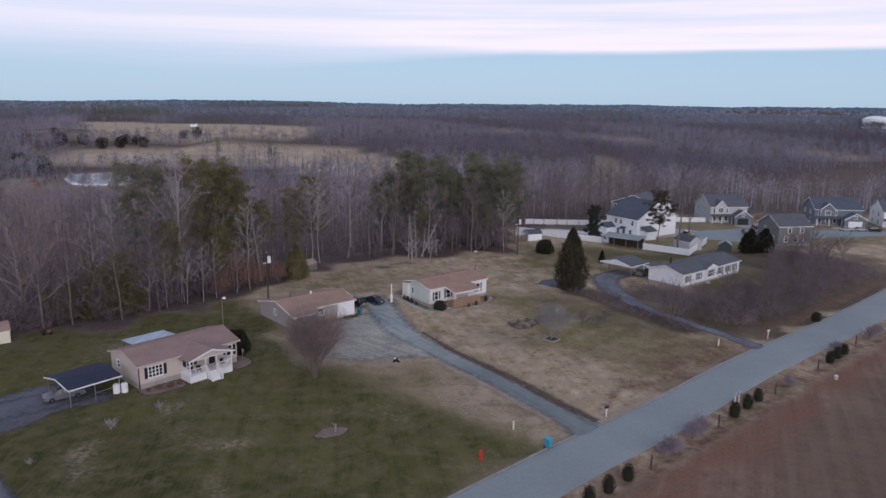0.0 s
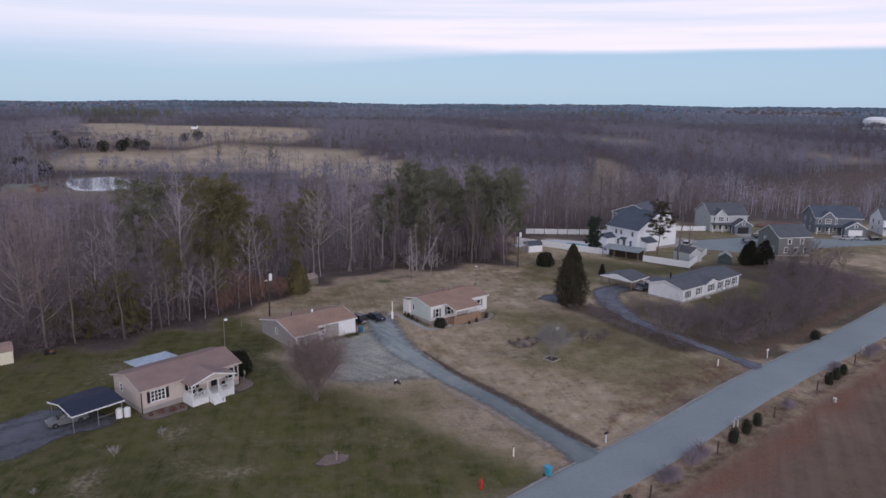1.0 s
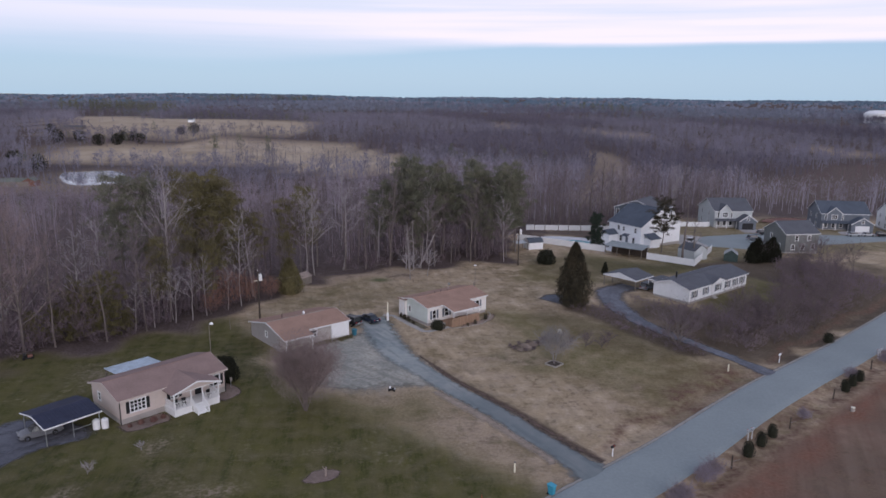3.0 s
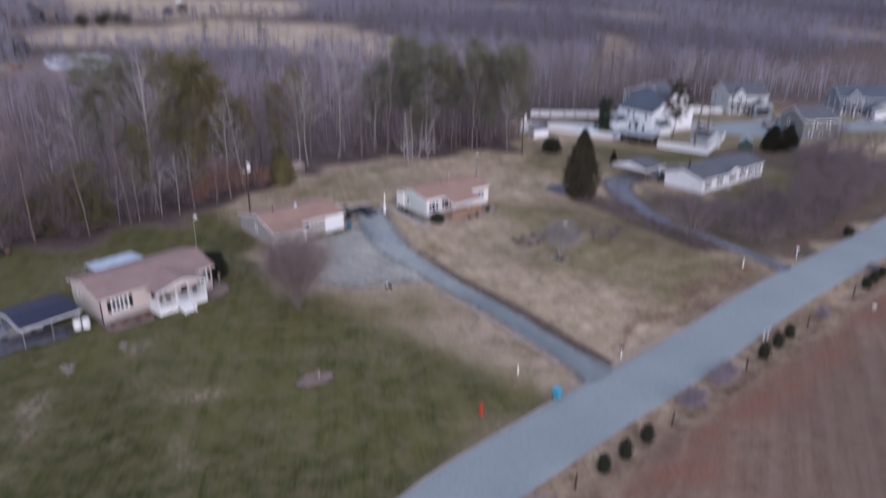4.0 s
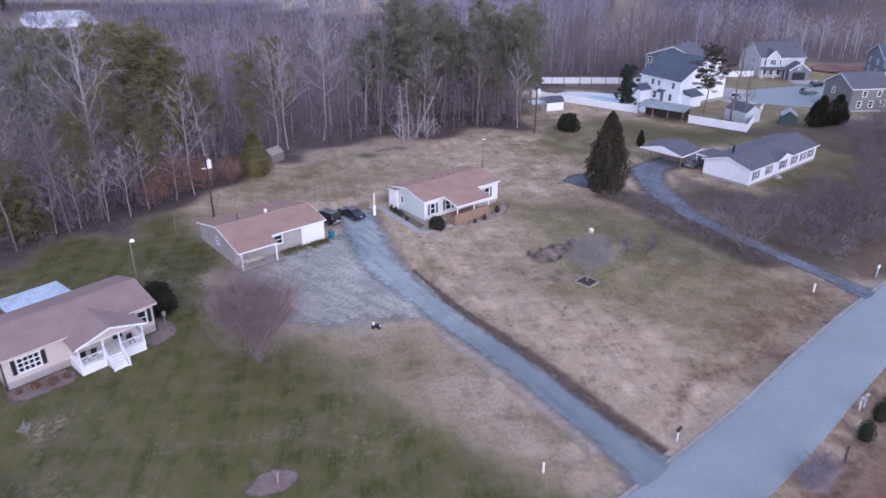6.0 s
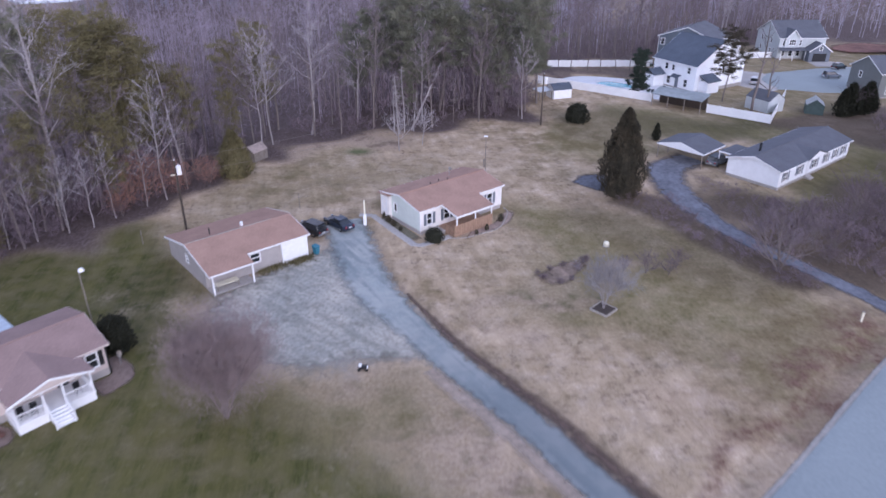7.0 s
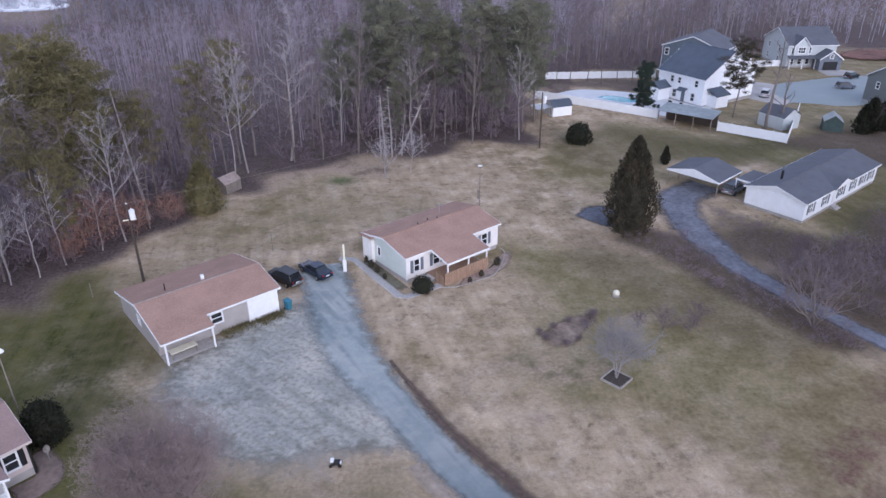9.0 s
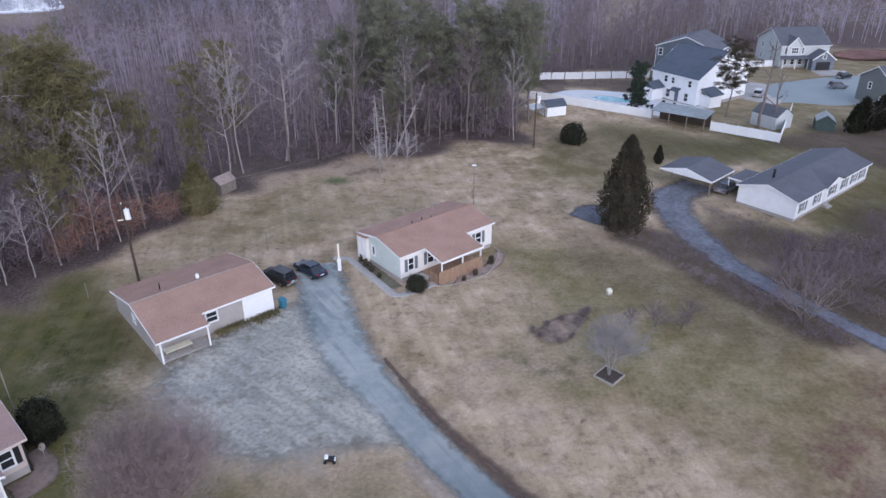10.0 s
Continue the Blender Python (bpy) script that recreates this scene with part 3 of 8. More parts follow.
ISLAND = [(36.2, 143.0), (42.9, 145.9), (47.9, 137.5), (44.0, 131.2), (37.6, 129.8), (35.4, 134.4)]
PURPLE = [(24.6, 135.7), (27.9, 131.8), (31.4, 125.4), (35.0, 118.2), (38.5, 112.9), (41.4, 111.0), (44.4, 113.0), (41.7, 118.4), (36.8, 127.6), (33.0, 137.2), (28.6, 139.9)]
OLIVE4 = [(36, 168), (46, 163), (60, 170), (52, 176), (44, 184), (30, 186)]
BARE = [(-15, 97), (-3, 99), (0.5, 96.5), (8, 87), (13, 79), (15, 74), (9, 76), (0, 84.5), (-10, 93.5)]
RED_FIELD = [(4.6, 44), (8.6, 50.8), (14.4, 58.2), (21.6, 65.4), (31.4, 73.6), (46.5, 86), (63, 100.5), (86, 120.5), (112, 143), (400, 390), (700, 300), (700, -300), (3, -300), (3, 30)]
ESTATE = [(50, 178), (66, 172), (90, 190), (140, 215), (170, 262), (150, 282), (100, 270), (84, 262), (62, 238), (40, 220)]
warp = 2.2 * np.sin(GX * 0.35 + 1.3 * np.sin(GY * 0.21)) + 1.6 * np.sin(GY * 0.47 + GX * 0.18)
wx, wy = GX + warp, GY - warp * 0.7
green = np.clip(inside(wx, wy, GREEN, 4.0) + 0.28 * inside(wx, wy, OLIVE2, 5) + 0.6 * inside(wx, wy, OLIVE3, 6) + 0.7 * inside(wx, wy, OLIVE4, 4) + 0.8 * inside(wx, wy, H3LAWN, 3) + 0.5 * inside(wx, wy, ESTATE, 4), 0, 1) * (1 - 0.85 * inside(wx, wy, PINK, 3))
olive = 1.15 * inside(wx, wy, OLIVE, 5) + 0.95 * inside(wx, wy, OLIVE5, 4) + 1.1 * np.exp(-((wx + 6) / 9) ** 2 - ((wy - 93.0) / 4.2) ** 2) + 0.8 * np.exp(-((wx - 24) / 10) ** 2 - ((wy - 126) / 7) ** 2) + 0.5 * np.exp(-((GX - 15) ** 2 + (GY - 108) ** 2) / 14)
sprout = np.exp(-((GX + 13.5) ** 2 / 5 + (GY - 157) ** 2 / 2.5))
ditch = np.exp(-((road_d - 7.0 - 0.35 * warp) / 0.55) ** 2) * (1 - inside(GX, GY, RED_FIELD, 2)) * smooth(14, 24, GX) * smooth(3, 5, drive_d)
litter = np.clip(inside(wx, wy, WOODS, 2.6) + 0.8 * inside(wx, wy, [(22, 208), (26, 226), (56, 233), (62, 240), (54, 216), (34, 216.5)], 1.5), 0, 1)
open_land = np.zeros_like(GX)
for f in FIELDS:
    open_land = np.maximum(open_land, inside(GX, GY, f, 9) * (0.06 if f is FIELD_RIGHT else 0.22 if f in (POND_BANK, CLEARING) else 0.3 if f is FIELD_R2 else 0.55 if f in (FIELD_R3, FIELD_R4, FIELD_R5) else 1.0))
litter = litter * (1 - open_land)
d_line = np.array(DRIVE)
right_side = smooth(-0.5, 0.8, GX - np.interp(GY, d_line[:, 1], d_line[:, 0]))
mud = 0.55 * np.exp(-((drive_d - 2.65) / 0.6) ** 2) * smooth(4.0, 8.0, road_d) * right_side
smear = sum(k * np.exp(-((wx - cx) / rx) ** 2 - ((wy - cy) / ry) ** 2) for cx, cy, rx, ry, k in ((8.6, 106.6, 2.6, 1.8, 0.8), (11.8, 108.6, 2.0, 1.4, 0.9), (6.4, 104.2, 1.8, 1.6, 0.6), (13.0, 111.4, 2.6, 1.6, 0.6), (19.5, 114.6, 3.0, 1.4, 0.6), (24.6, 116.0, 3.0, 1.2, 0.8), (28.0, 99.5, 1.0, 0.8, 0.9)))
red = inside(wx * 0.15 + GX * 0.85, wy * 0.15 + GY * 0.85, RED_FIELD, 1.2)
verge = inside(GX, GY, ROAD + [(700, 345), (700, -300), (-9, -300)], 1.0) * (1 - red)
bare = 0.72 * inside(wx, wy, BARE, 3.0) + np.clip(smear, 0, 1) + 0.85 * inside(wx, wy, LITTER2, 2.5) + 0.55 * np.exp(-((road_d - 4.2) / 1.3) ** 2) * (1 - 0.9 * green) * (1 - 0.8 * verge) * (1 - smooth(49, 54, GX)) + 0.3 * np.exp(-((drive_d - 2.9) / 0.6) ** 2) * right_side
red_edge = np.exp(-((road_d - 9.6 - 0.4 * warp) / 2.0) ** 2) * inside(GX, GY, RED_FIELD, 2.5)
straw = open_land
brush = 0.72 * inside(wx, wy, ISLAND, 1.5) + 0.75 * inside(wx, wy, [(50, 107), (56, 108.5), (72, 123), (80, 134), (66, 126), (54, 116)], 1.5) + 0.42 * inside(wx, wy, [(16, 140), (24, 138), (30, 126), (38, 113), (34, 110), (27, 117), (20, 128)], 3) + 0.75 * inside(wx, wy, [(50, 113), (58, 111), (100, 146), (116, 162), (116, 192), (98, 172), (66, 124)], 3) + 0.32 * inside(wx, wy, [(26, 160), (44, 163), (66, 168), (80, 160), (98, 170), (86, 188), (60, 180), (44, 178), (28, 188), (20, 178)], 4) + inside(wx, wy, [(44, 110), (52, 112), (66, 120), (98, 148), (102, 172), (84, 166), (74, 150), (56, 138), (46, 136), (38, 128), (38, 116)], 4) + 0.45 * inside(wx, wy, FIELD_RIGHT, 20) + 0.95 * inside(wx * 0.4 + GX * 0.6, wy * 0.4 + GY * 0.6, PURPLE, 1.2) + 0.9 * inside(wx, wy, [(63, 173), (70, 166), (78, 158), (100, 165), (106, 186), (95, 193), (80, 185), (66, 179)], 3)

YARD = [(-23.6, 110.2), (-19.8, 114.4), (-14.0, 121.5), (-10.5, 122), (-7.0, 112), (-2.6, 104.5), (-0.6, 100.4), (-4.5, 98.8), (-9, 97.2), (-15.0, 97.6), (-20.4, 102.2), (-23.0, 106.5)]
gravel = np.clip(inside(wx * 0.3 + GX * 0.7, wy * 0.3 + GY * 0.7, YARD, 2.2) + 0.9 * np.exp(-((drive_d - 2.0) / 0.8) ** 2) * (1 - right_side) * smooth(97, 101, GY) * (GY < 125), 0, 1)
deep_grass = np.clip(smooth(70, 52, wy) + 0.9 * inside(wx, wy, [(-24.5, 109), (-33, 118), (-38, 116), (-34, 107), (-28, 101), (-25, 103)], 3) + 0.6 * inside(wx, wy, [(-52, 70), (-40, 62), (-24, 60), (-28, 72), (-44, 78)], 5), 0, 1)
scruff = np.zeros_like(GX)
for cx, cy, rx, ry, k in ((-37.2, 68.2, 3.0, 2.6, 1.0), (-26.0, 73.2, 3.6, 1.8, 1.0), (-32.5, 80.3, 3.2, 2.0, 0.8), (-36.0, 65.0, 2.0, 1.6, 0.8), (-23.0, 63.0, 2.2, 1.8, 0.6), (-37.5, 58.5, 3.0, 2.0, 0.7), (-22.5, 106.0, 3.4, 2.6, 1.0), (-19.5, 101.5, 2.6, 3.4, 0.9), (-30.5, 105.5, 3.0, 1.6, 0.6), (-46.0, 100.0, 6.0, 2.0, 0.6), (-36.0, 110.0, 2.4, 1.6, 0.5), (-14.0, 80.0, 4.0, 2.0, 0.4), (-50.0, 104.0, 5.0, 1.6, 0.5)):
    scruff = np.maximum(scruff, k * np.exp(-((wx - cx) / rx) ** 2 - ((wy - cy) / ry) ** 2))
soil_dark = inside(wx, wy, [(34, 70), (44, 80), (60, 95), (90, 121), (150, 150), (160, 40), (60, 20), (30, 46)], 6)
shoulder = np.exp(-((drive_d - 2.7) / 0.75) ** 2) * (1 - right_side) * smooth(72, 78, GY) * smooth(101, 96, GY)
bare = bare * (1 - 0.85 * shoulder) * (1 - 0.75 * np.exp(-((wx + 6) / 9) ** 2 - ((wy - 93.0) / 4.2) ** 2))
ground_me = tri_mesh("ground", np.column_stack([GX.ravel(), GY.ravel(), GZ.ravel()]), gf, bpy.data.materials.new("ground_cover"), True)
for nm, chans in (("zone_a", (green, litter, np.clip(bare, 0, 1))), ("zone_b", (red, np.clip(straw, 0, 1), np.clip(red_edge, 0, 1))), ("zone_c", (np.clip(brush, 0, 1), gravel, np.clip(mud, 0, 1))), ("zone_e", (deep_grass, scruff, soil_dark)), ("zone_d", (np.clip(olive, 0, 1), sprout, np.clip(1.9 * ditch + 0.9 * inside(wx, wy, FIELD_RIGHT, 12) + 0.4 * inside(wx, wy, DAMP, 2) + 0.72 * verge + 0.3 * inside(wx, wy, SCRUB_CORNER, 4) + 0.5 * inside(wx, wy, [(28.5, 87.5), (32, 94), (39, 100.5), (48, 107), (51, 103), (42, 93), (34, 84)], 3), 0, 1)))):
    at = ground_me.color_attributes.new(nm, "FLOAT_COLOR", "POINT")
    at.data.foreach_set("color", np.stack([*(c.ravel() for c in chans), np.ones(GX.size)], 1).astype(np.float32).ravel())
ground = tagged(new("ground", ground_me), "winter lawns, dry grass, leaf litter and ploughed red soil", kind="structure")

gm = ground_me.materials[0]
gm.use_nodes = True
gn, gl = gm.node_tree.nodes, gm.node_tree.links
gb = gn["Principled BSDF"]
gb.inputs["Roughness"].default_value = 0.95
gb.inputs["Specular IOR Level"].default_value = 0.1
g_co = gn.new("ShaderNodeTexCoord")


def g_noise(scale, detail=6.0, stretch=None, turn=0.0, lo=0.35, hi=0.65):
    n = gn.new("ShaderNodeTexNoise")
    n.inputs["Scale"].default_value, n.inputs["Detail"].default_value, n.inputs["Roughness"].default_value = scale, detail, 0.6
    if stretch:
        mp = gn.new("ShaderNodeMapping")
        mp.inputs["Scale"].default_value = stretch
        rot = gn.new("ShaderNodeMapping")
        rot.inputs["Rotation"].default_value = (0, 0, turn)
        gl.new(g_co.outputs["Object"], rot.inputs["Vector"])
        gl.new(rot.outputs[0], mp.inputs["Vector"])
        gl.new(mp.outputs[0], n.inputs["Vector"])
    else:
        gl.new(g_co.outputs["Object"], n.inputs["Vector"])
    r = gn.new("ShaderNodeMapRange")
    r.inputs["From Min"].default_value, r.inputs["From Max"].default_value = lo, hi
    gl.new(n.outputs[0], r.inputs["Value"])
    return r.outputs[0]


def g_mix(fac, a, b):
    n = gn.new("ShaderNodeMix")
    n.data_type = "RGBA"
    for key, v in (("Factor", fac), ("A", a), ("B", b)):
        if isinstance(v, tuple):
            n.inputs[key].default_value = (*v, 1)
        elif isinstance(v, float):
            n.inputs[key].default_value = v
        else:
            gl.new(v, n.inputs[key])
    return n.outputs["Result"]


def g_math(op, a, b, clamp=True):
    n = gn.new("ShaderNodeMath")
    n.operation, n.use_clamp = op, clamp
    for i, v in enumerate((a, b)):
        if isinstance(v, float):
            n.inputs[i].default_value = v
        else:
            gl.new(v, n.inputs[i])
    return n.outputs[0]


def g_zone(nm):
    n = gn.new("ShaderNodeVertexColor")
    n.layer_name = nm
    s = gn.new("ShaderNodeSeparateColor")
    gl.new(n.outputs[0], s.inputs[0])
    return s.outputs


za, zb, zc, zd, ze = g_zone("zone_a"), g_zone("zone_b"), g_zone("zone_c"), g_zone("zone_d"), g_zone("zone_e")
tiny = g_noise(6.5, 4.0)
fine, mid_n, wide, huge = g_noise(2.6), g_noise(0.55), g_noise(0.13), g_noise(0.035, 4.0)
mow = g_noise(1.0, 1.0, (0.62, 0.006, 1.0), radians(-9), 0.40, 0.60)
wide2, speck = g_noise(0.24, 5.0, lo=0.42, hi=0.60), g_noise(1.1, 5.0, lo=0.48, hi=0.68)
rows = g_noise(1.0, 5.0, (0.75, 0.035, 1.0), radians(24), 0.36, 0.66)
dry = g_mix(mid_n, g_mix(fine, (0.330, 0.246, 0.154), (0.480, 0.372, 0.246)), g_mix(wide, (0.440, 0.332, 0.214), (0.630, 0.492, 0.338)))
straw = g_noise(0.32, 6.0, lo=0.46, hi=0.62)
dry = g_mix(g_math("MULTIPLY", straw, g_math("ADD", g_math("MULTIPLY", speck, 0.6), 0.36)), dry, g_mix(fine, (0.55, 0.435, 0.33), (0.73, 0.595, 0.47)))
dry = g_mix(g_math("MULTIPLY", g_noise(0.7, 6.0, lo=0.54, hi=0.70), 0.6), dry, g_mix(tiny, (0.150, 0.108, 0.078), (0.225, 0.168, 0.112)))
dry = g_mix(g_math("MULTIPLY", g_noise(1.0, 2.0, (0.9, 0.03, 1.0), radians(-14), 0.45, 0.65), 0.28), dry, (0.225, 0.178, 0.108))
dry = g_mix(g_math("MULTIPLY", tiny, 0.35), dry, (0.235, 0.172, 0.120))
dry = g_mix(g_math("MULTIPLY", speck, g_math("MULTIPLY", wide2, 0.9)), dry, (0.135, 0.096, 0.068))
dry = g_mix(g_math("MULTIPLY", zd[0], g_math("ADD", g_math("MULTIPLY", mid_n, 0.3), g_math("ADD", g_math("MULTIPLY", wide2, 0.15), 0.52))), dry, g_mix(fine, (0.118, 0.104, 0.044), (0.198, 0.170, 0.082)))
dry = g_mix(g_math("MULTIPLY", g_math("MULTIPLY", huge, wide2), 0.8), dry, (0.150, 0.116, 0.056))
grass = g_mix(mow, g_mix(fine, (0.045, 0.050, 0.013), (0.076, 0.077, 0.021)), g_mix(mid_n, (0.080, 0.079, 0.022), (0.110, 0.100, 0.034)))
grass = g_mix(g_math("MULTIPLY", g_math("MULTIPLY", speck, wide2), 0.6), grass, (0.165, 0.140, 0.072))
grass = g_mix(g_math("MULTIPLY", g_math("SUBTRACT", wide, 0.55), 0.6), grass, (0.118, 0.100, 0.044))
grass = g_mix(g_math("MULTIPLY", tiny, 0.5), grass, g_mix(wide2, (0.028, 0.035, 0.011), (0.118, 0.107, 0.042)))
blotch = g_noise(0.085, 5.0, lo=0.5, hi=0.68)
grass = g_mix(g_math("MULTIPLY", g_math("MULTIPLY", blotch, speck), 0.9), grass, (0.215, 0.178, 0.128))
grass = g_mix(g_math("MULTIPLY", g_noise(0.05, 4.0, lo=0.5, hi=0.7), 0.55), grass, (0.040, 0.040, 0.012))
blade = g_noise(1.0, 4.0, (3.2, 0.35, 1.0), radians(-6), 0.40, 0.62)
grass = g_mix(g_math("MULTIPLY", blade, 0.35), grass, g_mix(mid_n, (0.055, 0.060, 0.018), (0.158, 0.140, 0.055)))
grass = g_mix(g_math("MULTIPLY", ze[0], g_math("ADD", g_math("MULTIPLY", mid_n, 0.3), 0.5)), grass, g_mix(blade, (0.028, 0.034, 0.011), (0.062, 0.061, 0.021)))
tuft = g_noise(1.6, 6.0, lo=0.44, hi=0.6)
grass = g_mix(g_math("MULTIPLY", ze[1], g_math("ADD", g_math("MULTIPLY", tuft, 0.8), 0.25)), grass, g_mix(fine, (0.175, 0.138, 0.096), (0.340, 0.275, 0.205)))
grass = g_mix(g_math("MULTIPLY", g_noise(2.2, 4.0, lo=0.66, hi=0.74), 0.5), grass, (0.23, 0.20, 0.13))
green_f = g_math("MULTIPLY", za[0], g_math("ADD", g_math("MULTIPLY", mid_n, 0.3), 0.78))
col = g_mix(green_f, dry, grass)
dirt = g_mix(g_math("MULTIPLY", g_noise(0.32, 7.0, lo=0.50, hi=0.64), 0.85), g_mix(fine, (0.285, 0.212, 0.152), (0.430, 0.338, 0.252)), g_mix(wide2, (0.108, 0.073, 0.056), (0.092, 0.088, 0.042)))
col = g_mix(g_math("MULTIPLY", za[2], g_math("ADD", mid_n, 0.5)), col, dirt)
col = g_mix(g_math("MULTIPLY", zc[0], 0.88), col, g_mix(fine, (0.066, 0.048, 0.040), (0.115, 0.088, 0.062)))
col = g_mix(g_math("MULTIPLY", zc[1], g_math("ADD", g_math("MULTIPLY", speck, 0.5), 0.45)), col, g_mix(mid_n, (0.235, 0.236, 0.225), (0.385, 0.375, 0.350)))
soil = g_mix(rows, g_mix(wide2, g_mix(fine, (0.122, 0.077, 0.055), (0.178, 0.115, 0.082)), g_mix(fine, (0.162, 0.110, 0.076), (0.212, 0.150, 0.104))), g_mix(mid_n, (0.172, 0.114, 0.082), (0.285, 0.198, 0.146)))
soil = g_mix(g_math("MULTIPLY", g_noise(0.09, 6.0, lo=0.44, hi=0.66), 0.55), soil, g_mix(rows, (0.200, 0.112, 0.082), (0.270, 0.170, 0.130)))
soil = g_mix(g_math("MULTIPLY", ze[2], g_math("ADD", g_math("MULTIPLY", mid_n, 0.5), 0.15)), soil, (0.118, 0.088, 0.068))
soil = g_mix(g_math("MULTIPLY", g_noise(0.45, 6.0, lo=0.58, hi=0.70), 0.6), soil, (0.105, 0.086, 0.055))
col = g_mix(zb[0], col, soil)
col = g_mix(g_math("MULTIPLY", zb[2], g_math("ADD", g_math("MULTIPLY", wide2, 0.45), g_math("ADD", g_math("MULTIPLY", mid_n, 0.3), 0.28))), col, g_mix(fine, (0.165, 0.076, 0.050), (0.238, 0.118, 0.082)))
col = g_mix(g_math("MULTIPLY", zd[2], g_math("ADD", mid_n, 0.1)), col, g_mix(fine, (0.120, 0.066, 0.046), (0.190, 0.122, 0.090)))
col = g_mix(g_math("MULTIPLY", zd[1], 0.8), col, (0.05, 0.09, 0.03))
col = g_mix(g_math("MULTIPLY", zc[2], g_math("ADD", g_math("MULTIPLY", mid_n, 0.4), 0.5)), col, (0.066, 0.050, 0.038))
leaf = g_mix(fine, (0.068, 0.049, 0.046), g_mix(mid_n, (0.112, 0.083, 0.074), (0.165, 0.128, 0.118)))
col = g_mix(za[1], col, leaf)
col = g_mix(zb[1], col, g_mix(huge, (0.34, 0.265, 0.185), (0.47, 0.375, 0.275)))
gl.new(col, gb.inputs["Base Color"])
g_bump = gn.new("ShaderNodeBump")
g_bump.inputs["Strength"].default_value, g_bump.inputs["Distance"].default_value = 0.5, 0.08
gl.new(fine, g_bump.inputs["Height"])
gl.new(g_bump.outputs[0], gb.inputs["Normal"])

# ---- road and drives ----
strip("road", ROAD, 6.9, M_ASPHALT, 0.05, 0.10, 3, 0.05, "narrow worn grey asphalt country road")
r_p = np.array(ROAD)
r_d = np.gradient(r_p, axis=0)
r_n = np.stack([-r_d[:, 1], r_d[:, 0]], 1) / np.linalg.norm(r_d, axis=1)[:, None]
strip("road_edge", [tuple(q) for q in r_p + r_n * 3.4], 0.6, M_EDGEDUST, 0.058, 0.10, 9, 0.0, "pale dusty worn edge of the road")
strip("driveway", DRIVE, [7.0, 4.5, 4.4, 4.5, 4.5, 4.5, 5.2, 6.4, 7.0, 7.0, 6.6], M_GRAVEL, 0.045, 0.08, 4, 0.02, "blue-grey gravel driveway")
d_p = np.array(DRIVE)
d_d = np.gradient(d_p, axis=0)
d_n = np.stack([d_d[:, 1], -d_d[:, 0]], 1) / np.linalg.norm(d_d, axis=1)[:, None]
d_w = np.interp(np.linspace(0, 1, len(d_p)), np.linspace(0, 1, 11), [7.0, 4.5, 4.4, 4.5, 4.5, 4.5, 5.2, 6.4, 7.0, 7.0, 6.6]) / 2
lower = (d_p[:, 1] > 76.5) & (d_p[:, 1] < 110)
strip("drive_ditch", [tuple(q) for q in (d_p + d_n * (d_w - 0.02)[:, None])[lower]], [1.4, 2.0, 1.8, 2.0, 1.7, 1.2, 0.4], M_WETSOIL, 0.06, 0.22, 16, 0.0, "narrow wet brown ditch along the gravel drive")
lower = (d_p[:, 1] > 78) & (d_p[:, 1] < 98.5)
strip("drive_shoulder", [tuple(q) for q in (d_p - d_n * (d_w + 0.1)[:, None])[lower]], 2.2, M_SANDRIM, 0.055, 0.25, 17, 0.0, "pale sandy shoulder of the gravel drive")
strip("driveway", DRIVE3, [5.5, 3.2, 3.2, 3.8, 4.8, 6.2, 7.2, 7.0], M_DRIVEGRAVEL, 0.045, 0.20, 6, 0.02, "blue-grey gravel driveway")
strip("driveway", spline([(-90, 62), (-70, 70), (-58, 76), (-50, 81.5), (-45.5, 86)], 1.0), [6.5, 6.5, 6.5, 7.5, 7.0], M_DARKGRAVEL, 0.045, 0.20, 7, 0.02, "blue-grey gravel driveway")
strip("driveway", spline([(-80, 84), (-62, 77), (-50, 67.5), (-42.5, 60.5), (-35, 52.5), (-28.5, 46.5), (-20, 40), (-9, 33)], 1.0), 3.6, M_DARKGRAVEL, 0.045, 0.2, 8, 0.02, "blue-grey gravel driveway")
patch("gravel_yard", [(-24.6, 110.8), (-18.6, 118.0), (-13.4, 122.4), (-9.0, 120.5), (-5.6, 112.0), (-2.0, 105.4), (0.6, 98.2), (-6.0, 97.4), (-11.8, 96.0), (-18.4, 98.2), (-24.0, 104.6)], M_PALEGRAVEL, 0.03, 0.3, 12, "pale dusty gravel parking yard")
patch("gravel_pad", [(20.0, 143.6), (21.6, 146.4), (25.2, 147.0), (28.0, 144.6), (30.0, 141.0), (27.0, 138.6), (23.0, 140.0)], M_DARKGRAVEL, 0.03, 0.3, 14, "blue-grey gravel pad beside the cedar")
patch("gravel_yard", [(-57.5, 82.5), (-52.5, 87.6), (-47, 87.2), (-41.6, 85.2), (-41.0, 82.6), (-45.1, 79.8), (-47.0, 77.0), (-50.0, 72.5), (-56, 76)], M_DARKGRAVEL, 0.03, 0.3, 15, "dark blue-grey gravel apron round the carport")

# ---- trees ----


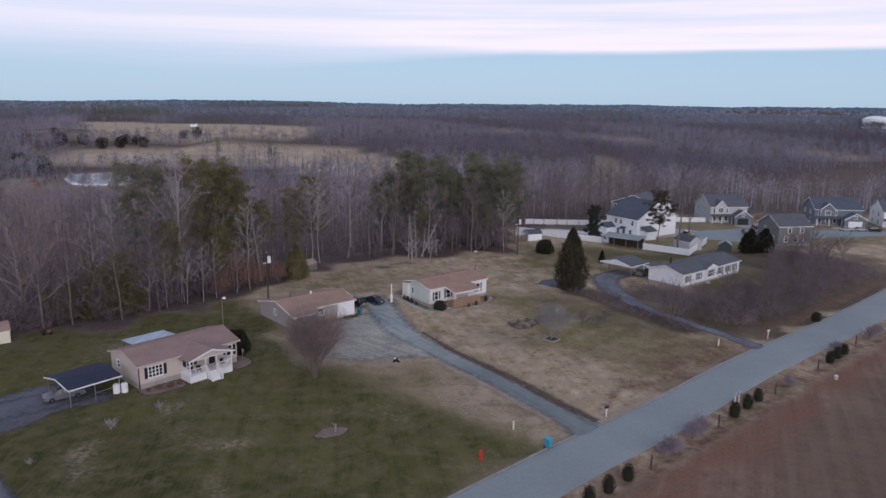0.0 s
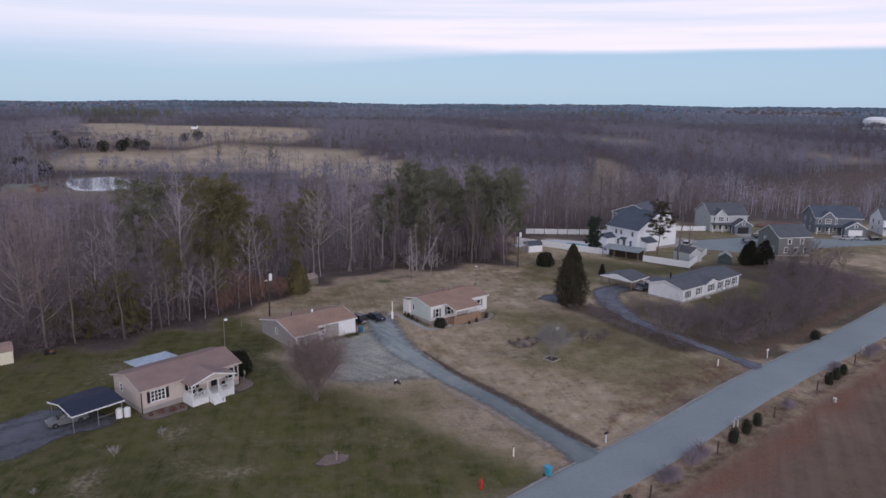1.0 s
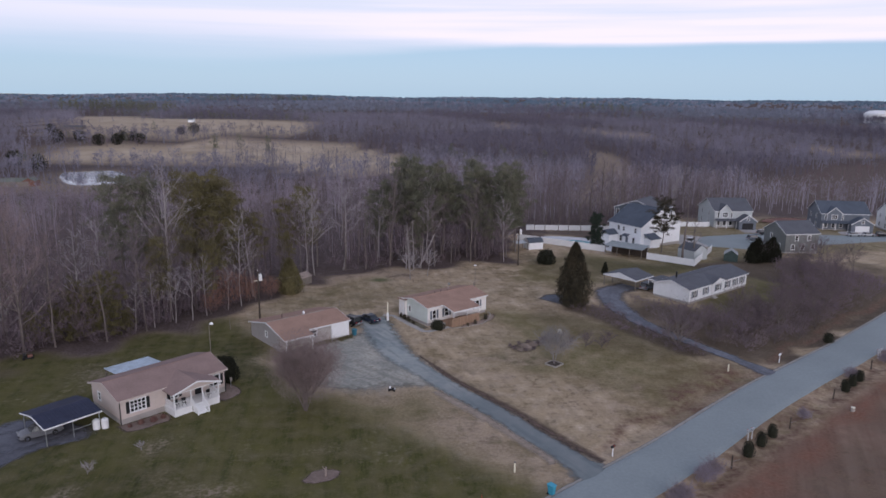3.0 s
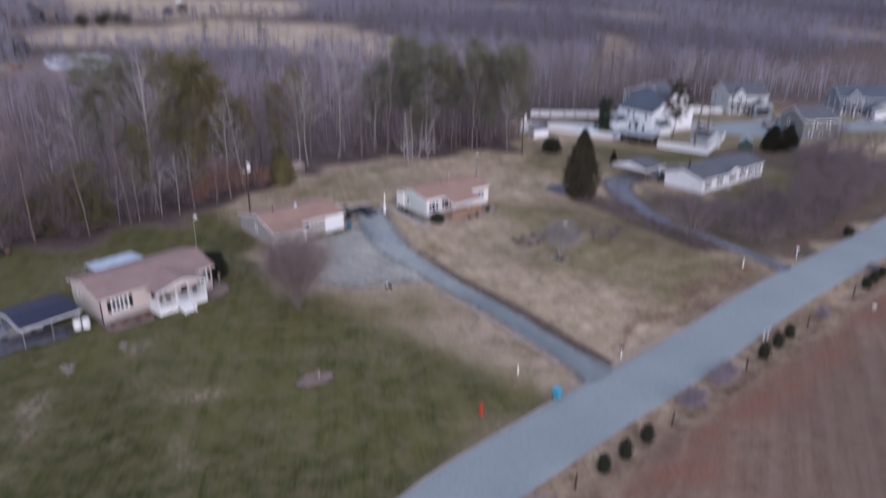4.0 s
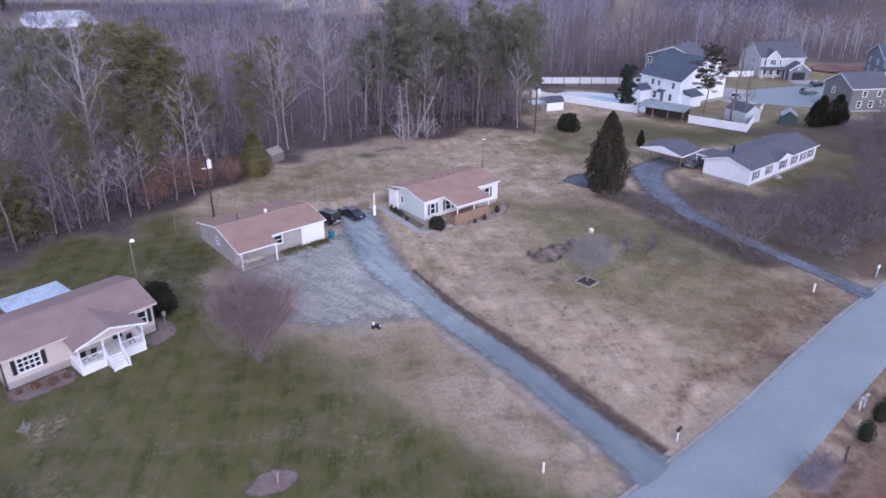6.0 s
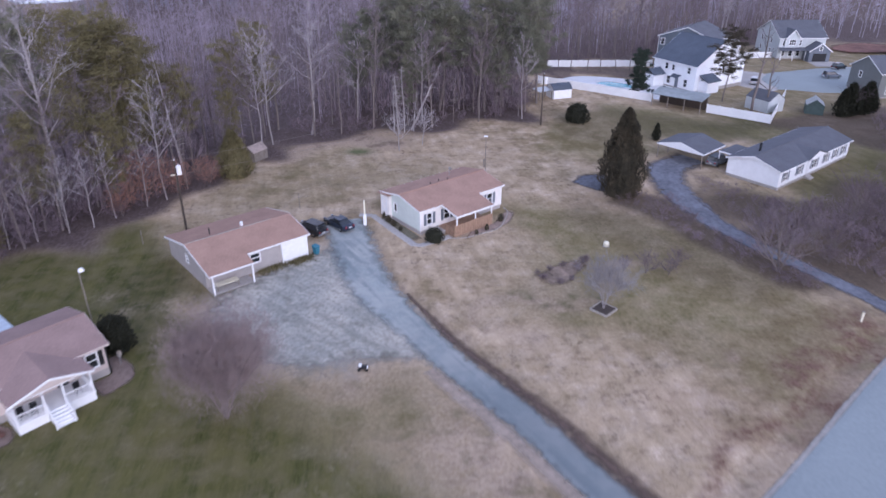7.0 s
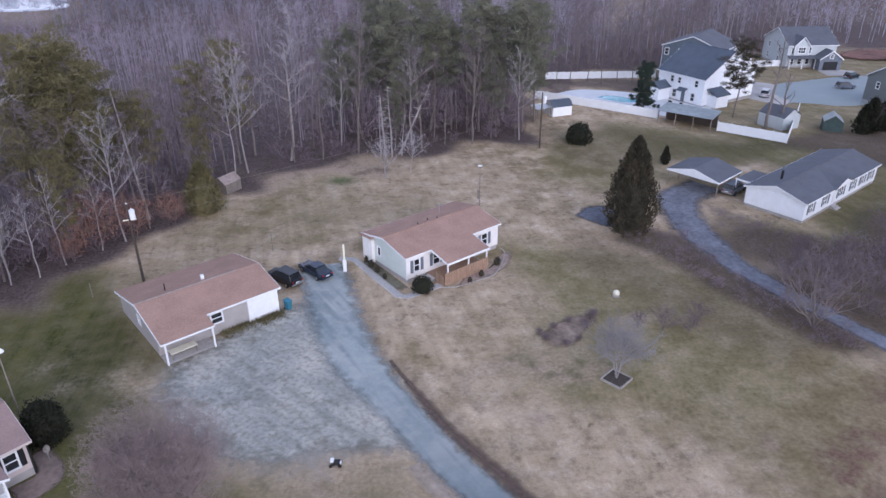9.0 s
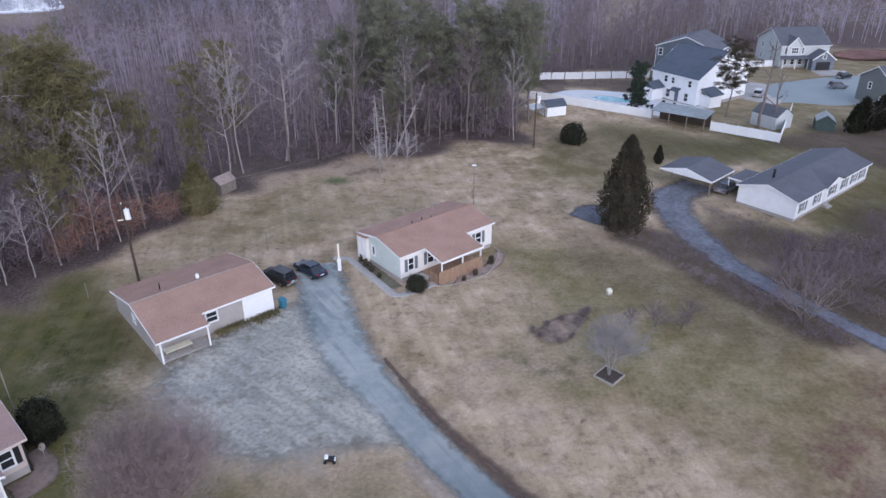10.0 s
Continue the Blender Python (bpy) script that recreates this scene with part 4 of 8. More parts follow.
def ring_tube(P, R, sides=5):
    """Tube of triangles along the points P with radii R."""
    P, R = np.asarray(P, float), np.asarray(R, float)
    d = np.gradient(P, axis=0)
    d /= np.linalg.norm(d, axis=1)[:, None] + 1e-9
    ref = np.where(np.abs(d[:, 2:3]) > 0.9, [[1.0, 0, 0]], [[0, 0, 1.0]])
    u = np.cross(d, ref)
    u /= np.linalg.norm(u, axis=1)[:, None] + 1e-9
    w = np.cross(d, u)
    ang = np.linspace(0, 2 * np.pi, sides, endpoint=False)
    v = (P[:, None] + R[:, None, None] * (u[:, None] * np.cos(ang)[None, :, None] + w[:, None] * np.sin(ang)[None, :, None])).reshape(-1, 3)
    f = []
    for i in range(len(P) - 1):
        for k in range(sides):
            a, b = i * sides + k, i * sides + (k + 1) % sides
            f += [(a, b, b + sides), (a, b + sides, a + sides)]
    return v, np.array(f)


def blades(base, tip, width, rs):
    """A thin triangle from each base to each tip."""
    d = tip - base
    side = np.cross(d, rs.randn(*d.shape))
    side /= np.linalg.norm(side, axis=1)[:, None] + 1e-9
    side *= np.asarray(width).reshape(-1, 1) / 2
    v = np.stack([base - side, base + side, tip], 1).reshape(-1, 3)
    return v, np.arange(len(v)).reshape(-1, 3)


def join(pieces):
    vs, fs, n = [], [], 0
    for v, f in pieces:
        vs.append(v)
        fs.append(f + n)
        n += len(v)
    return np.vstack(vs), np.vstack(fs)


def unit(v):
    return v / (np.linalg.norm(v, axis=-1, keepdims=True) + 1e-9)


def bare_tree(seed, tall, spread, stems=1, fork=0.3, limbs=16, kids=7, twigs=11, twig_w=0.032, upward=0.55, radius=None, splay=0.22):
    """Leafless tree: tapering trunk and limbs (trunk), fine branches and twigs (crown)."""
    rs = np.random.RandomState(seed)
    wood, fine = [], []
    radius = radius or tall * 0.0095
    tips_b, tips_d, tips_l = [], [], []
    for s in range(stems):
        lean = rs.randn(2) * (0.05 if stems == 1 else splay)
        n = 8
        t = np.linspace(0, 1, n)
        top = tall * (1 if stems == 1 else rs.uniform(0.55, 0.75))
        P = np.column_stack([lean[0] * top * t + np.cumsum(rs.randn(n)) * 0.008 * tall, lean[1] * top * t + np.cumsum(rs.randn(n)) * 0.008 * tall, t * top])
        P -= P[0] * np.array([1, 1, 0])
        P[0, 2] = -0.3
        R = radius * (1.15 - t) ** 0.8 / (1.15 ** 0.8) * (1 if stems == 1 else 0.6)
        wood.append(ring_tube(P, R, 6))
        for k in range(limbs):
            h = fork + (0.98 - fork) * (k + rs.rand()) / limbs
            i = min(int(h * (n - 1)), n - 2)
            b0 = P[i] + (P[i + 1] - P[i]) * (h * (n - 1) - i)
            az = k * 2.4 + rs.rand() * 0.9
            ln = spread * (1.15 - h) * rs.uniform(0.7, 1.25) + 0.06 * tall
            dirn = np.array([np.cos(az), np.sin(az), upward + 0.9 * h * rs.rand()])
            dirn /= np.linalg.norm(dirn)
            m = 5
            u = np.linspace(0, 1, m)[:, None]
            Q = b0 + dirn * ln * u + np.array([0, 0, 1.0]) * 0.18 * ln * u ** 2 + np.cumsum(rs.randn(m, 3), 0) * 0.03 * ln * (u > 0)
            r = np.interp(h, t, R) * 0.55
            wood.append(ring_tube(Q, r * (1.1 - u[:, 0]) + 0.012, 4))
            for q in range(kids):
                f = 0.25 + 0.75 * (q + rs.rand()) / kids
                j = min(int(f * (m - 1)), m - 2)
                c0 = Q[j] + (Q[j + 1] - Q[j]) * (f * (m - 1) - j)
                cd = unit(dirn + rs.randn(3) * 0.75 + np.array([0, 0, 0.35]))
                cl = ln * rs.uniform(0.22, 0.5)
                c1 = c0 + cd * cl + np.array([0, 0, 0.1 * cl])
                fine.append(blades(c0[None], c1[None], [max(0.03, twig_w * 1.8)], rs))
                tips_b.append(c0), tips_d.append(c1 - c0), tips_l.append(cl)
    B, D, Ls = np.array(tips_b), np.array(tips_d), np.array(tips_l)
    for q in range(twigs):
        f = 0.2 + 0.8 * rs.rand(len(B), 1)
        b1 = B + D * f
        dv = unit(unit(D) + rs.randn(len(B), 3) * 0.7 + np.array([0, 0, 0.25]))
        fine.append(blades(b1, b1 + dv * (Ls * rs.uniform(0.35, 0.8, len(B)))[:, None], np.full(len(B), twig_w), rs))
    return join(wood), join(fine)


def clump(rs, centre, size, n, leaf, flat=0.7, slim=1.0):
    """Foliage: n small triangles scattered through a flattened ball, thicker at its skin."""
    p = unit(rs.randn(n, 3)) * (rs.rand(n, 1) ** 0.4) * size * np.array([1, 1, flat])
    d = unit(rs.randn(n, 3) + np.array([0, 0, 0.2]))
    return blades(centre + p, centre + p + d * leaf * rs.uniform(0.6, 1.4, (n, 1)), leaf * rs.uniform(0.35, 0.7, n) * slim, rs)


def pine_tree(seed, tall, clumps=46, n=118, low=0.32, leaf=0.5, wide=0.235):
    rs = np.random.RandomState(seed)
    t = np.linspace(0, 1, 7)
    P = np.column_stack([np.cumsum(rs.randn(7)) * 0.012 * tall, np.cumsum(rs.randn(7)) * 0.012 * tall, t * tall])
    P[0] = (0, 0, -0.3)
    wood, fol = [ring_tube(P, tall * 0.011 * (1.05 - t), 6)], []
    for k in range(clumps):
        h = low + (1 - low) * (k + rs.rand()) / clumps
        c = np.array([np.interp(h, t, P[:, 0]), np.interp(h, t, P[:, 1]), h * tall])
        az = k * 2.4 + rs.rand()
        reach = tall * wide * (1.12 - h) ** 0.6 * rs.uniform(0.45, 1.2) * (1.25 if h > 0.55 else 0.8)
        e = c + np.array([np.cos(az) * reach, np.sin(az) * reach, reach * 0.25])
        wood.append(ring_tube(np.array([c, (c + e) / 2, e]), np.array([0.07, 0.05, 0.02]), 4))
        for g in (1.0, 0.75, 0.5):
            fol.append(clump(rs, c + (e - c) * g + rs.randn(3) * 0.4, tall * rs.uniform(0.032, 0.07), int(n * rs.uniform(0.4, 1.0)), leaf, 0.42, 0.26))
    return join(wood), join(fol)


def cone_conifer(seed, tall, wide, n=5200, leaf=0.42, belly=0.26):
    """Dense cedar: overlapping upright sprays round a tapering outline, with an inner mass."""
    rs = np.random.RandomState(seed)
    h = rs.rand(n) ** 0.85
    prof = np.where(h < belly, 0.75 + 0.25 * h / belly, ((1 - h) / (1 - belly)) ** 0.72)
    az = rs.rand(n) * 2 * np.pi
    lobes = 1 + 0.13 * np.sin(az * 5 + h * 9) + 0.12 * np.sin(az * 9 - h * 23) + 0.07 * np.sin(az * 3 + h * 41)
    r = wide * prof * lobes * (0.72 + 0.3 * rs.rand(n))
    base = np.column_stack([np.cos(az) * r, np.sin(az) * r, h * tall * 0.97 + 0.1])
    dv = unit(np.column_stack([np.cos(az) * 0.5, np.sin(az) * 0.5, np.full(n, 1.0)]) + rs.randn(n, 3) * 0.3)
    fol = blades(base, base + dv * leaf * rs.uniform(0.7, 1.8, (n, 1)), leaf * rs.uniform(0.4, 0.8, n), rs)
    t = np.linspace(0, 1, 9)
    core = ring_tube(np.column_stack([t * 0, t * 0, t * tall * 0.9]), wide * 0.72 * np.where(t < belly, 0.8, (np.maximum(1 - t, 0.02) / (1 - belly)) ** 0.85), 9)
    wood = ring_tube(np.array([[0, 0, -0.3], [0, 0, tall * 0.5], [0, 0, tall * 0.9]]), np.array([0.25, 0.15, 0.04]), 6)
    return wood, join([fol, core])


def leafy_bush(seed, rx, tall, n=900, leaf=0.16):
    rs = np.random.RandomState(seed)
    h, az = rs.rand(n) ** 0.9, rs.rand(n) * 2 * np.pi
    lob = 1 + 0.10 * np.sin(az * 5 + seed + h * 4) + 0.06 * np.sin(az * 9 - h * 11)
    r = rx * np.sqrt(np.clip(1 - (h * 1.1 - 0.35) ** 2 / 0.65, 0.01, 1)) * lob * (0.86 + 0.2 * rs.rand(n))
    d = unit(np.column_stack([np.cos(az), np.sin(az), h * 1.6 - 0.5]))
    p = np.column_stack([np.cos(az) * r, np.sin(az) * r, h * tall * 0.93 + 0.03])
    k = n // 7
    p[:k, :2] *= rs.rand(k, 1)
    p[:k, 2] = tall * rs.uniform(0.88, 0.97, k)
    d[:k] = unit(rs.randn(k, 3) * 0.5 + np.array([0, 0, 1.0]))
    fol = blades(p, p + unit(d + rs.randn(n, 3) * 0.8) * leaf * rs.uniform(0.6, 1.6, (n, 1)), np.full(n, leaf * 0.7), rs)
    t = np.linspace(0, 1, 6)
    core = ring_tube(np.column_stack([t * 0, t * 0, t * tall * 0.9]), rx * 0.82 * np.sqrt(np.clip(1 - (t * 1.1 - 0.35) ** 2 / 0.65, 0.01, 1)) * (t < 0.99), 8)
    wood = ring_tube(np.array([[0, 0, -0.2], [0, 0, tall * 0.4], [0.02, 0, tall * 0.7]]), np.array([0.06, 0.05, 0.02]), 5)
    return wood, join([fol, core])


def tree_thing(name, shape, mats, at, label, category, group="", turn=0.0, size=1.0, crown="crown"):
    root = thing(name, pose(at[0], at[1], hz(*at), 0, 0, turn), label, category, group)
    root.scale = (size, size, size)
    part("trunk", tri_mesh("trunk", *shape[0], mats[0], True), None, root)
    part(crown, tri_mesh(crown, *shape[1], mats[1]), None, root)
    return root


# shapes shared by the woodland edge
BARE_SHAPES = [bare_tree(11, 19, 4.6, fork=0.34), bare_tree(12, 21, 3.8, fork=0.42, limbs=18), bare_tree(13, 17, 5.4, fork=0.28),
               bare_tree(14, 15, 4.0, fork=0.3, limbs=14), bare_tree(15, 20, 5.0, fork=0.36, limbs=18), bare_tree(16, 12, 3.6, fork=0.2, limbs=14)]
PALE_SHAPES = [bare_tree(21, 20, 5.0, fork=0.4, limbs=13), bare_tree(22, 17, 4.8, fork=0.3, limbs=13)]
PINE_SHAPES = [pine_tree(31, 24.5, clumps=44, n=112, wide=0.25, leaf=0.62), pine_tree(32, 22.5, low=0.28, clumps=44, n=125, wide=0.24, leaf=0.62), pine_tree(33, 20.5, low=0.42, clumps=36, n=125, wide=0.25, leaf=0.62)]
BRUSH_SHAPES = [bare_tree(41, 4.5, 2.4, stems=4, fork=0.15, limbs=8, kids=6, twigs=6, twig_w=0.03, radius=0.09),
                bare_tree(42, 5.5, 2.8, stems=5, fork=0.12, limbs=7, kids=6, twigs=6, twig_w=0.03, radius=0.09),
                bare_tree(43, 3.2, 1.9, stems=4, fork=0.1, limbs=7, kids=5, twigs=6, twig_w=0.025, radius=0.07)]

wood_rs = np.random.RandomState(77)
protos = {}


def plant(key, shape, mats, name, label, category, group, x, y, size, turn):
    if key not in protos:
        protos[key] = tree_thing(name, shape, mats, (x, y), label, category, group, turn, size)
        return protos[key]
    src = protos[key]
    keep = src.scale.copy()
    src.scale = (size, size, size)
    ob = copy_thing(src, pose(x, y, hz(x, y), 0, 0, turn))
    src.scale = keep
    return ob


# pines standing in and before the wood
PINES = [(-46.5, 134, 1.06), (-44.5, 139, 1.1), (-47, 144, 1.08), (-43.0, 140.5, 0.95), (-41.6, 145, 0.92), (-39.8, 147.5, 0.78), 
         (-50.5, 126, 0.62), (-43.5, 132.5, 0.6), (-34, 158, 0.84), (-31, 165, 0.8), (-33, 152, 0.5)]
PINES_DEEP = [(-62.5, 140, 1.0), (-59.5, 143.5, 1.05), (-12, 177, 0.96), (-8, 181, 1.02), (-4, 176, 1.04), (0, 181, 1.0), (-10, 187, 1.0), (-2, 188, 1.02), (4, 183, 0.92), (-16, 178, 0.7), (9, 181, 1.0), (13, 184, 1.03), (17, 181, 0.98), (20, 187, 0.95), (15, 191, 1.0), (8, 190, 0.97),
              (-6, 173, 0.55), (12, 178, 0.6)]
for i, (x, y, z) in enumerate(PINES):
    k = i % 3
    plant(("pine", k), PINE_SHAPES[k], (M_BARK, M_PINE), "pine_tree", "tall pine with dark olive needles at the wood's edge", "tree", "pines in the wood", x, y, z, 40 * i)
for i, (x, y, z) in enumerate(PINES_DEEP):
    k = i % 3
    plant(("deep", k), PINE_SHAPES[k], (M_BARK, M_PINE_DEEP), "pine_tree", "tall pine with deep green flat-topped crown", "tree", "pines in the wood", x, y, z, 40 * i)

# leafless trees of the woodland edge, thickest towards the front
edge_pts, tries = [], 0
front = np.array(EDGE[1:-3])
seg = np.linalg.norm(np.diff(front, axis=0), axis=1)
cum = np.r_[0, np.cumsum(seg)]
while len(edge_pts) < 270 and tries < 20000:
    tries += 1
    s = wood_rs.rand() * cum[-1]
    j = min(np.searchsorted(cum, s) - 1, len(seg) - 1)
    p0, p1 = front[j], front[j + 1]
    tdir = (p1 - p0) / seg[j]
    inward = np.array([-tdir[1], tdir[0]])
    p = p0 + tdir * (s - cum[j]) + inward * (1.0 + 34 * wood_rs.rand() ** 1.3)
    if inside(p[:1], p[1:], WOODS, 0.1)[0] < 0.5 or any(abs(p[0] - q[0]) < 2.1 and abs(p[1] - q[1]) < 2.1 for q in edge_pts):
        continue
    edge_pts.append(p)
for i, (x, y) in enumerate(edge_pts):
    depth = float(from_line(np.array([x]), np.array([y]), EDGE)[0])
    if i % 9 == 4:
        k = i % 2
        plant(("pale", k), PALE_SHAPES[k], (M_PALEBARK, M_TWIG_PALE), "bare_tree", "leafless tree with pale grey trunk in the wood", "tree", "leafless trees of the wood", x, y, wood_rs.uniform(0.75, 1.05), wood_rs.rand() * 360)
    else:
        k = wood_rs.randint(6)
        plant(("bare", k), BARE_SHAPES[k], (M_BARK, M_TWIG), "bare_tree", "leafless grey-brown tree in the wood", "tree", "leafless trees of the wood", x, y, wood_rs.uniform(0.75, 1.1) * (0.8 if depth < 5 else 1.0), wood_rs.rand() * 360)


for i, (x, y, z) in enumerate(((-50, 123.0, 0.5), (-47.2, 125.4, 0.6), (-44.8, 127.2, 0.5), (-48.4, 127.4, 0.62), (-43.2, 130.2, 0.55), (-52.5, 121.0, 0.5), (-40.4, 134.0, 0.5))):
    plant(("pale", i % 2), PALE_SHAPES[i % 2], (M_PALEBARK, M_TWIG_PALE), "bare_tree", "leafless tree with pale grey trunk in the wood", "tree", "leafless trees of the wood", x, y, z, 97 * i)


def scatter(name, pts, shapes, sizes, rs, material, label, soft=False):
    """Many trees joined into one mesh."""
    vs, fs, n = [], [], 0
    pick = rs.randint(len(shapes), size=len(pts))
    for k, (v, f) in enumerate(shapes):
        sel = pts[pick == k]
        if not len(sel):
            continue
        ang, sc = rs.rand(len(sel)) * 6.283, rs.uniform(*sizes, len(sel))
        ca, sa = np.cos(ang)[:, None], np.sin(ang)[:, None]
        X = (v[None, :, 0] * ca - v[None, :, 1] * sa) * sc[:, None] + sel[:, 0:1]
        Y = (v[None, :, 0] * sa + v[None, :, 1] * ca) * sc[:, None] + sel[:, 1:2]
        Z = v[None, :, 2] * sc[:, None] + height(sel[:, 0], sel[:, 1])[:, None]
        vs.append(np.stack([X, Y, Z], 2).reshape(-1, 3))
        fs.append((f[None] + (np.arange(len(sel)) * len(v))[:, None, None]).reshape(-1, 3) + n)
        n += len(vs[-1])
    if vs:
        return tagged(new(name, tri_mesh(name, np.vstack(vs), np.vstack(fs), material, soft)), label, "woodland", kind="stuff")


def wedge(rs, n, r0, r1, half=0.64, pw=1.0):
    a = rs.uniform(-half, half, n)
    r = np.sqrt(r0 ** 2 + (r1 ** 2 - r0 ** 2) * rs.rand(n) ** pw)
    p = np.column_stack([np.sin(a) * r, np.cos(a) * r])
    w = inside(p[:, 0], p[:, 1], WOODS, 0.5) > 0.6
    for f in FIELDS:
        w &= inside(p[:, 0], p[:, 1], f, 1.0) < rs.rand(n) * 1.02
    return p[w]


def thin(shape, keep, rs):
    v, f = shape
    f = f[rs.rand(len(f)) < keep]
    used = np.unique(f)
    remap = np.zeros(len(v), int)
    remap[used] = np.arange(len(used))
    return v[used], remap[f]


far_rs = np.random.RandomState(99)
near_shapes = []
for k in range(5):
    rs = np.random.RandomState(60 + k)
    tr = bare_tree(60 + k, 18 + k * 0.6, 6.0, fork=0.36, limbs=9, kids=5, twigs=5, twig_w=0.05, upward=0.15)
    stem = ring_tube(np.array([[0, 0, -1.5], [rs.randn() * 0.2, rs.randn() * 0.2, 9], [rs.randn() * 0.4, rs.randn() * 0.4, 17.0]]), np.array([0.15, 0.10, 0.03]), 3)
    near_shapes.append(join([stem, tr[1]]))
p = wedge(far_rs, 2350, 165, 440)
p = p[(from_line(p[:, 0], p[:, 1], EDGE) > 9)]
low = (np.hypot(p[:, 0], p[:, 1]) > 300) & (p[:, 0] > -330) & (p[:, 0] < 0)
east = p[:, 0] > -4
scatter("woodland", p[~low & ~east], near_shapes, (0.45, 0.82), far_rs, M_TWIG_DEEP, "dense leafless winter woodland")
scatter("woodland", p[~low & east], near_shapes, (0.45, 0.82), far_rs, M_TWIG_ASH, "dense ash-grey leafless woodland behind the estate")
scatter("woodland", p[low], near_shapes, (0.38, 0.58), far_rs, M_TWIG_DEEP, "low leafless woodland before the straw fields")
# rounded bare crowns on a few trunks
mid_shapes = []
for k in range(5):
    rs = np.random.RandomState(70 + k)
    o = unit(rs.randn(30, 3)) * (rs.rand(30, 1) ** 0.5)
    b = o * np.array([3.1, 3.1, 4.6]) + np.array([0, 0, 9.6])
    tw = blades(b, b + unit(o + np.array([0, 0, 0.7]) + rs.randn(30, 3) * 0.35) * rs.uniform(1.6, 3.4, (30, 1)), rs.uniform(0.3, 0.6, 30), rs)
    tk = blades(np.column_stack([rs.randn(3, 2) * 0.8, np.full(3, -1.0)]), np.column_stack([rs.randn(3, 2) * 1.6, rs.uniform(10, 15, 3)]), np.full(3, 0.38), rs)
    mid_shapes.append(join([tk, tw]))
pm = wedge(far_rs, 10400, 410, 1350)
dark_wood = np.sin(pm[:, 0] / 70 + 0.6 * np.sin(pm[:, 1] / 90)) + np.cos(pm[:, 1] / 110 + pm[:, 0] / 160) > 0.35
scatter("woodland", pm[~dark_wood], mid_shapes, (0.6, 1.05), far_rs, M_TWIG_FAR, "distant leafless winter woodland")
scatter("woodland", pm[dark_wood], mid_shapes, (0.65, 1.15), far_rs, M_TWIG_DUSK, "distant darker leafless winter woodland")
# far canopy: broken rounded masses
far_shapes = []
for k in range(5):
    rs = np.random.RandomState(80 + k)
    n6 = 6
    an = np.arange(n6) * 2 * np.pi / n6
    low_r, mid_r = 11.5 * rs.uniform(0.75, 1.25, n6), 7.5 * rs.uniform(0.7, 1.3, n6)
    v = np.vstack([np.column_stack([np.cos(an) * low_r, np.sin(an) * low_r, np.full(n6, -1.0)]), np.column_stack([np.cos(an + 0.4) * mid_r, np.sin(an + 0.4) * mid_r, rs.uniform(5.0, 9.0, n6)]), [[rs.randn() * 2, rs.randn() * 2, rs.uniform(9, 12)]]])
    f = []
    for i in range(n6):
        q = (i + 1) % n6
        f += [(i, q, n6 + i), (q, n6 + q, n6 + i), (n6 + i, n6 + q, 2 * n6)]
    far_shapes.append((v, np.array(f)))
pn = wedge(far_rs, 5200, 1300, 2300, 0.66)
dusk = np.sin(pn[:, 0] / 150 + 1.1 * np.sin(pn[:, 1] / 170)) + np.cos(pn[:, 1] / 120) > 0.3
scatter("woodland", pn[~dusk], mid_shapes, (0.8, 1.4), far_rs, M_TWIG_HAZE, "far leafless woods greyed by painted distance haze")
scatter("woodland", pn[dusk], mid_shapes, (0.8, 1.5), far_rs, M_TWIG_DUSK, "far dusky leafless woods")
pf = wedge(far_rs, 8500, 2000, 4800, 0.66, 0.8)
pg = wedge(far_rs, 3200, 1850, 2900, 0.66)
scatter("woodland", pg, far_shapes, (0.4, 0.66), far_rs, M_TWIG_HAZE, "far leafless woods greyed by painted distance haze", True)
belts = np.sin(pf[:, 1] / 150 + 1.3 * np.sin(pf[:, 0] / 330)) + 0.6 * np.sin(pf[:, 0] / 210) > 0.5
scatter("woodland", pf[~belts], far_shapes, (0.4, 0.8), far_rs, M_TWIG_HAZE, "far leafless woods reaching the horizon", True)
scatter("woodland", pf[belts], far_shapes, (0.45, 0.9), far_rs, M_FARPINE_HAZE, "far woods reaching the horizon, blue with painted distance haze", True)
# evergreens among them
ev = [join([ring_tube(np.array([[0, 0, -1], [0, 0, 10], [0, 0, 20.0]]), np.array([0.3, 0.2, 0.05]), 3), pine_tree(90 + k, 20, clumps=12, n=16, leaf=1.6, low=0.35)[1]]) for k in range(2)]
pe = wedge(far_rs, 1500, 240, 1900)
pe = pe[np.sin(pe[:, 0] / 61 + 1.0) * np.cos(pe[:, 1] / 83) > 0.72]
scatter("woodland", pe, ev, (0.4, 0.72), far_rs, M_PINE_DEEP, "groups of dark pines among the bare woods")
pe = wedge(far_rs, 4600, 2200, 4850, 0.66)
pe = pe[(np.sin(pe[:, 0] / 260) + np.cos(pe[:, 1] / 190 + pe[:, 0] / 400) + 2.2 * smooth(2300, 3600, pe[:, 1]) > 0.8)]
scatter("woodland", pe, far_shapes, (0.5, 1.0), far_rs, M_FARPINE_HAZE, "far pine stands, bluish with painted distance haze", True)


def along(ends, n, spread):
    """Points strewn along a line of corners."""
    q = np.array(ends, float)
    t = far_rs.rand(n) * (len(q) - 1)
    k = np.minimum(t.astype(int), len(q) - 2)
    return q[k] + (q[k + 1] - q[k]) * (t - k)[:, None] + far_rs.randn(n, 2) * spread


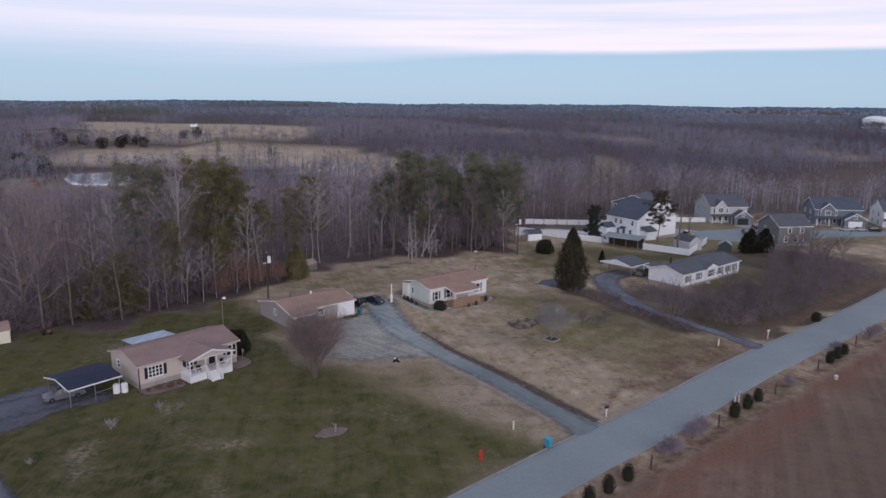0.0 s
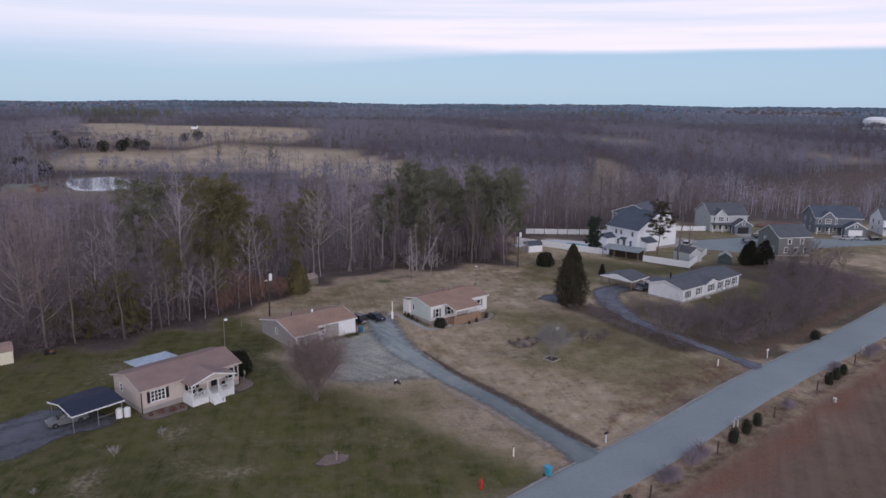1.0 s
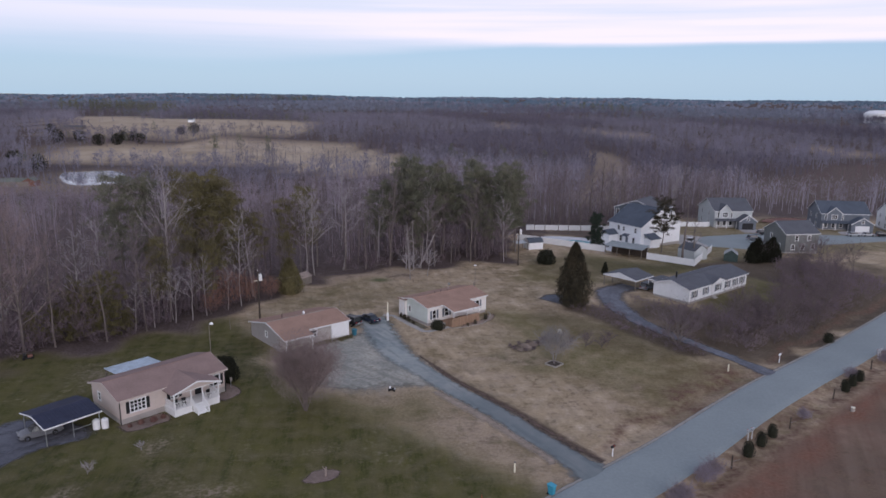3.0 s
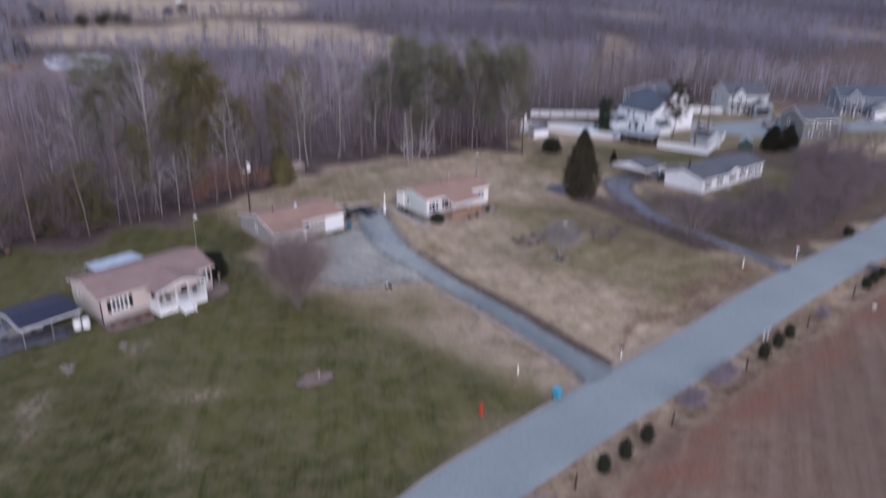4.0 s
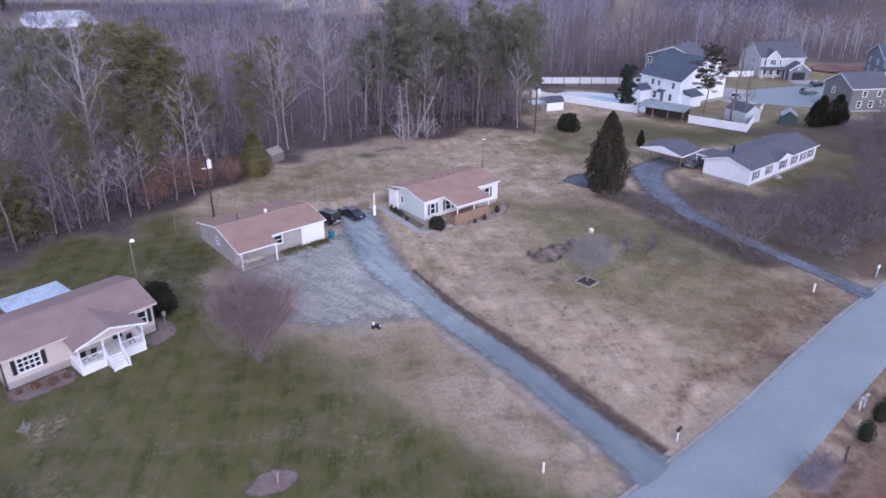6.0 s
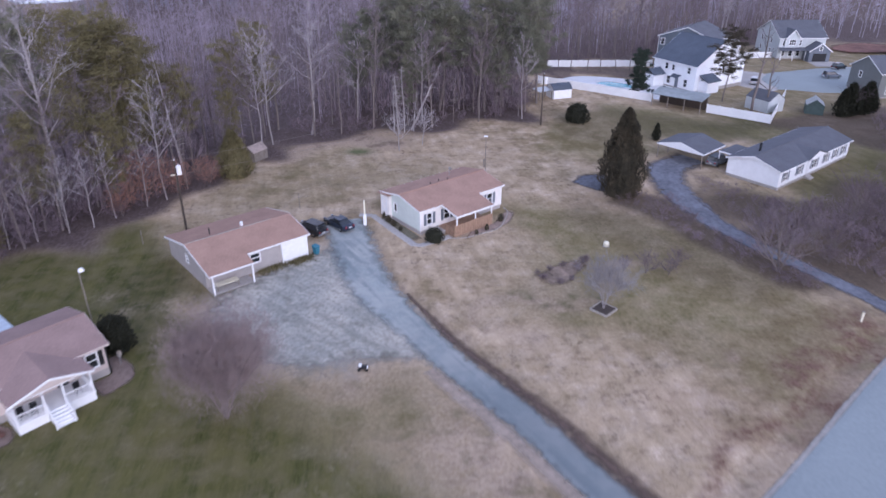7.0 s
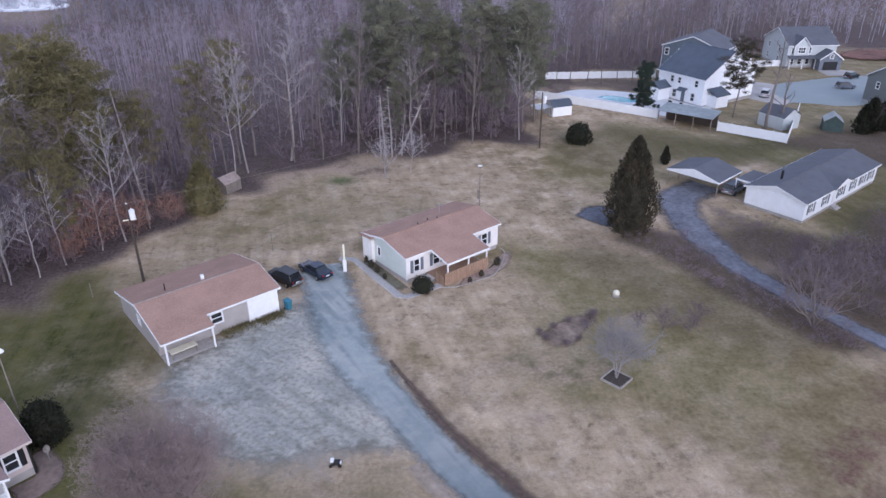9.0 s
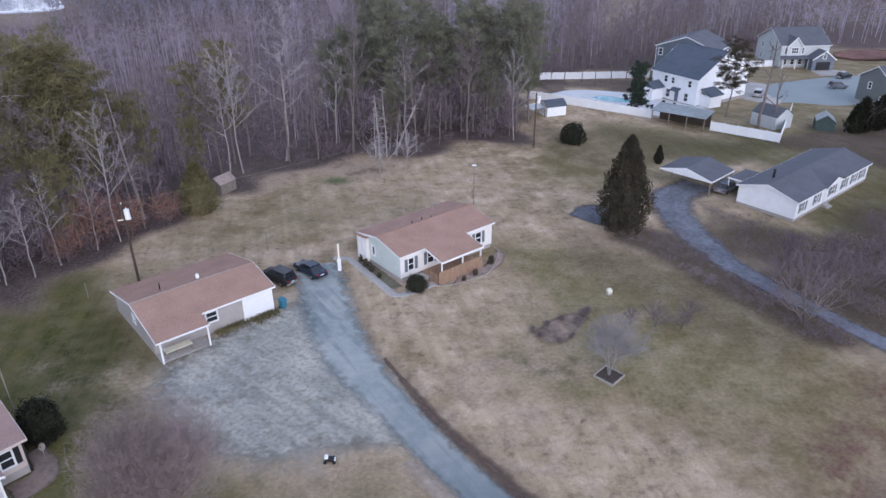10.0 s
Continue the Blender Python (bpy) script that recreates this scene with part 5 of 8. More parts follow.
# dark pine belts behind the straw fields and on the far rises
belt = np.vstack([along([(-790, 1470), (-640, 1600)], 90, 26), along([(-610, 1420), (-520, 1330)], 20, 12)])
scatter("woodland", belt, ev, (0.8, 1.55), far_rs, M_PINE_DEEP, "dark block of pines behind the straw field")
scatter("woodland", along([(-500, 1330), (-340, 1020), (-258, 1000), (-170, 1020)], 90, 5), ev, (0.3, 0.5), far_rs, M_PINE_DEEP, "low dark hedge behind the straw field")
scatter("woodland", np.vstack([along([(-800, 2480), (-470, 2720)], 90, 18), along([(250, 2150), (400, 1990), (420, 1600)], 40, 40)]), ev, (0.9, 1.35), far_rs, M_PINE_DEEP, "dark row of pines on a far rise")
scatter("woodland", np.array([(-200, 627), (-182, 643), (-156, 633), (-205, 640), (-150, 618)], float), ev, (0.75, 1.0), far_rs, M_PINE_DEEP, "slender dark pines standing before the straw field")
rf = np.column_stack([far_rs.uniform(140, 450, 1700), far_rs.uniform(330, 650, 1700)])
scatter("scrub", rf[inside(rf[:, 0], rf[:, 1], FIELD_RIGHT, 6.0) > 0.5][:620], mid_shapes, (0.12, 0.32), far_rs, M_TWIG_SCRUB, "low reddish scrub on the far old field")
scatter("hedgerow", along([(-372, 742), (-290, 768), (-225, 800), (-160, 832)], 190, 13), mid_shapes, (0.16, 0.4), far_rs, M_TWIG_DUSK, "low bare hedge between the straw fields")
# thin line of tall bare trees through which the straw field shows
scatter("hedgerow", along([(-205, 640), (-135, 585), (-77, 510), (-30, 452)], 90, 11), near_shapes, (0.7, 1.1), far_rs, M_TWIG_DUSK, "thin line of tall bare trees before the straw field")
# hedgerow clumps between the fields
hr = []
for (x0, y0), (x1, y1), n in (((-344, 664), (-262, 706), 26), ((-262, 706), (-160, 772), 20), ((-100, 752), (-30, 604), 26), ((-225, 350), (-150, 335), 40)):
    t = far_rs.rand(n)[:, None]
    hr.append(np.array([[x0, y0]]) * (1 - t) + np.array([[x1, y1]]) * t + far_rs.randn(n, 2) * 6)
scatter("hedgerow", np.vstack(hr), mid_shapes, (0.35, 0.65), far_rs, M_TWIG, "bare hedgerow trees between straw fields")
# dark evergreens along the field hedges
he = np.array([(-372, 690), (-365, 697), (-356, 700), (-350, 694), (-327, 678), (-321, 680), (-314, 688), (-306, 690), (-322, 719), (-317, 716), (-310, 714), (-304, 708), (-297, 702), (-309, 767), (-284, 776), (-278, 782), (-274, 789), (-294, 516), (-297, 522), (-300, 512), (-405, 740), (-398, 746), (-330, 548), (-322, 540)], float)
evd = [clump(np.random.RandomState(95 + k), np.array([0, 0, 5.6]), 6.0, 900, 1.2, 1.0) for k in range(3)]
scatter("hedgerow", he[::2], evd, (0.6, 1.1), far_rs, M_SHRUB, "dark evergreens along the field hedges")
scatter("hedgerow", he[1::2], ev, (0.45, 0.75), far_rs, M_PINE_DEEP, "dark pines along the field hedges")
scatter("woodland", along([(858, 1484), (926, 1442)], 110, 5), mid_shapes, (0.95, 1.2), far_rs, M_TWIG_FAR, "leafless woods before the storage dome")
scatter("hedgerow", along([(-262, 470), (-258, 540), (-225, 520)], 16, 5), mid_shapes, (0.5, 0.8), far_rs, M_TWIG_DUSK, "bare trees round the pond")
# undergrowth along the woodland edge
us = [bare_tree(100 + k, 3.2, 1.6, stems=3, fork=0.1, limbs=5, kids=4, twigs=4, twig_w=0.035, radius=0.05)[1] for k in range(3)]
s = far_rs.rand(470) * cum[-1]
j = np.clip(np.searchsorted(cum, s) - 1, 0, len(seg) - 1)
td = np.diff(front, axis=0)[j] / seg[j][:, None]
pu = front[j] + td * (s - cum[j])[:, None] + np.stack([-td[:, 1], td[:, 0]], 1) * (far_rs.rand(470, 1) * 16 + 0.5)
scatter("undergrowth", pu, us, (0.5, 1.4), far_rs, M_TWIG_DARK, "tangled bare brush at the wood's edge")
# slender saplings filling the gaps between the trunks
up = [bare_tree(110 + k, 8.5, 2.6, fork=0.12, limbs=9, kids=4, twigs=5, twig_w=0.045, radius=0.05)[1] for k in range(3)]
s = far_rs.rand(500) * cum[-1] * 0.62
j = np.clip(np.searchsorted(cum, s) - 1, 0, len(seg) - 1)
td = np.diff(front, axis=0)[j] / seg[j][:, None]
pu = front[j] + td * (s - cum[j])[:, None] + np.stack([-td[:, 1], td[:, 0]], 1) * (far_rs.rand(500, 1) * 26 + 1.5)
scatter("undergrowth", pu, up, (0.6, 1.3), far_rs, M_TWIG_MAUVE, "slender leafless saplings under the wood's trees")
pb = np.column_stack([far_rs.uniform(-80, -34, 900), far_rs.uniform(100, 150, 900)])
pb = pb[inside(pb[:, 0], pb[:, 1], [(-72, 103), (-52, 116.5), (-42.5, 129), (-36, 139), (-40, 148), (-52, 138), (-66, 124), (-78, 112)], 1.5) > 0.5][:230]
scatter("undergrowth", pb, us + up, (0.55, 1.25), far_rs, M_TWIG_DARK, "tangled bare saplings at the wood's edge")
# brushy thicket between the road and the white house
tp = np.column_stack([far_rs.uniform(36, 100, 2600), far_rs.uniform(108, 186, 2600)])
THICKET = [(41, 114), (52, 113), (66, 120), (98, 148), (106, 182), (94, 190), (82, 172), (74, 147), (60, 135), (48, 131), (40, 126), (37, 120)]
tp = tp[inside(tp[:, 0], tp[:, 1], THICKET, 3) > 0.55]
d3 = from_line(tp[:, 0], tp[:, 1], DRIVE3)
tp = tp[(from_line(tp[:, 0], tp[:, 1], ROAD) > 8) & (d3 > 1.4)][:390]
tl = np.column_stack([far_rs.uniform(24, 46, 1800), far_rs.uniform(108, 141, 1800)])
d3 = from_line(tl[:, 0], tl[:, 1], DRIVE3)
il = np.column_stack([far_rs.uniform(35, 48, 160), far_rs.uniform(129, 146, 160)])
il = il[(inside(il[:, 0], il[:, 1], ISLAND, 1.0) > 0.6) & (from_line(il[:, 0], il[:, 1], DRIVE3) > 3.6)][:34]
scatter("thicket", il, us, (0.2, 0.6), far_rs, M_TWIG_MAUVE, "thin dry brush beside the gravel drive")
tl = tl[(d3 > 1.8) & (inside(tl[:, 0], tl[:, 1], PURPLE, 1.0) > 0.5)][:150]
scatter("thicket", tl, us, (0.2, 0.55), far_rs, M_TWIG_MAUVE, "low mauve-brown brush along the gravel drive")
scatter("thicket", tp, us, (0.5, 1.25), far_rs, M_TWIG_MAUVE, "dense mauve-brown leafless thicket beside the gravel drive")

# large spreading trees standing out from the wood
great = bare_tree(251, 20, 9.4, fork=0.2, limbs=26, kids=12, twigs=14, twig_w=0.028, upward=0.95, radius=0.24)
for x, y, z, t in ((-65.0, 109.5, 1.08, 0),):
    plant(("great", 0), great, (M_BARK, M_TWIG_RED), "bare_tree", "large spreading leafless tree before the wood", "tree", "large leafless trees", x, y, z, t)
fork_tree = bare_tree(253, 25.5, 8.2, fork=0.40, limbs=13, kids=9, twigs=11, twig_w=0.034, upward=0.85, radius=0.34)
plant(("forked", 0), fork_tree, (M_PALEBARK, M_TWIG_PALE), "bare_tree", "tall pale leafless tree forking high above the wood", "tree", "large leafless trees", -51.2, 131.0, 1.0, 20)
tall_pale = bare_tree(252, 20, 5.6, fork=0.36, limbs=16, kids=9, twigs=11, twig_w=0.028, upward=0.6, radius=0.15)
for x, y, z, t in ((-28.6, 160.5, 1.0, 0), (-30.0, 158.0, 0.9, 200), (-38.5, 136.5, 0.85, 30), (16.0, 176.0, 0.75, 300)):
    plant(("tallpale", 0), tall_pale, (M_PALEBARK, M_TWIG_PALE), "bare_tree", "tall leafless tree with a pale trunk", "tree", "tall pale trees", x, y, z, t)

# ---- building parts ----


def wall(bm, length, z0, z1, th, holes, m=None):
    """Wall along x from 0, outer face at y = 0, with rectangular holes (x0, x1, z0, z1) right through it, in one piece."""
    xs = sorted({0.0, length, *[h[0] for h in holes], *[h[1] for h in holes]})
    zs = sorted({z0, z1, *[h[2] for h in holes], *[h[3] for h in holes]})
    nx_, nz_ = len(xs) - 1, len(zs) - 1
    made = {}

    def vert(i, s, k):
        if (i, s, k) not in made:
            p = Vector((xs[i], s * th, zs[k]))
            made[i, s, k] = bm.verts.new(m @ p if m is not None else p)
        return made[i, s, k]

    def solid(i, k):
        if not (0 <= i < nx_ and 0 <= k < nz_):
            return False
        x, z = (xs[i] + xs[i + 1]) / 2, (zs[k] + zs[k + 1]) / 2
        return not any(h[0] < x < h[1] and h[2] < z < h[3] for h in holes)

    for i in range(nx_):
        for k in range(nz_):
            if not solid(i, k):
                continue
            for s in (0, 1):
                bm.faces.new([vert(i, s, k), vert(i + 1, s, k), vert(i + 1, s, k + 1), vert(i, s, k + 1)])
            for (di, dk), (p, q) in {(-1, 0): ((i, k), (i, k + 1)), (1, 0): ((i + 1, k), (i + 1, k + 1)), (0, -1): ((i, k), (i + 1, k)), (0, 1): ((i, k + 1), (i + 1, k + 1))}.items():
                if not solid(i + di, k + dk):
                    bm.faces.new([vert(p[0], 0, p[1]), vert(q[0], 0, q[1]), vert(q[0], 1, q[1]), vert(p[0], 1, p[1])])


def window(parent, m, w, h, cols=1, rows_n=2, frame_mat=None):
    """Window in a hole: frame with glazing bars, and a pane set back in it. m: its lower left corner on the wall's face."""
    bm = bmesh.new()
    t = 0.14
    for d in ((-t, w + t, -0.03, 0.06, -t, 0.02), (-t, w + t, -0.03, 0.06, h - 0.02, h + t), (-t, 0.02, -0.03, 0.06, 0, h), (w - 0.02, w + t, -0.03, 0.06, 0, h)):
        box(bm, *d)
    f = part("window", bm, frame_mat or M_WHITE, parent, "white-framed window", m)
    for i in range(1, cols):
        part("glazing_bar", boxed(w * i / cols - 0.05, w * i / cols + 0.05, -0.015, 0.05, 0.02, h - 0.02), frame_mat or M_WHITE, f)
    for i in range(1, rows_n):
        part("glazing_bar", boxed(0.02, w - 0.02, -0.012, 0.048, h * i / rows_n - 0.04, h * i / rows_n + 0.04), frame_mat or M_WHITE, f)
    for i in range(cols):
        for k in range(rows_n):
            part("pane", boxed(w * i / cols, w * (i + 1) / cols, 0.055, 0.075, h * k / rows_n, h * (k + 1) / rows_n), M_GLASS, f)
    return f


def shutters(parent, m, w, h, material=None):
    for x in (-0.55, w + 0.13):
        bm = boxed(x, x + 0.42, -0.045, -0.004, -0.04, h + 0.04)
        for k in range(6):
            box(bm, x + 0.05, x + 0.37, -0.06, -0.046, h * (k + 0.3) / 6, h * (k + 0.7) / 6)
        part("shutter", bm, material or M_BLACK, parent, "dark louvred shutter", m)


def door(parent, m, material=None, w=0.9, h=2.05):
    bm = boxed(0, w, 0.02, 0.07, 0, h)
    for z in (0.25, 1.15):
        box(bm, 0.15, w - 0.15, 0.005, 0.019, z, z + 0.7)
    d = part("door", bm, material or M_WHITE, parent, "panelled door", m)
    part("handle", boxed(w - 0.12, w - 0.06, -0.03, 0.019, 1.0, 1.06), M_STEEL, d)


SIDES = {"front": lambda u, z, L, D: pose(u, 0, z), "left": lambda u, z, L, D: pose(0, D - u, z, 0, 0, -90), "right": lambda u, z, L, D: pose(L, u, z, 0, 0, 90), "back": lambda u, z, L, D: pose(L - u, D, z, 0, 0, 180)}


def shell(root, L, D, eave, rise, siding, shingle, found=0.6, over=0.3, holes=None, ridge=0.5, side_mat=None, found_mat=None, edge_mat=None):
    """Walls on a foundation skirt, gables and a two-slope roof along x. holes: side to a list of (u0, u1, z0, z1)."""
    holes = holes or {}
    part("foundation", boxed(0.05, L - 0.05, 0.05, D - 0.05, -0.5, found), found_mat or M_BRICK, root)
    th = 0.14
    for side, ln in (("front", L), ("back", L), ("left", D), ("right", D)):
        bm = bmesh.new()
        hs = holes.get(side, [])
        m = SIDES[side](0, 0, L, D)
        if side in ("left", "right"):
            inner = m @ pose(th, 0, 0)
            wall(bm, ln - 2 * th, found, eave, th, [(a - th, b - th, c, d) for a, b, c, d in hs], inner)
            rv = ridge * D if side == "right" else (1 - ridge) * D
            vs0 = len(bm.verts)
            prism(bm, [(0.02, eave), (D - 0.02, eave), (rv, eave + rise)], 0, th)
            bm.verts.ensure_lookup_table()
            bmesh.ops.transform(bm, matrix=m, verts=bm.verts[vs0:])
        else:
            wall(bm, ln, found, eave, th, hs, m)
        part("wall", bm, (side_mat or siding) if side in ("left", "right") else siding, root)
    rv, sl = ridge * D, rise / (ridge * D)
    sb = rise / (D - rv)
    bm = bmesh.new()
    slab(bm, [(-over, -over, eave - sl * over + 0.14), (L + over, -over, eave - sl * over + 0.14), (L + over, rv, eave + rise + 0.14), (-over, rv, eave + rise + 0.14)], 0.13)
    part("roof_slope", bm, shingle, root)
    bm = bmesh.new()
    slab(bm, [(-over, rv, eave + rise + 0.14), (L + over, rv, eave + rise + 0.14), (L + over, D + over, eave - sb * over + 0.14), (-over, D + over, eave - sb * over + 0.14)], 0.13)
    part("roof_slope", bm, shingle, root)
    part("ridge_cap", boxed(-over, L + over, rv - 0.12, rv + 0.12, eave + rise + 0.10, eave + rise + 0.19), shingle, root)
    for x in (-over - 0.04, L + over + 0.003):
        for ya, za_, yb, zb_ in ((-over, eave - sl * over + 0.12, rv, eave + rise + 0.12), (rv, eave + rise + 0.12, D + over, eave - sb * over + 0.12)):
            bm = bmesh.new()
            slab(bm, [(x, ya, za_), (x + 0.037, ya, za_), (x + 0.037, yb, zb_), (x, yb, zb_)], 0.2)
            part("fascia", bm, edge_mat or M_WHITE, root)
    part("fascia", boxed(-over, L + over, -over - 0.05, -over - 0.003, eave - sl * over - 0.06, eave - sl * over + 0.12), edge_mat or M_WHITE, root)
    part("fascia", boxed(-over, L + over, D + over + 0.003, D + over + 0.05, eave - sb * over - 0.06, eave - sb * over + 0.12), edge_mat or M_WHITE, root)


def fit_windows(root, L, D, side, spec, shut=None):
    """spec: (u, z, w, h, cols, rows); returns the holes for the wall."""
    out = []
    for u, z, w, h, c, r in spec:
        m = SIDES[side](u, z, L, D)
        window(root, m, w, h, c, r)
        if shut:
            shutters(root, m, w, h, shut)
        out.append((u, u + w, z, z + h))
    return out


def railing(root, a, b, z, tall, gap=0.14):
    """White rail with posts and balusters from a to b."""
    a, b = Vector((*a, z)), Vector((*b, z))
    d = b - a
    n = d.normalized()
    m = Matrix.Translation(a) @ Matrix.Rotation(math.atan2(d.y, d.x), 4, "Z")
    bm = boxed(0, d.length, -0.04, 0.04, tall - 0.08, tall)
    box(bm, 0, d.length, -0.03, 0.03, 0.08, 0.14)
    k = int(d.length / gap)
    for i in range(1, k):
        x = d.length * i / k
        box(bm, x - 0.018, x + 0.018, -0.018, 0.018, 0.14, tall - 0.08)
    part("railing", bm, M_WHITE, root, "white balustrade", m)


# ---- tan house with the white porch ----
H1 = thing("manufactured_home", pose(-39.2, 85.7, 0, 0, 0, 47.6), "tan single-storey home with brown roof and white gabled porch", "house")
L, D, EV = 14.4, 8.4, 3.3
holes = {"front": fit_windows(H1, L, D, "front", [(1.3, 1.35, 1.9, 1.45, 4, 3), (12.65, 1.35, 0.9, 1.45, 1, 2), (6.6, 1.45, 0.9, 1.3, 1, 2)], M_BLACK),
         "left": fit_windows(H1, L, D, "left", [(1.9, 1.6, 0.8, 1.0, 1, 2)]), "right": fit_windows(H1, L, D, "right", [(3.4, 1.5, 0.9, 1.2, 1, 2)]), "back": []}
shell(H1, L, D, EV, 1.15, M_TAN_SIDING, M_MAUVE_SHINGLE, 0.75, 0.32, holes, found_mat=M_BEIGE_SIDING, edge_mat=M_TAN_SIDING)
door(H1, pose(9.9, -0.08, 0.95), M_BLACK)
for x in (0.0, L):
    part("downpipe", boxed(x - 0.07, x + 0.07, -0.03, -0.004, 0.1, EV), M_BLACK, H1, "dark downpipe")
# porch: deck, skirt, posts, gabled roof, stairs
P0, P1, PD = 5.6, 12.0, 2.7
part("porch_deck", boxed(P0, P1, -PD, -0.01, 0.78, 0.93), M_WHITE, H1)
for q in ((P0 + 0.05, 8.05, -PD + 0.03, -PD + 0.08), (9.55, P1 - 0.05, -PD + 0.03, -PD + 0.08), (P0 + 0.05, P0 + 0.1, -PD + 0.09, -0.02), (P1 - 0.1, P1 - 0.05, -PD + 0.09, -0.02)):
    part("porch_skirt", boxed(*q, -0.2, 0.775), M_WHITE, H1)
for x in (P0 + 0.12, 8.0, 9.6, P1 - 0.12):
    bm = boxed(x - 0.07, x + 0.07, -PD + 0.02, -PD + 0.16, 0.9, 3.06)
    box(bm, x - 0.1, x + 0.1, -PD - 0.01, -PD + 0.19, 2.9, 3.05)
    part("porch_post", bm, M_WHITE, H1)
railing(H1, (P0 + 0.12, -PD + 0.09), (8.0, -PD + 0.09), 0.93, 0.95)
railing(H1, (9.6, -PD + 0.09), (P1 - 0.12, -PD + 0.09), 0.93, 0.95)
railing(H1, (P0 + 0.12, -PD + 0.2), (P0 + 0.12, -0.1), 0.93, 0.95)
railing(H1, (P1 - 0.12, -PD + 0.2), (P1 - 0.12, -0.1), 0.93, 0.95)
bm = bmesh.new()
for k in range(5):
    box(bm, 8.1, 9.5, -PD - 0.29 * (k + 1), -PD - 0.29 * k, -0.1, 0.78 - 0.17 * k)
part("stairs", bm, M_WHITE, H1, "white wooden steps")
for x in (8.05, 9.55):
    bm = bmesh.new()
    slab(bm, [(x - 0.05, -PD, 1.85), (x + 0.05, -PD, 1.85), (x + 0.05, -PD - 1.5, 0.95), (x - 0.05, -PD - 1.5, 0.95)], 0.1)
    slab(bm, [(x - 0.03, -PD, 1.10), (x + 0.03, -PD, 1.10), (x + 0.03, -PD - 1.5, 0.2), (x - 0.03, -PD - 1.5, 0.2)], 0.1)
    for k in range(1, 10):
        box(bm, x - 0.02, x + 0.02, -PD - 0.15 * k - 0.02, -PD - 0.15 * k + 0.02, 1.05 - 0.09 * k, 1.80 - 0.09 * k)
    box(bm, x - 0.07, x + 0.07, -PD - 1.55, -PD - 1.41, -0.1, 1.05)
    part("stair_rail", bm, M_WHITE, H1, "sloping white balustrade")
mid = (P0 + P1) / 2
bm = bmesh.new()
for s in (-1, 1):
    e = mid + s * (P1 - P0 + 0.5) / 2
    pts = [(e, -PD - 0.3, 3.17), (mid, -PD - 0.3, 4.15), (mid, 3.2, 4.15), (e, 0.4, 3.17)]
    slab(bm, pts if s > 0 else pts[::-1], 0.13)
part("porch_roof", bm, M_MAUVE_SHINGLE, H1)
bm = bmesh.new()
prism(bm, [(P0 + 0.1, 3.06), (P1 - 0.1, 3.06), (mid, 3.98)], -PD + 0.04, -PD + 0.14)
part("porch_gable", bm, M_TAN_SIDING, H1)
bm = bmesh.new()
box(bm, P0, P1, -PD + 0.0, -PD + 0.18, 2.98, 3.055)
for s in (-1, 1):
    e = mid + s * (P1 - P0 + 0.5) / 2
    slab(bm, [(e, -PD - 0.35, 3.17), (mid, -PD - 0.35, 4.16), (mid, -PD - 0.305, 4.16), (e, -PD - 0.305, 3.17)], 0.2)
part("porch_fascia", bm, M_WHITE, H1)


def by_h1(u, v):
    q = pose(-39.2, 85.7, 0, 0, 0, 47.6) @ Vector((u, v, 0))
    return (q.x, q.y)


patch("mulch_bed", [by_h1(*q) for q in ((-0.9, 0.3), (2.5, -0.1), (5.5, -0.1), (5.5, -3.0), (3.4, -3.1), (1.2, -2.9), (-0.6, -2.2))], M_APRON, 0.035, 0.12, 31, "brown mulch bed along the house front", category="garden bed")
patch("mulch_bed", [by_h1(*q) for q in ((12.1, -0.2), (14.5, -0.1), (15.0, 2.6), (16.2, 2.6), (16.4, -0.4), (15.2, -2.4), (12.2, -2.9))], M_APRON, 0.035, 0.12, 32, "brown mulch bed beside the porch", category="garden bed")
for u, v, t in ((6.4, -1.9, 10), (7.3, -2.0, -15), (10.9, -1.9, 5)):
    ch = thing("porch_chair", pose(-39.2, 85.7, 0, 0, 0, 47.6) @ pose(u, v, 0.93, 0, 0, t), "dark outdoor chair on the white porch", "chair", "porch chairs")
    part("seat", boxed(-0.28, 0.28, -0.26, 0.26, 0.38, 0.46), M_BLACK, ch)
    part("backrest", boxed(-0.28, 0.28, 0.2, 0.27, 0.465, 1.0), M_BLACK, ch)
    for x in (-0.24, 0.24):
        for y in (-0.22, 0.22):
            part("leg", boxed(x - 0.03, x + 0.03, y - 0.03, y + 0.03, 0, 0.378), M_BLACK, ch)
for i, (x, y) in enumerate(((-41.8, 84.75), (-40.9, 85.1))):
    tk = thing("storage_tank", pose(x, y, 0), "white upright tank beside the tan house", "tank", "tanks by the house")
    part("tank_body", tubed((0, 0, 0.05), (0, 0, 1.15), 0.42, 0.42, 16), M_WHITE, tk)
    bm = bmesh.new()
    bmesh.ops.create_uvsphere(bm, u_segments=16, v_segments=8, radius=0.42, matrix=pose(0, 0, 1.15) @ Matrix.Diagonal((1, 1, 0.4, 1)))
    part("tank_dome", bm, M_WHITE, tk)
    part("valve_cap", tubed((0, 0, 1.28), (0, 0, 1.42), 0.12, 0.1, 10), M_STEEL, tk)

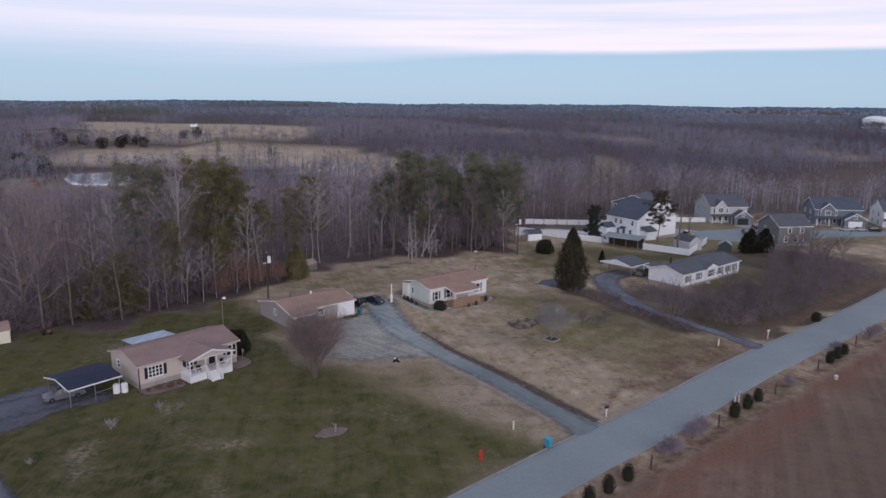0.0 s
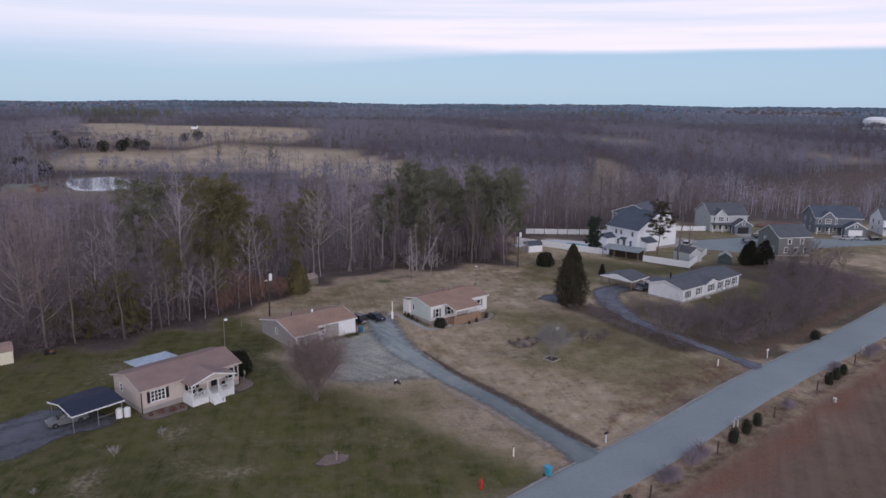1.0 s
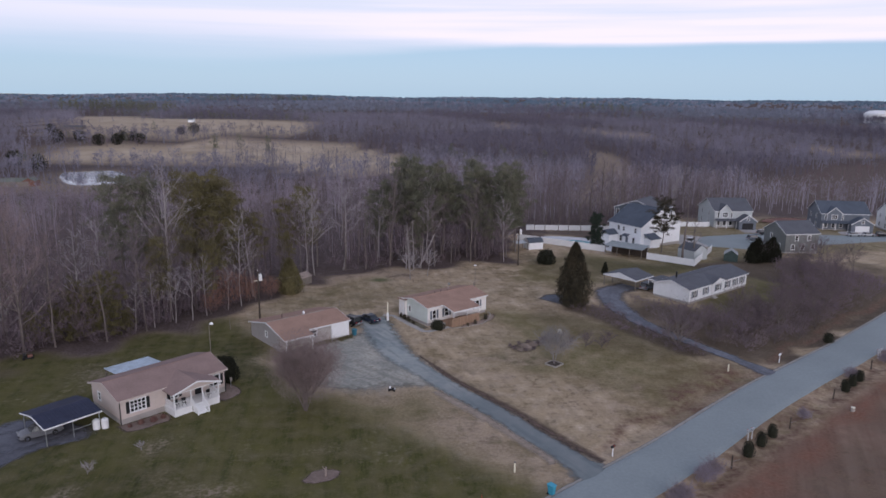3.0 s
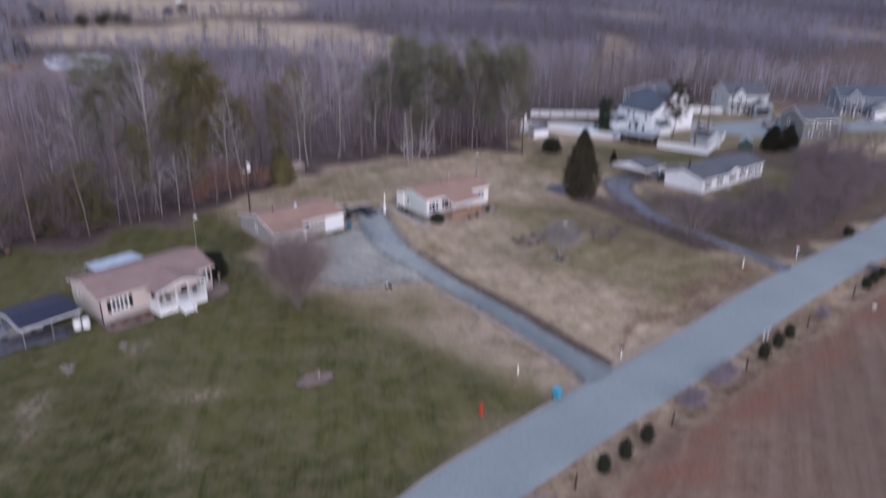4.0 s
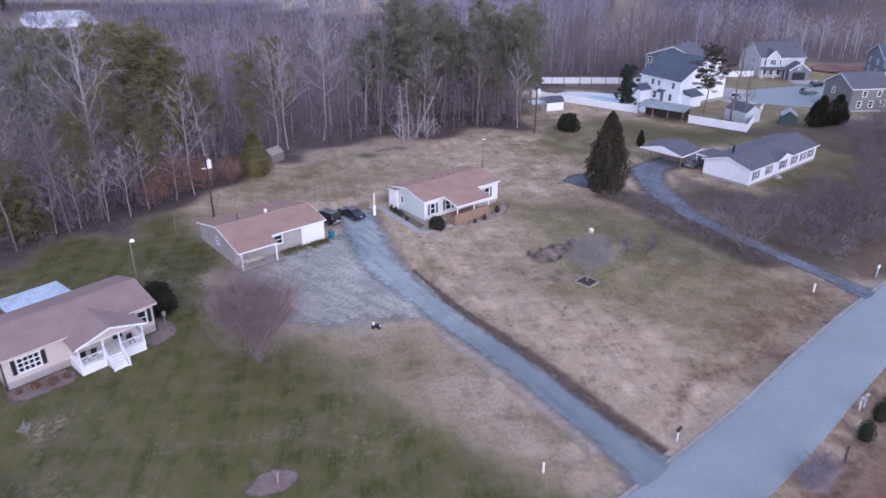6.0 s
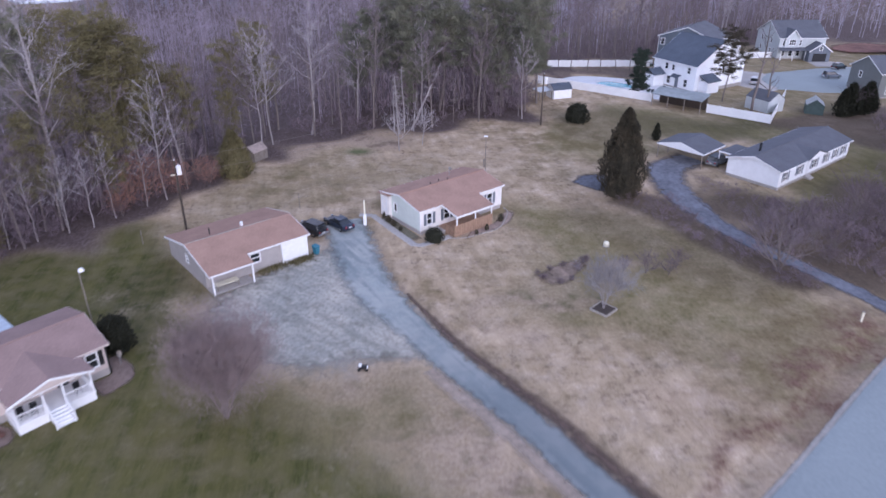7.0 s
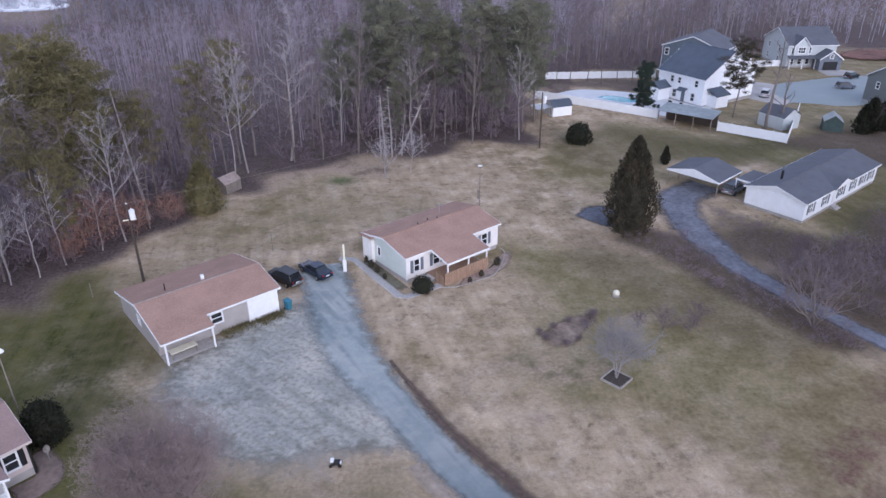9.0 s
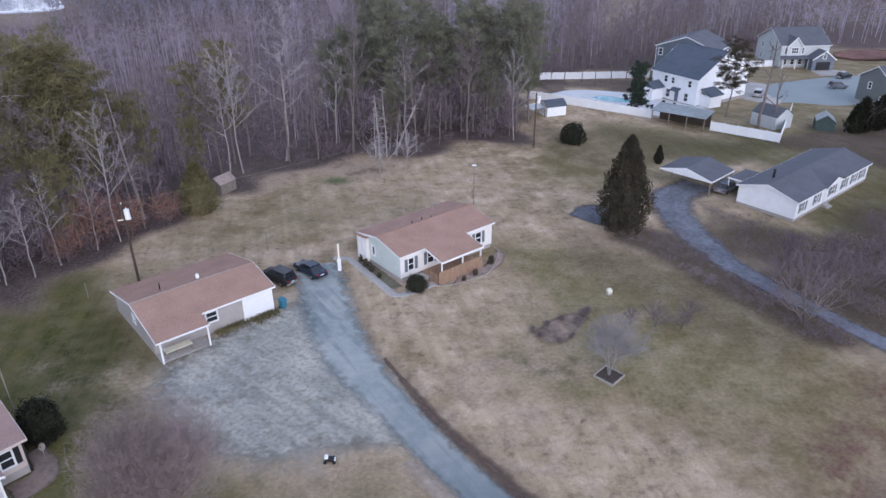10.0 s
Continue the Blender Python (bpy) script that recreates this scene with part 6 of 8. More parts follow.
# patio cover behind
pc = thing("patio_cover", pose(-39.2, 85.7, 0, 0, 0, 47.6) @ pose(3.6, 8.9, 0.35), "pale blue metal patio roof on wooden posts", "patio cover")
bm = bmesh.new()
slab(bm, [(0, 0, 2.75), (6.4, 0, 2.75), (6.4, 4.6, 2.4), (0, 4.6, 2.4)], 0.07)
part("roof", bm, M_PALE_TIN, pc)
for k in range(16):
    bm = bmesh.new()
    slab(bm, [(0.1 + 0.41 * k, 0, 2.79), (0.15 + 0.41 * k, 0, 2.79), (0.15 + 0.41 * k, 4.6, 2.44), (0.1 + 0.41 * k, 4.6, 2.44)], 0.036)
    part("rib", bm, M_PALE_TIN, pc)
for x in (0.15, 3.2, 6.25):
    part("post", boxed(x - 0.06, x + 0.06, 4.3, 4.42, -0.2, 2.4), M_GREYWOOD, pc)
    part("post", boxed(x - 0.06, x + 0.06, 0.1, 0.22, -0.2, 2.66), M_GREYWOOD, pc)

# blue carport
cp = thing("carport", pose(-45.4, 80.2, 0, 0, 0, 51), "open carport with dark blue metal roof and pale posts", "carport")
bm = bmesh.new()
slab(bm, [(-0.2, -0.3, 2.35), (6.5, -0.3, 2.35), (6.5, 3.2, 2.95), (-0.2, 3.2, 2.95)], 0.06)
slab(bm, [(-0.2, 3.2, 2.95), (6.5, 3.2, 2.95), (6.5, 6.6, 2.35), (-0.2, 6.6, 2.35)], 0.06)
part("roof", bm, M_BLUE_TIN, cp)
for k in range(17):
    x = -0.15 + 0.41 * k
    bm = bmesh.new()
    slab(bm, [(x, -0.3, 2.385), (x + 0.04, -0.3, 2.385), (x + 0.04, 3.2, 2.985), (x, 3.2, 2.985)], 0.032)
    part("rib", bm, M_BLUE_TIN, cp)
bm = boxed(-0.2, 6.5, -0.36, -0.303, 2.2, 2.36)
slab(bm, [(-0.26, -0.3, 2.36), (-0.203, -0.3, 2.36), (-0.203, 3.2, 2.96), (-0.26, 3.2, 2.96)], 0.16)
slab(bm, [(-0.26, 3.2, 2.96), (-0.203, 3.2, 2.96), (-0.203, 6.6, 2.36), (-0.26, 6.6, 2.36)], 0.16)
part("fascia", bm, M_WHITE, cp)
for x in (0.05, 3.1, 6.2):
    for y in (0.0, 6.2):
        bm = boxed(x - 0.045, x + 0.045, y - 0.045, y + 0.045, -0.2, 2.36)
        part("post", bm, M_STEEL, cp)
part("rail", boxed(3.1, 6.2, -0.03, 0.03, 0.92, 0.98), M_STEEL, cp)

# ---- vehicles ----


def wheel(root, x, y):
    w = part("wheel", tubed((x, y - 0.11, 0.33), (x, y + 0.11, 0.33), 0.33, 0.33, 14), M_RUBBER, root)
    part("rim", tubed((x, y - 0.125, 0.33), (x, y + 0.125, 0.33), 0.19, 0.19, 10), M_CHROME, w)


def car(m, paint, label, suv=False, group=""):
    """Car along x, nose towards +x, centred on its base."""
    root = thing("car", m, label, "car", group)
    hb, hr, w = (0.98, 1.72, 0.92) if suv else (0.86, 1.42, 0.88)
    bm = bmesh.new()
    prof = [(-2.3, 0.32), (-2.36, 0.6), (-2.3, hb), (-1.9, hb + 0.04), (0.95, hb + 0.02), (2.0, hb - 0.13), (2.32, 0.62), (2.3, 0.3), (1.85, 0.22), (-1.9, 0.22)]
    prism(bm, prof, -w, w)
    bmesh.ops.bevel(bm, geom=bm.edges[:], offset=0.11, segments=3, affect="EDGES")
    part("body", bm, paint, root)
    bm = bmesh.new()
    xr = -2.2 if suv else -1.75
    lo = [(xr, -w + 0.06), (1.15, -w + 0.06), (1.15, w - 0.06), (xr, w - 0.06)]
    hi = [(xr + (0.2 if suv else 0.65), -w + 0.22), (0.25, -w + 0.22), (0.25, w - 0.22), (xr + (0.2 if suv else 0.65), w - 0.22)]
    lv = [bm.verts.new((*p, hb + 0.02)) for p in lo]
    hv = [bm.verts.new((*p, hr - 0.04)) for p in hi]
    for i in range(4):
        bm.faces.new((lv[i], lv[(i + 1) % 4], hv[(i + 1) % 4], hv[i]))
    bm.faces.new(hv)
    bm.faces.new(lv[::-1])
    bmesh.ops.bevel(bm, geom=[e for e in bm.edges if e.calc_length() < 1.2 or e.verts[0].co.z + e.verts[1].co.z > 2 * hr - 0.2], offset=0.09, segments=3, affect="EDGES")
    part("windows", bm, M_GLASS, root)
    bm = bmesh.new()
    slab(bm, [(hi[0][0] - 0.04, hi[0][1] - 0.03, hr), (0.28, hi[0][1] - 0.03, hr), (0.28, -hi[0][1] + 0.03, hr), (hi[0][0] - 0.04, -hi[0][1] + 0.03, hr)], 0.05)
    bmesh.ops.bevel(bm, geom=bm.edges[:], offset=0.02, segments=2, affect="EDGES")
    part("roof_panel", bm, paint, root)
    for x in (-1.45, 1.45):
        for y in (-w + 0.06, w - 0.06):
            wheel(root, x, y)
    for y in (-w + 0.1, w - 0.42):
        part("headlight", boxed(2.2, 2.345, y, y + 0.32, 0.62, 0.76), M_CHROME, root)
        part("tail_light", boxed(-2.375, -2.28, y, y + 0.2, 0.7, 0.86), M_REDLENS, root)
    part("rear_bumper", boxed(-2.42, -2.3, -w + 0.1, w - 0.1, 0.36, 0.56), M_STEEL if suv else paint, root)
    part("number_plate", boxed(-2.435, -2.425, -0.26, 0.26, 0.62, 0.74), M_WHITE, root)
    return root


car(pose(-12.8, 127.6, 0.06, 0, 0, 135), M_NAVY, "dark blue saloon car parked at the drive's end", False, "cars by the garage")
car(pose(-16.2, 125.9, 0.06, 0, 0, 143), M_BLACKCAR, "black off-road car parked beside the garage", True, "cars by the garage")
car(pose(-47.7, 83.0, 0.06, 0, 0, -142), M_GREYCAR, "dull silver car parked under the blue carport", True)

# ---- garage with the reddish roof ----
G = thing("garage", pose(-24.0, 110.0, 0, 0, 0, 40), "long beige garage with reddish shingle roof and corner porch", "garage")
GL, GD = 12.7, 12.6
bm = bmesh.new()
wall(bm, GL, 0, 2.86, 0.14, [(5.5, 6.6, 1.3, 2.4)], pose(0, 2.0, 0))
part("wall", bm, M_BEIGE_SIDING, G)
window(G, pose(5.5, 2.0, 1.3), 1.1, 1.1, 1, 2)
bm = bmesh.new()
gm_l = pose(0, GD, 0, 0, 0, -90)
wall(bm, GD - 2.28, -0.2, 2.5, 0.14, [(5.2, 5.9, 1.3, 2.2)], gm_l @ pose(0.14, 0, 0))
k0 = len(bm.verts)
prism(bm, [(0.02, 2.5), (GD - 0.1, 2.5), (GD - 6.3, 3.88)], 0, 0.14)
bm.verts.ensure_lookup_table()
bmesh.ops.transform(bm, matrix=gm_l, verts=bm.verts[k0:])
part("wall", bm, M_BEIGE_SIDING, G)
window(G, gm_l @ pose(5.34, 0, 1.3), 0.7, 0.9, 1, 2)
bm = boxed(GL - 0.14, GL, 2.15, GD - 0.15, -0.2, 2.5)
prism(bm, [(1.9, 2.5), (GD, 2.5), (6.3, 3.88), (1.9, 2.9)], GL - 0.14, GL, "x")
part("wall", bm, M_BEIGE_SIDING, G)
part("wall", boxed(0, GL, GD - 0.14, GD, -0.2, 2.5), M_BEIGE_SIDING, G)
bm = boxed(9.3, GL + 0.02, 1.72, 1.99, 0.0, 2.72)
for k in range(1, 5):
    box(bm, 9.3, GL + 0.02, 1.7, 1.719, 0.54 * k - 0.015, 0.54 * k + 0.015)
part("garage_door", bm, M_WHITE, G, "white sectional door")
bm = bmesh.new()
slab(bm, [(-0.3, -0.15, 2.52), (4.95, -0.15, 2.52), (4.95, 1.6, 2.90), (-0.3, 1.6, 2.90)], 0.12)
slab(bm, [(-0.3, 1.6, 2.90), (GL + 0.35, 1.6, 2.90), (GL + 0.35, 6.3, 3.95), (-0.3, 6.3, 3.95)], 0.12)
slab(bm, [(-0.3, 6.3, 3.95), (GL + 0.35, 6.3, 3.95), (GL + 0.35, GD + 0.3, 2.5), (-0.3, GD + 0.3, 2.5)], 0.12)
part("roof", bm, M_RED_SHINGLE, G)
part("ridge_cap", boxed(-0.3, GL - 2.2, 6.25, 6.35, 3.93, 3.99), M_EDGING, G, "pale ridge vent")
part("fascia", boxed(-0.3, 4.95, -0.2, -0.153, 2.36, 2.54), M_WHITE, G, "white fascia board")
part("fascia", boxed(4.98, GL + 0.35, 1.55, 1.597, 2.74, 2.92), M_WHITE, G, "white fascia board")
for x in (-0.345, GL + 0.353):
    y0, z0 = (-0.15, 2.53) if x < 0 else (1.6, 2.9)
    for ya, za_, yb, zb_ in ((y0, z0, 6.3, 3.96), (6.3, 3.96, GD + 0.3, 2.5)):
        bm = bmesh.new()
        slab(bm, [(x, ya, za_), (x + 0.04, ya, za_), (x + 0.04, yb, zb_), (x, yb, zb_)], 0.2)
        part("fascia", bm, M_WHITE, G, "white fascia board")
for x in (0.08, 4.75):
    part("porch_post", boxed(x - 0.08, x + 0.08, -0.05, 0.11, -0.2, 2.38), M_WHITE, G)
part("porch_slab", boxed(0.0, 4.9, 0.1, 1.99, -0.1, 0.08), M_CONCRETE, G)
part("vent_pipe", tubed((3.2, 7.4, 3.5), (3.2, 7.4, 4.5), 0.06, 0.06), M_BLACK, G)
part("vent_cap", boxed(6.9, 7.2, 6.9, 7.2, 3.7, 4.3), M_WHITE, G)
bench = thing("work_table", pose(-24.0, 110.0, 0.08, 0, 0, 40) @ pose(1.9, 0.9, 0), "low wooden table under the garage porch", "table")
part("tabletop", boxed(-1.3, 1.3, -0.45, 0.45, 0.62, 0.7), M_CREAM, bench)
for x in (-1.2, 1.2):
    for y in (-0.38, 0.38):
        part("leg", boxed(x - 0.05, x + 0.05, y - 0.05, y + 0.05, 0, 0.62), M_GREYWOOD, bench)


def wheelie_bin(x, y, turn, label, plastic):
    r = thing("wheeled_bin", pose(x, y, hz(x, y), 0, 0, turn), label, "bin", "blue bins")
    bm = bmesh.new()
    lv = [bm.verts.new(p) for p in ((-0.24, -0.28, 0.08), (0.24, -0.28, 0.08), (0.24, 0.28, 0.08), (-0.24, 0.28, 0.08))]
    hv = [bm.verts.new(p) for p in ((-0.31, -0.38, 1.08), (0.31, -0.38, 1.08), (0.31, 0.38, 1.08), (-0.31, 0.38, 1.08))]
    for i in range(4):
        bm.faces.new((lv[i], lv[(i + 1) % 4], hv[(i + 1) % 4], hv[i]))
    bm.faces.new(hv), bm.faces.new(lv[::-1])
    bmesh.ops.bevel(bm, geom=bm.edges[:], offset=0.03, segments=2, affect="EDGES")
    part("bin_body", bm, plastic, r)
    bm = bmesh.new()
    slab(bm, [(-0.34, -0.42, 1.14), (0.34, -0.42, 1.14), (0.34, 0.42, 1.2), (-0.34, 0.42, 1.2)], 0.06)
    part("lid", bm, plastic, r)
    for s in (-0.3, 0.24):
        part("wheel", tubed((s, 0.3, 0.12), (s + 0.06, 0.3, 0.12), 0.12, 0.12, 10), M_RUBBER, r)


wheelie_bin(-14.5, 119.9, 50, "dull blue wheeled bin beside the garage", M_TEALBIN)
wheelie_bin(12.0, 71.2, 40, "blue wheeled bin at the roadside", M_BLUEBIN)
wheelie_bin(-4.3, 54.8, 60, "blue wheeled bin on the verge", M_BLUEBIN)

# ---- pale house with reddish roof ----
H2 = thing("manufactured_home", pose(-2.0, 125.1, 0, 0, 0, 39), "pale single-storey home with reddish roof and wooden front porch", "house")
L, D, EV = 14.0, 8.3, 3.4
holes = {"front": fit_windows(H2, L, D, "front", [(1.1, 1.2, 0.75, 1.5, 1, 2), (3.9, 1.2, 0.9, 1.5, 1, 2), (11.4, 1.2, 0.9, 1.5, 1, 2)], M_SLATE_SIDING),
         "left": fit_windows(H2, L, D, "left", [(2.6, 1.5, 0.55, 1.1, 1, 1)]), "right": [], "back": fit_windows(H2, L, D, "back", [(3, 1.4, 0.9, 1.2, 1, 2), (9, 1.4, 0.9, 1.2, 1, 2)])}
shell(H2, L, D, EV, 0.85, M_CREAM_SIDING, M_RED_SHINGLE, 0.55, 0.3, holes, side_mat=M_PALE_SIDING, found_mat=M_BEIGE_SIDING)
part("side_bay", boxed(-0.45, -0.003, 6.3, 8.2, 0.3, 3.3), M_CREAM_SIDING, H2)
window(H2, pose(-0.47, 7.7, 1.3, 0, 0, -90), 0.8, 1.5, 1, 2)
bm = bmesh.new()
slab(bm, [(-0.7, 6.0, 3.72), (0.2, 6.0, 3.72), (0.2, 8.6, 3.45), (-0.7, 8.6, 3.45)], 0.12)
part("bay_roof", bm, M_RED_SHINGLE, H2)
for x in (0.0, L):
    part("corner_board", boxed(x - 0.06, x + 0.06, -0.03, -0.004, 0.5, EV), M_WHITE, H2)
door(H2, pose(5.7, -0.08, 0.65), M_WHITE)
sl = 0.85 / 4.15
bm = bmesh.new()
slab(bm, [(3.3, -3.35, EV + 0.155 - sl * 3.35), (9.6, -3.35, EV + 0.155 - sl * 3.35), (9.6, 0.3, EV + 0.155 + sl * 0.3), (3.3, 0.3, EV + 0.155 + sl * 0.3)], 0.12)
part("porch_roof", bm, M_RED_SHINGLE, H2)
bm = boxed(3.25, 9.65, -3.42, -3.355, EV - sl * 3.35 - 0.08, EV + 0.15 - sl * 3.35)
for x in (3.25, 9.605):
    slab(bm, [(x, -3.35, EV + 0.15 - sl * 3.35), (x + 0.045, -3.35, EV + 0.15 - sl * 3.35), (x + 0.045, -0.3, EV + 0.15 - sl * 0.3), (x, -0.3, EV + 0.15 - sl * 0.3)], 0.2)
part("porch_fascia", bm, M_WHITE, H2)
part("porch_deck", boxed(2.9, 9.5, -3.1, -0.01, 0.42, 0.56), M_WOOD, H2)
for x in (3.5, 6.6, 9.4):
    part("porch_post", boxed(x - 0.07, x + 0.07, -3.16, -3.02, 0.0, EV - sl * 3.1), M_WHITE, H2)
n_b = 42
for k in range(n_b):
    x = 3.0 + 6.5 * k / n_b
    if 3.0 <= x:
        part("board", boxed(x, x + 0.14, -3.215, -3.165, 0.02, 1.52), M_WOOD, H2)
for k in range(9):
    part("board", boxed(2.85, 2.9, -3.1 + 0.16 * k, -2.96 + 0.16 * k, 0.02, 1.3), M_WOOD, H2)
bm = boxed(2.95, 9.55, -3.24, -3.14, 1.53, 1.6)
part("handrail", bm, M_WOOD, H2)
for k in range(3):
    part("step", boxed(1.7 + 0.3 * k, 2.85, -1.6, -0.4, -0.1, 0.17 * (k + 1) - 0.02), M_CONCRETE, H2)
for u, v in ((5.2, 4.6), (6.9, 4.9), (8.0, 4.4)):
    z = EV + 0.85 * (1 - abs(v - 4.15) / 4.15)
    part("roof_vent", tubed((u, v, z), (u, v, z + 0.4), 0.07, 0.07), M_BLACK, H2)
dish = part("satellite_dish", tubed((9.8, 6.2, 3.9), (9.8, 6.2, 5.0), 0.03, 0.03), M_STEEL, H2)
bm = bmesh.new()
bmesh.ops.create_cone(bm, cap_ends=False, segments=14, radius1=0.05, radius2=0.26, depth=0.1, matrix=pose(9.8, 6.05, 5.0, 70, 0, 120))
part("dish_bowl", bm, M_STEEL, dish)
# paving and planted edge
strip("footpath", [(-10.5, 131.4), (-8.6, 131.1), (-7.2, 129.0), (-4.6, 125.2), (-2.7, 122.4), (-1.8, 122.3), (0.1, 123.5), (1.9, 125.0)], 0.95, M_CONCRETE, 0.05, 0.02, 21, 0.0, "pale concrete footpath")
patch("mulch_bed", [(-7.7, 130.1), (-3.2, 123.5), (-1.8, 123.9), (-2.1, 124.8), (-6.3, 130.7), (-7.2, 132.4)], M_DIMBED, 0.03, 0.1, 33, "brown planted bed along the pale house", category="garden bed")
patch("mulch_bed", [(3.4, 123.6), (7.2, 126.4), (9.9, 129.2), (10.9, 132.6), (9.6, 133.0), (8.4, 129.6), (4.6, 126.6)], M_BRUSHBED, 0.03, 0.1, 34, "brown planted bed before the porch", category="garden bed")
_e = part("edging_block_shape", boxed(-0.2, 0.2, -0.06, 0.06, -0.05, 0.10), M_EDGING)
EDGING = _e.data
bpy.data.objects.remove(_e)
bed_line = spline([(2.0, 124.2), (3.8, 124.4), (6.1, 125.7), (8.3, 127.4), (9.7, 132.0), (9.2, 134.0)], 0.45)
for i, (p, q) in enumerate(zip(bed_line[:-1], bed_line[1:])):
    e = new("edging_block", EDGING)
    e.matrix_basis = pose(p[0], p[1], hz(*p) + 0.04, 0, 0, math.degrees(math.atan2(q[1] - p[1], q[0] - p[0])))
    tagged(e, "pale concrete edging block of the garden bed", "edging", "edging of the bed")

# ---- white long house ----
H3 = thing("manufactured_home", pose(50.0, 140.3, hz(50, 140.3), 0, 0, 39.4), "long white single-storey home with grey roof and small front gable", "house")
L, D, EV = 22.8, 8.3, 2.95
holes = {"front": fit_windows(H3, L, D, "front", [(1.4, 1.1, 1.1, 1.35, 2, 2), (5.6, 1.1, 1.1, 1.35, 2, 2), (10.2, 1.1, 1.4, 1.35, 2, 2), (14.2, 1.1, 1.1, 1.35, 2, 2), (17.4, 1.1, 1.1, 1.35, 2, 2), (20.2, 1.1, 1.1, 1.35, 2, 2)], M_SLATE_SIDING), "left": [], "right": [], "back": []}
shell(H3, L, D, EV, 1.2, M_WHITE_SIDING, M_GREY_SHINGLE, 0.45, 0.3, holes, found_mat=M_CONCRETE)
door(H3, pose(8.3, -0.08, 0.5), M_WHITE)
bm = bmesh.new()
prism(bm, [(8.0, EV - 0.1), (13.6, EV - 0.1), (10.8, EV + 0.95)], -0.33, -0.2)
part("front_gable", bm, M_WHITE_SIDING, H3)
bm = bmesh.new()
for s in (-1, 1):
    e = 10.8 + s * 3.1
    pts = [(e, -0.45, EV + 0.02), (10.8, -0.45, EV + 1.12), (10.8, 3.6, EV + 1.12), (e, 0.3, EV + 0.02)]
    slab(bm, pts if s > 0 else pts[::-1], 0.11)
part("gable_roof", bm, M_GREY_SHINGLE, H3)
part("chimney_pipe", tubed((3.6, 5.4, 3.6), (3.6, 5.4, 5.2), 0.18, 0.18), M_BLACK, H3)
part("back_porch_roof", boxed(2.0, 7.0, D + 0.35, D + 2.8, 2.6, 2.75), M_GREY_SHINGLE, H3)
part("back_porch_fascia", boxed(1.95, 1.998, D + 0.35, D + 2.8, 2.55, 2.78), M_WHITE, H3)
for x in (2.1, 6.9):
    part("post", boxed(x - 0.06, x + 0.06, D + 2.6, D + 2.72, -0.5, 2.6), M_WHITE, H3)
for k in range(3):
    part("step", boxed(8.1, 9.4, -0.35 * (k + 1), -0.35 * k - 0.005, -0.3, 0.45 - 0.15 * k), M_CONCRETE, H3)

c3 = thing("carport", pose(41.6, 148.9, 0, 0, 0, 43), "grey-roofed carport with white gable end", "carport")
bm = bmesh.new()
slab(bm, [(0, -0.2, 2.55), (6.8, -0.2, 2.55), (6.8, 4.0, 3.6), (0, 4.0, 3.6)], 0.12)
slab(bm, [(0, 4.0, 3.6), (6.8, 4.0, 3.6), (6.8, 8.2, 2.55), (0, 8.2, 2.55)], 0.12)
part("roof", bm, M_GREY_SHINGLE, c3)
bm = bmesh.new()
prism(bm, [(-0.2, 2.3), (8.2, 2.3), (8.2, 2.5), (4.0, 3.53), (-0.2, 2.5)], -0.09, -0.003, "x")
part("gable", bm, M_WHITE, c3)
part("fascia", boxed(0, 6.8, -0.25, -0.203, 2.36, 2.56), M_WHITE, c3)
for x in (0.1, 3.4, 6.6):
    for y in (0.1, 7.9):
        part("post", boxed(x - 0.07, x + 0.07, y - 0.07, y + 0.07, -0.2, 2.45), M_GREYWOOD, c3)
car(pose(45.2, 151.6, hz(45, 151.6) + 0.05, 0, 0, 43), M_SLATE_SIDING, "dark grey car under the far carport", True)

# ---- estate of two-storey houses ----


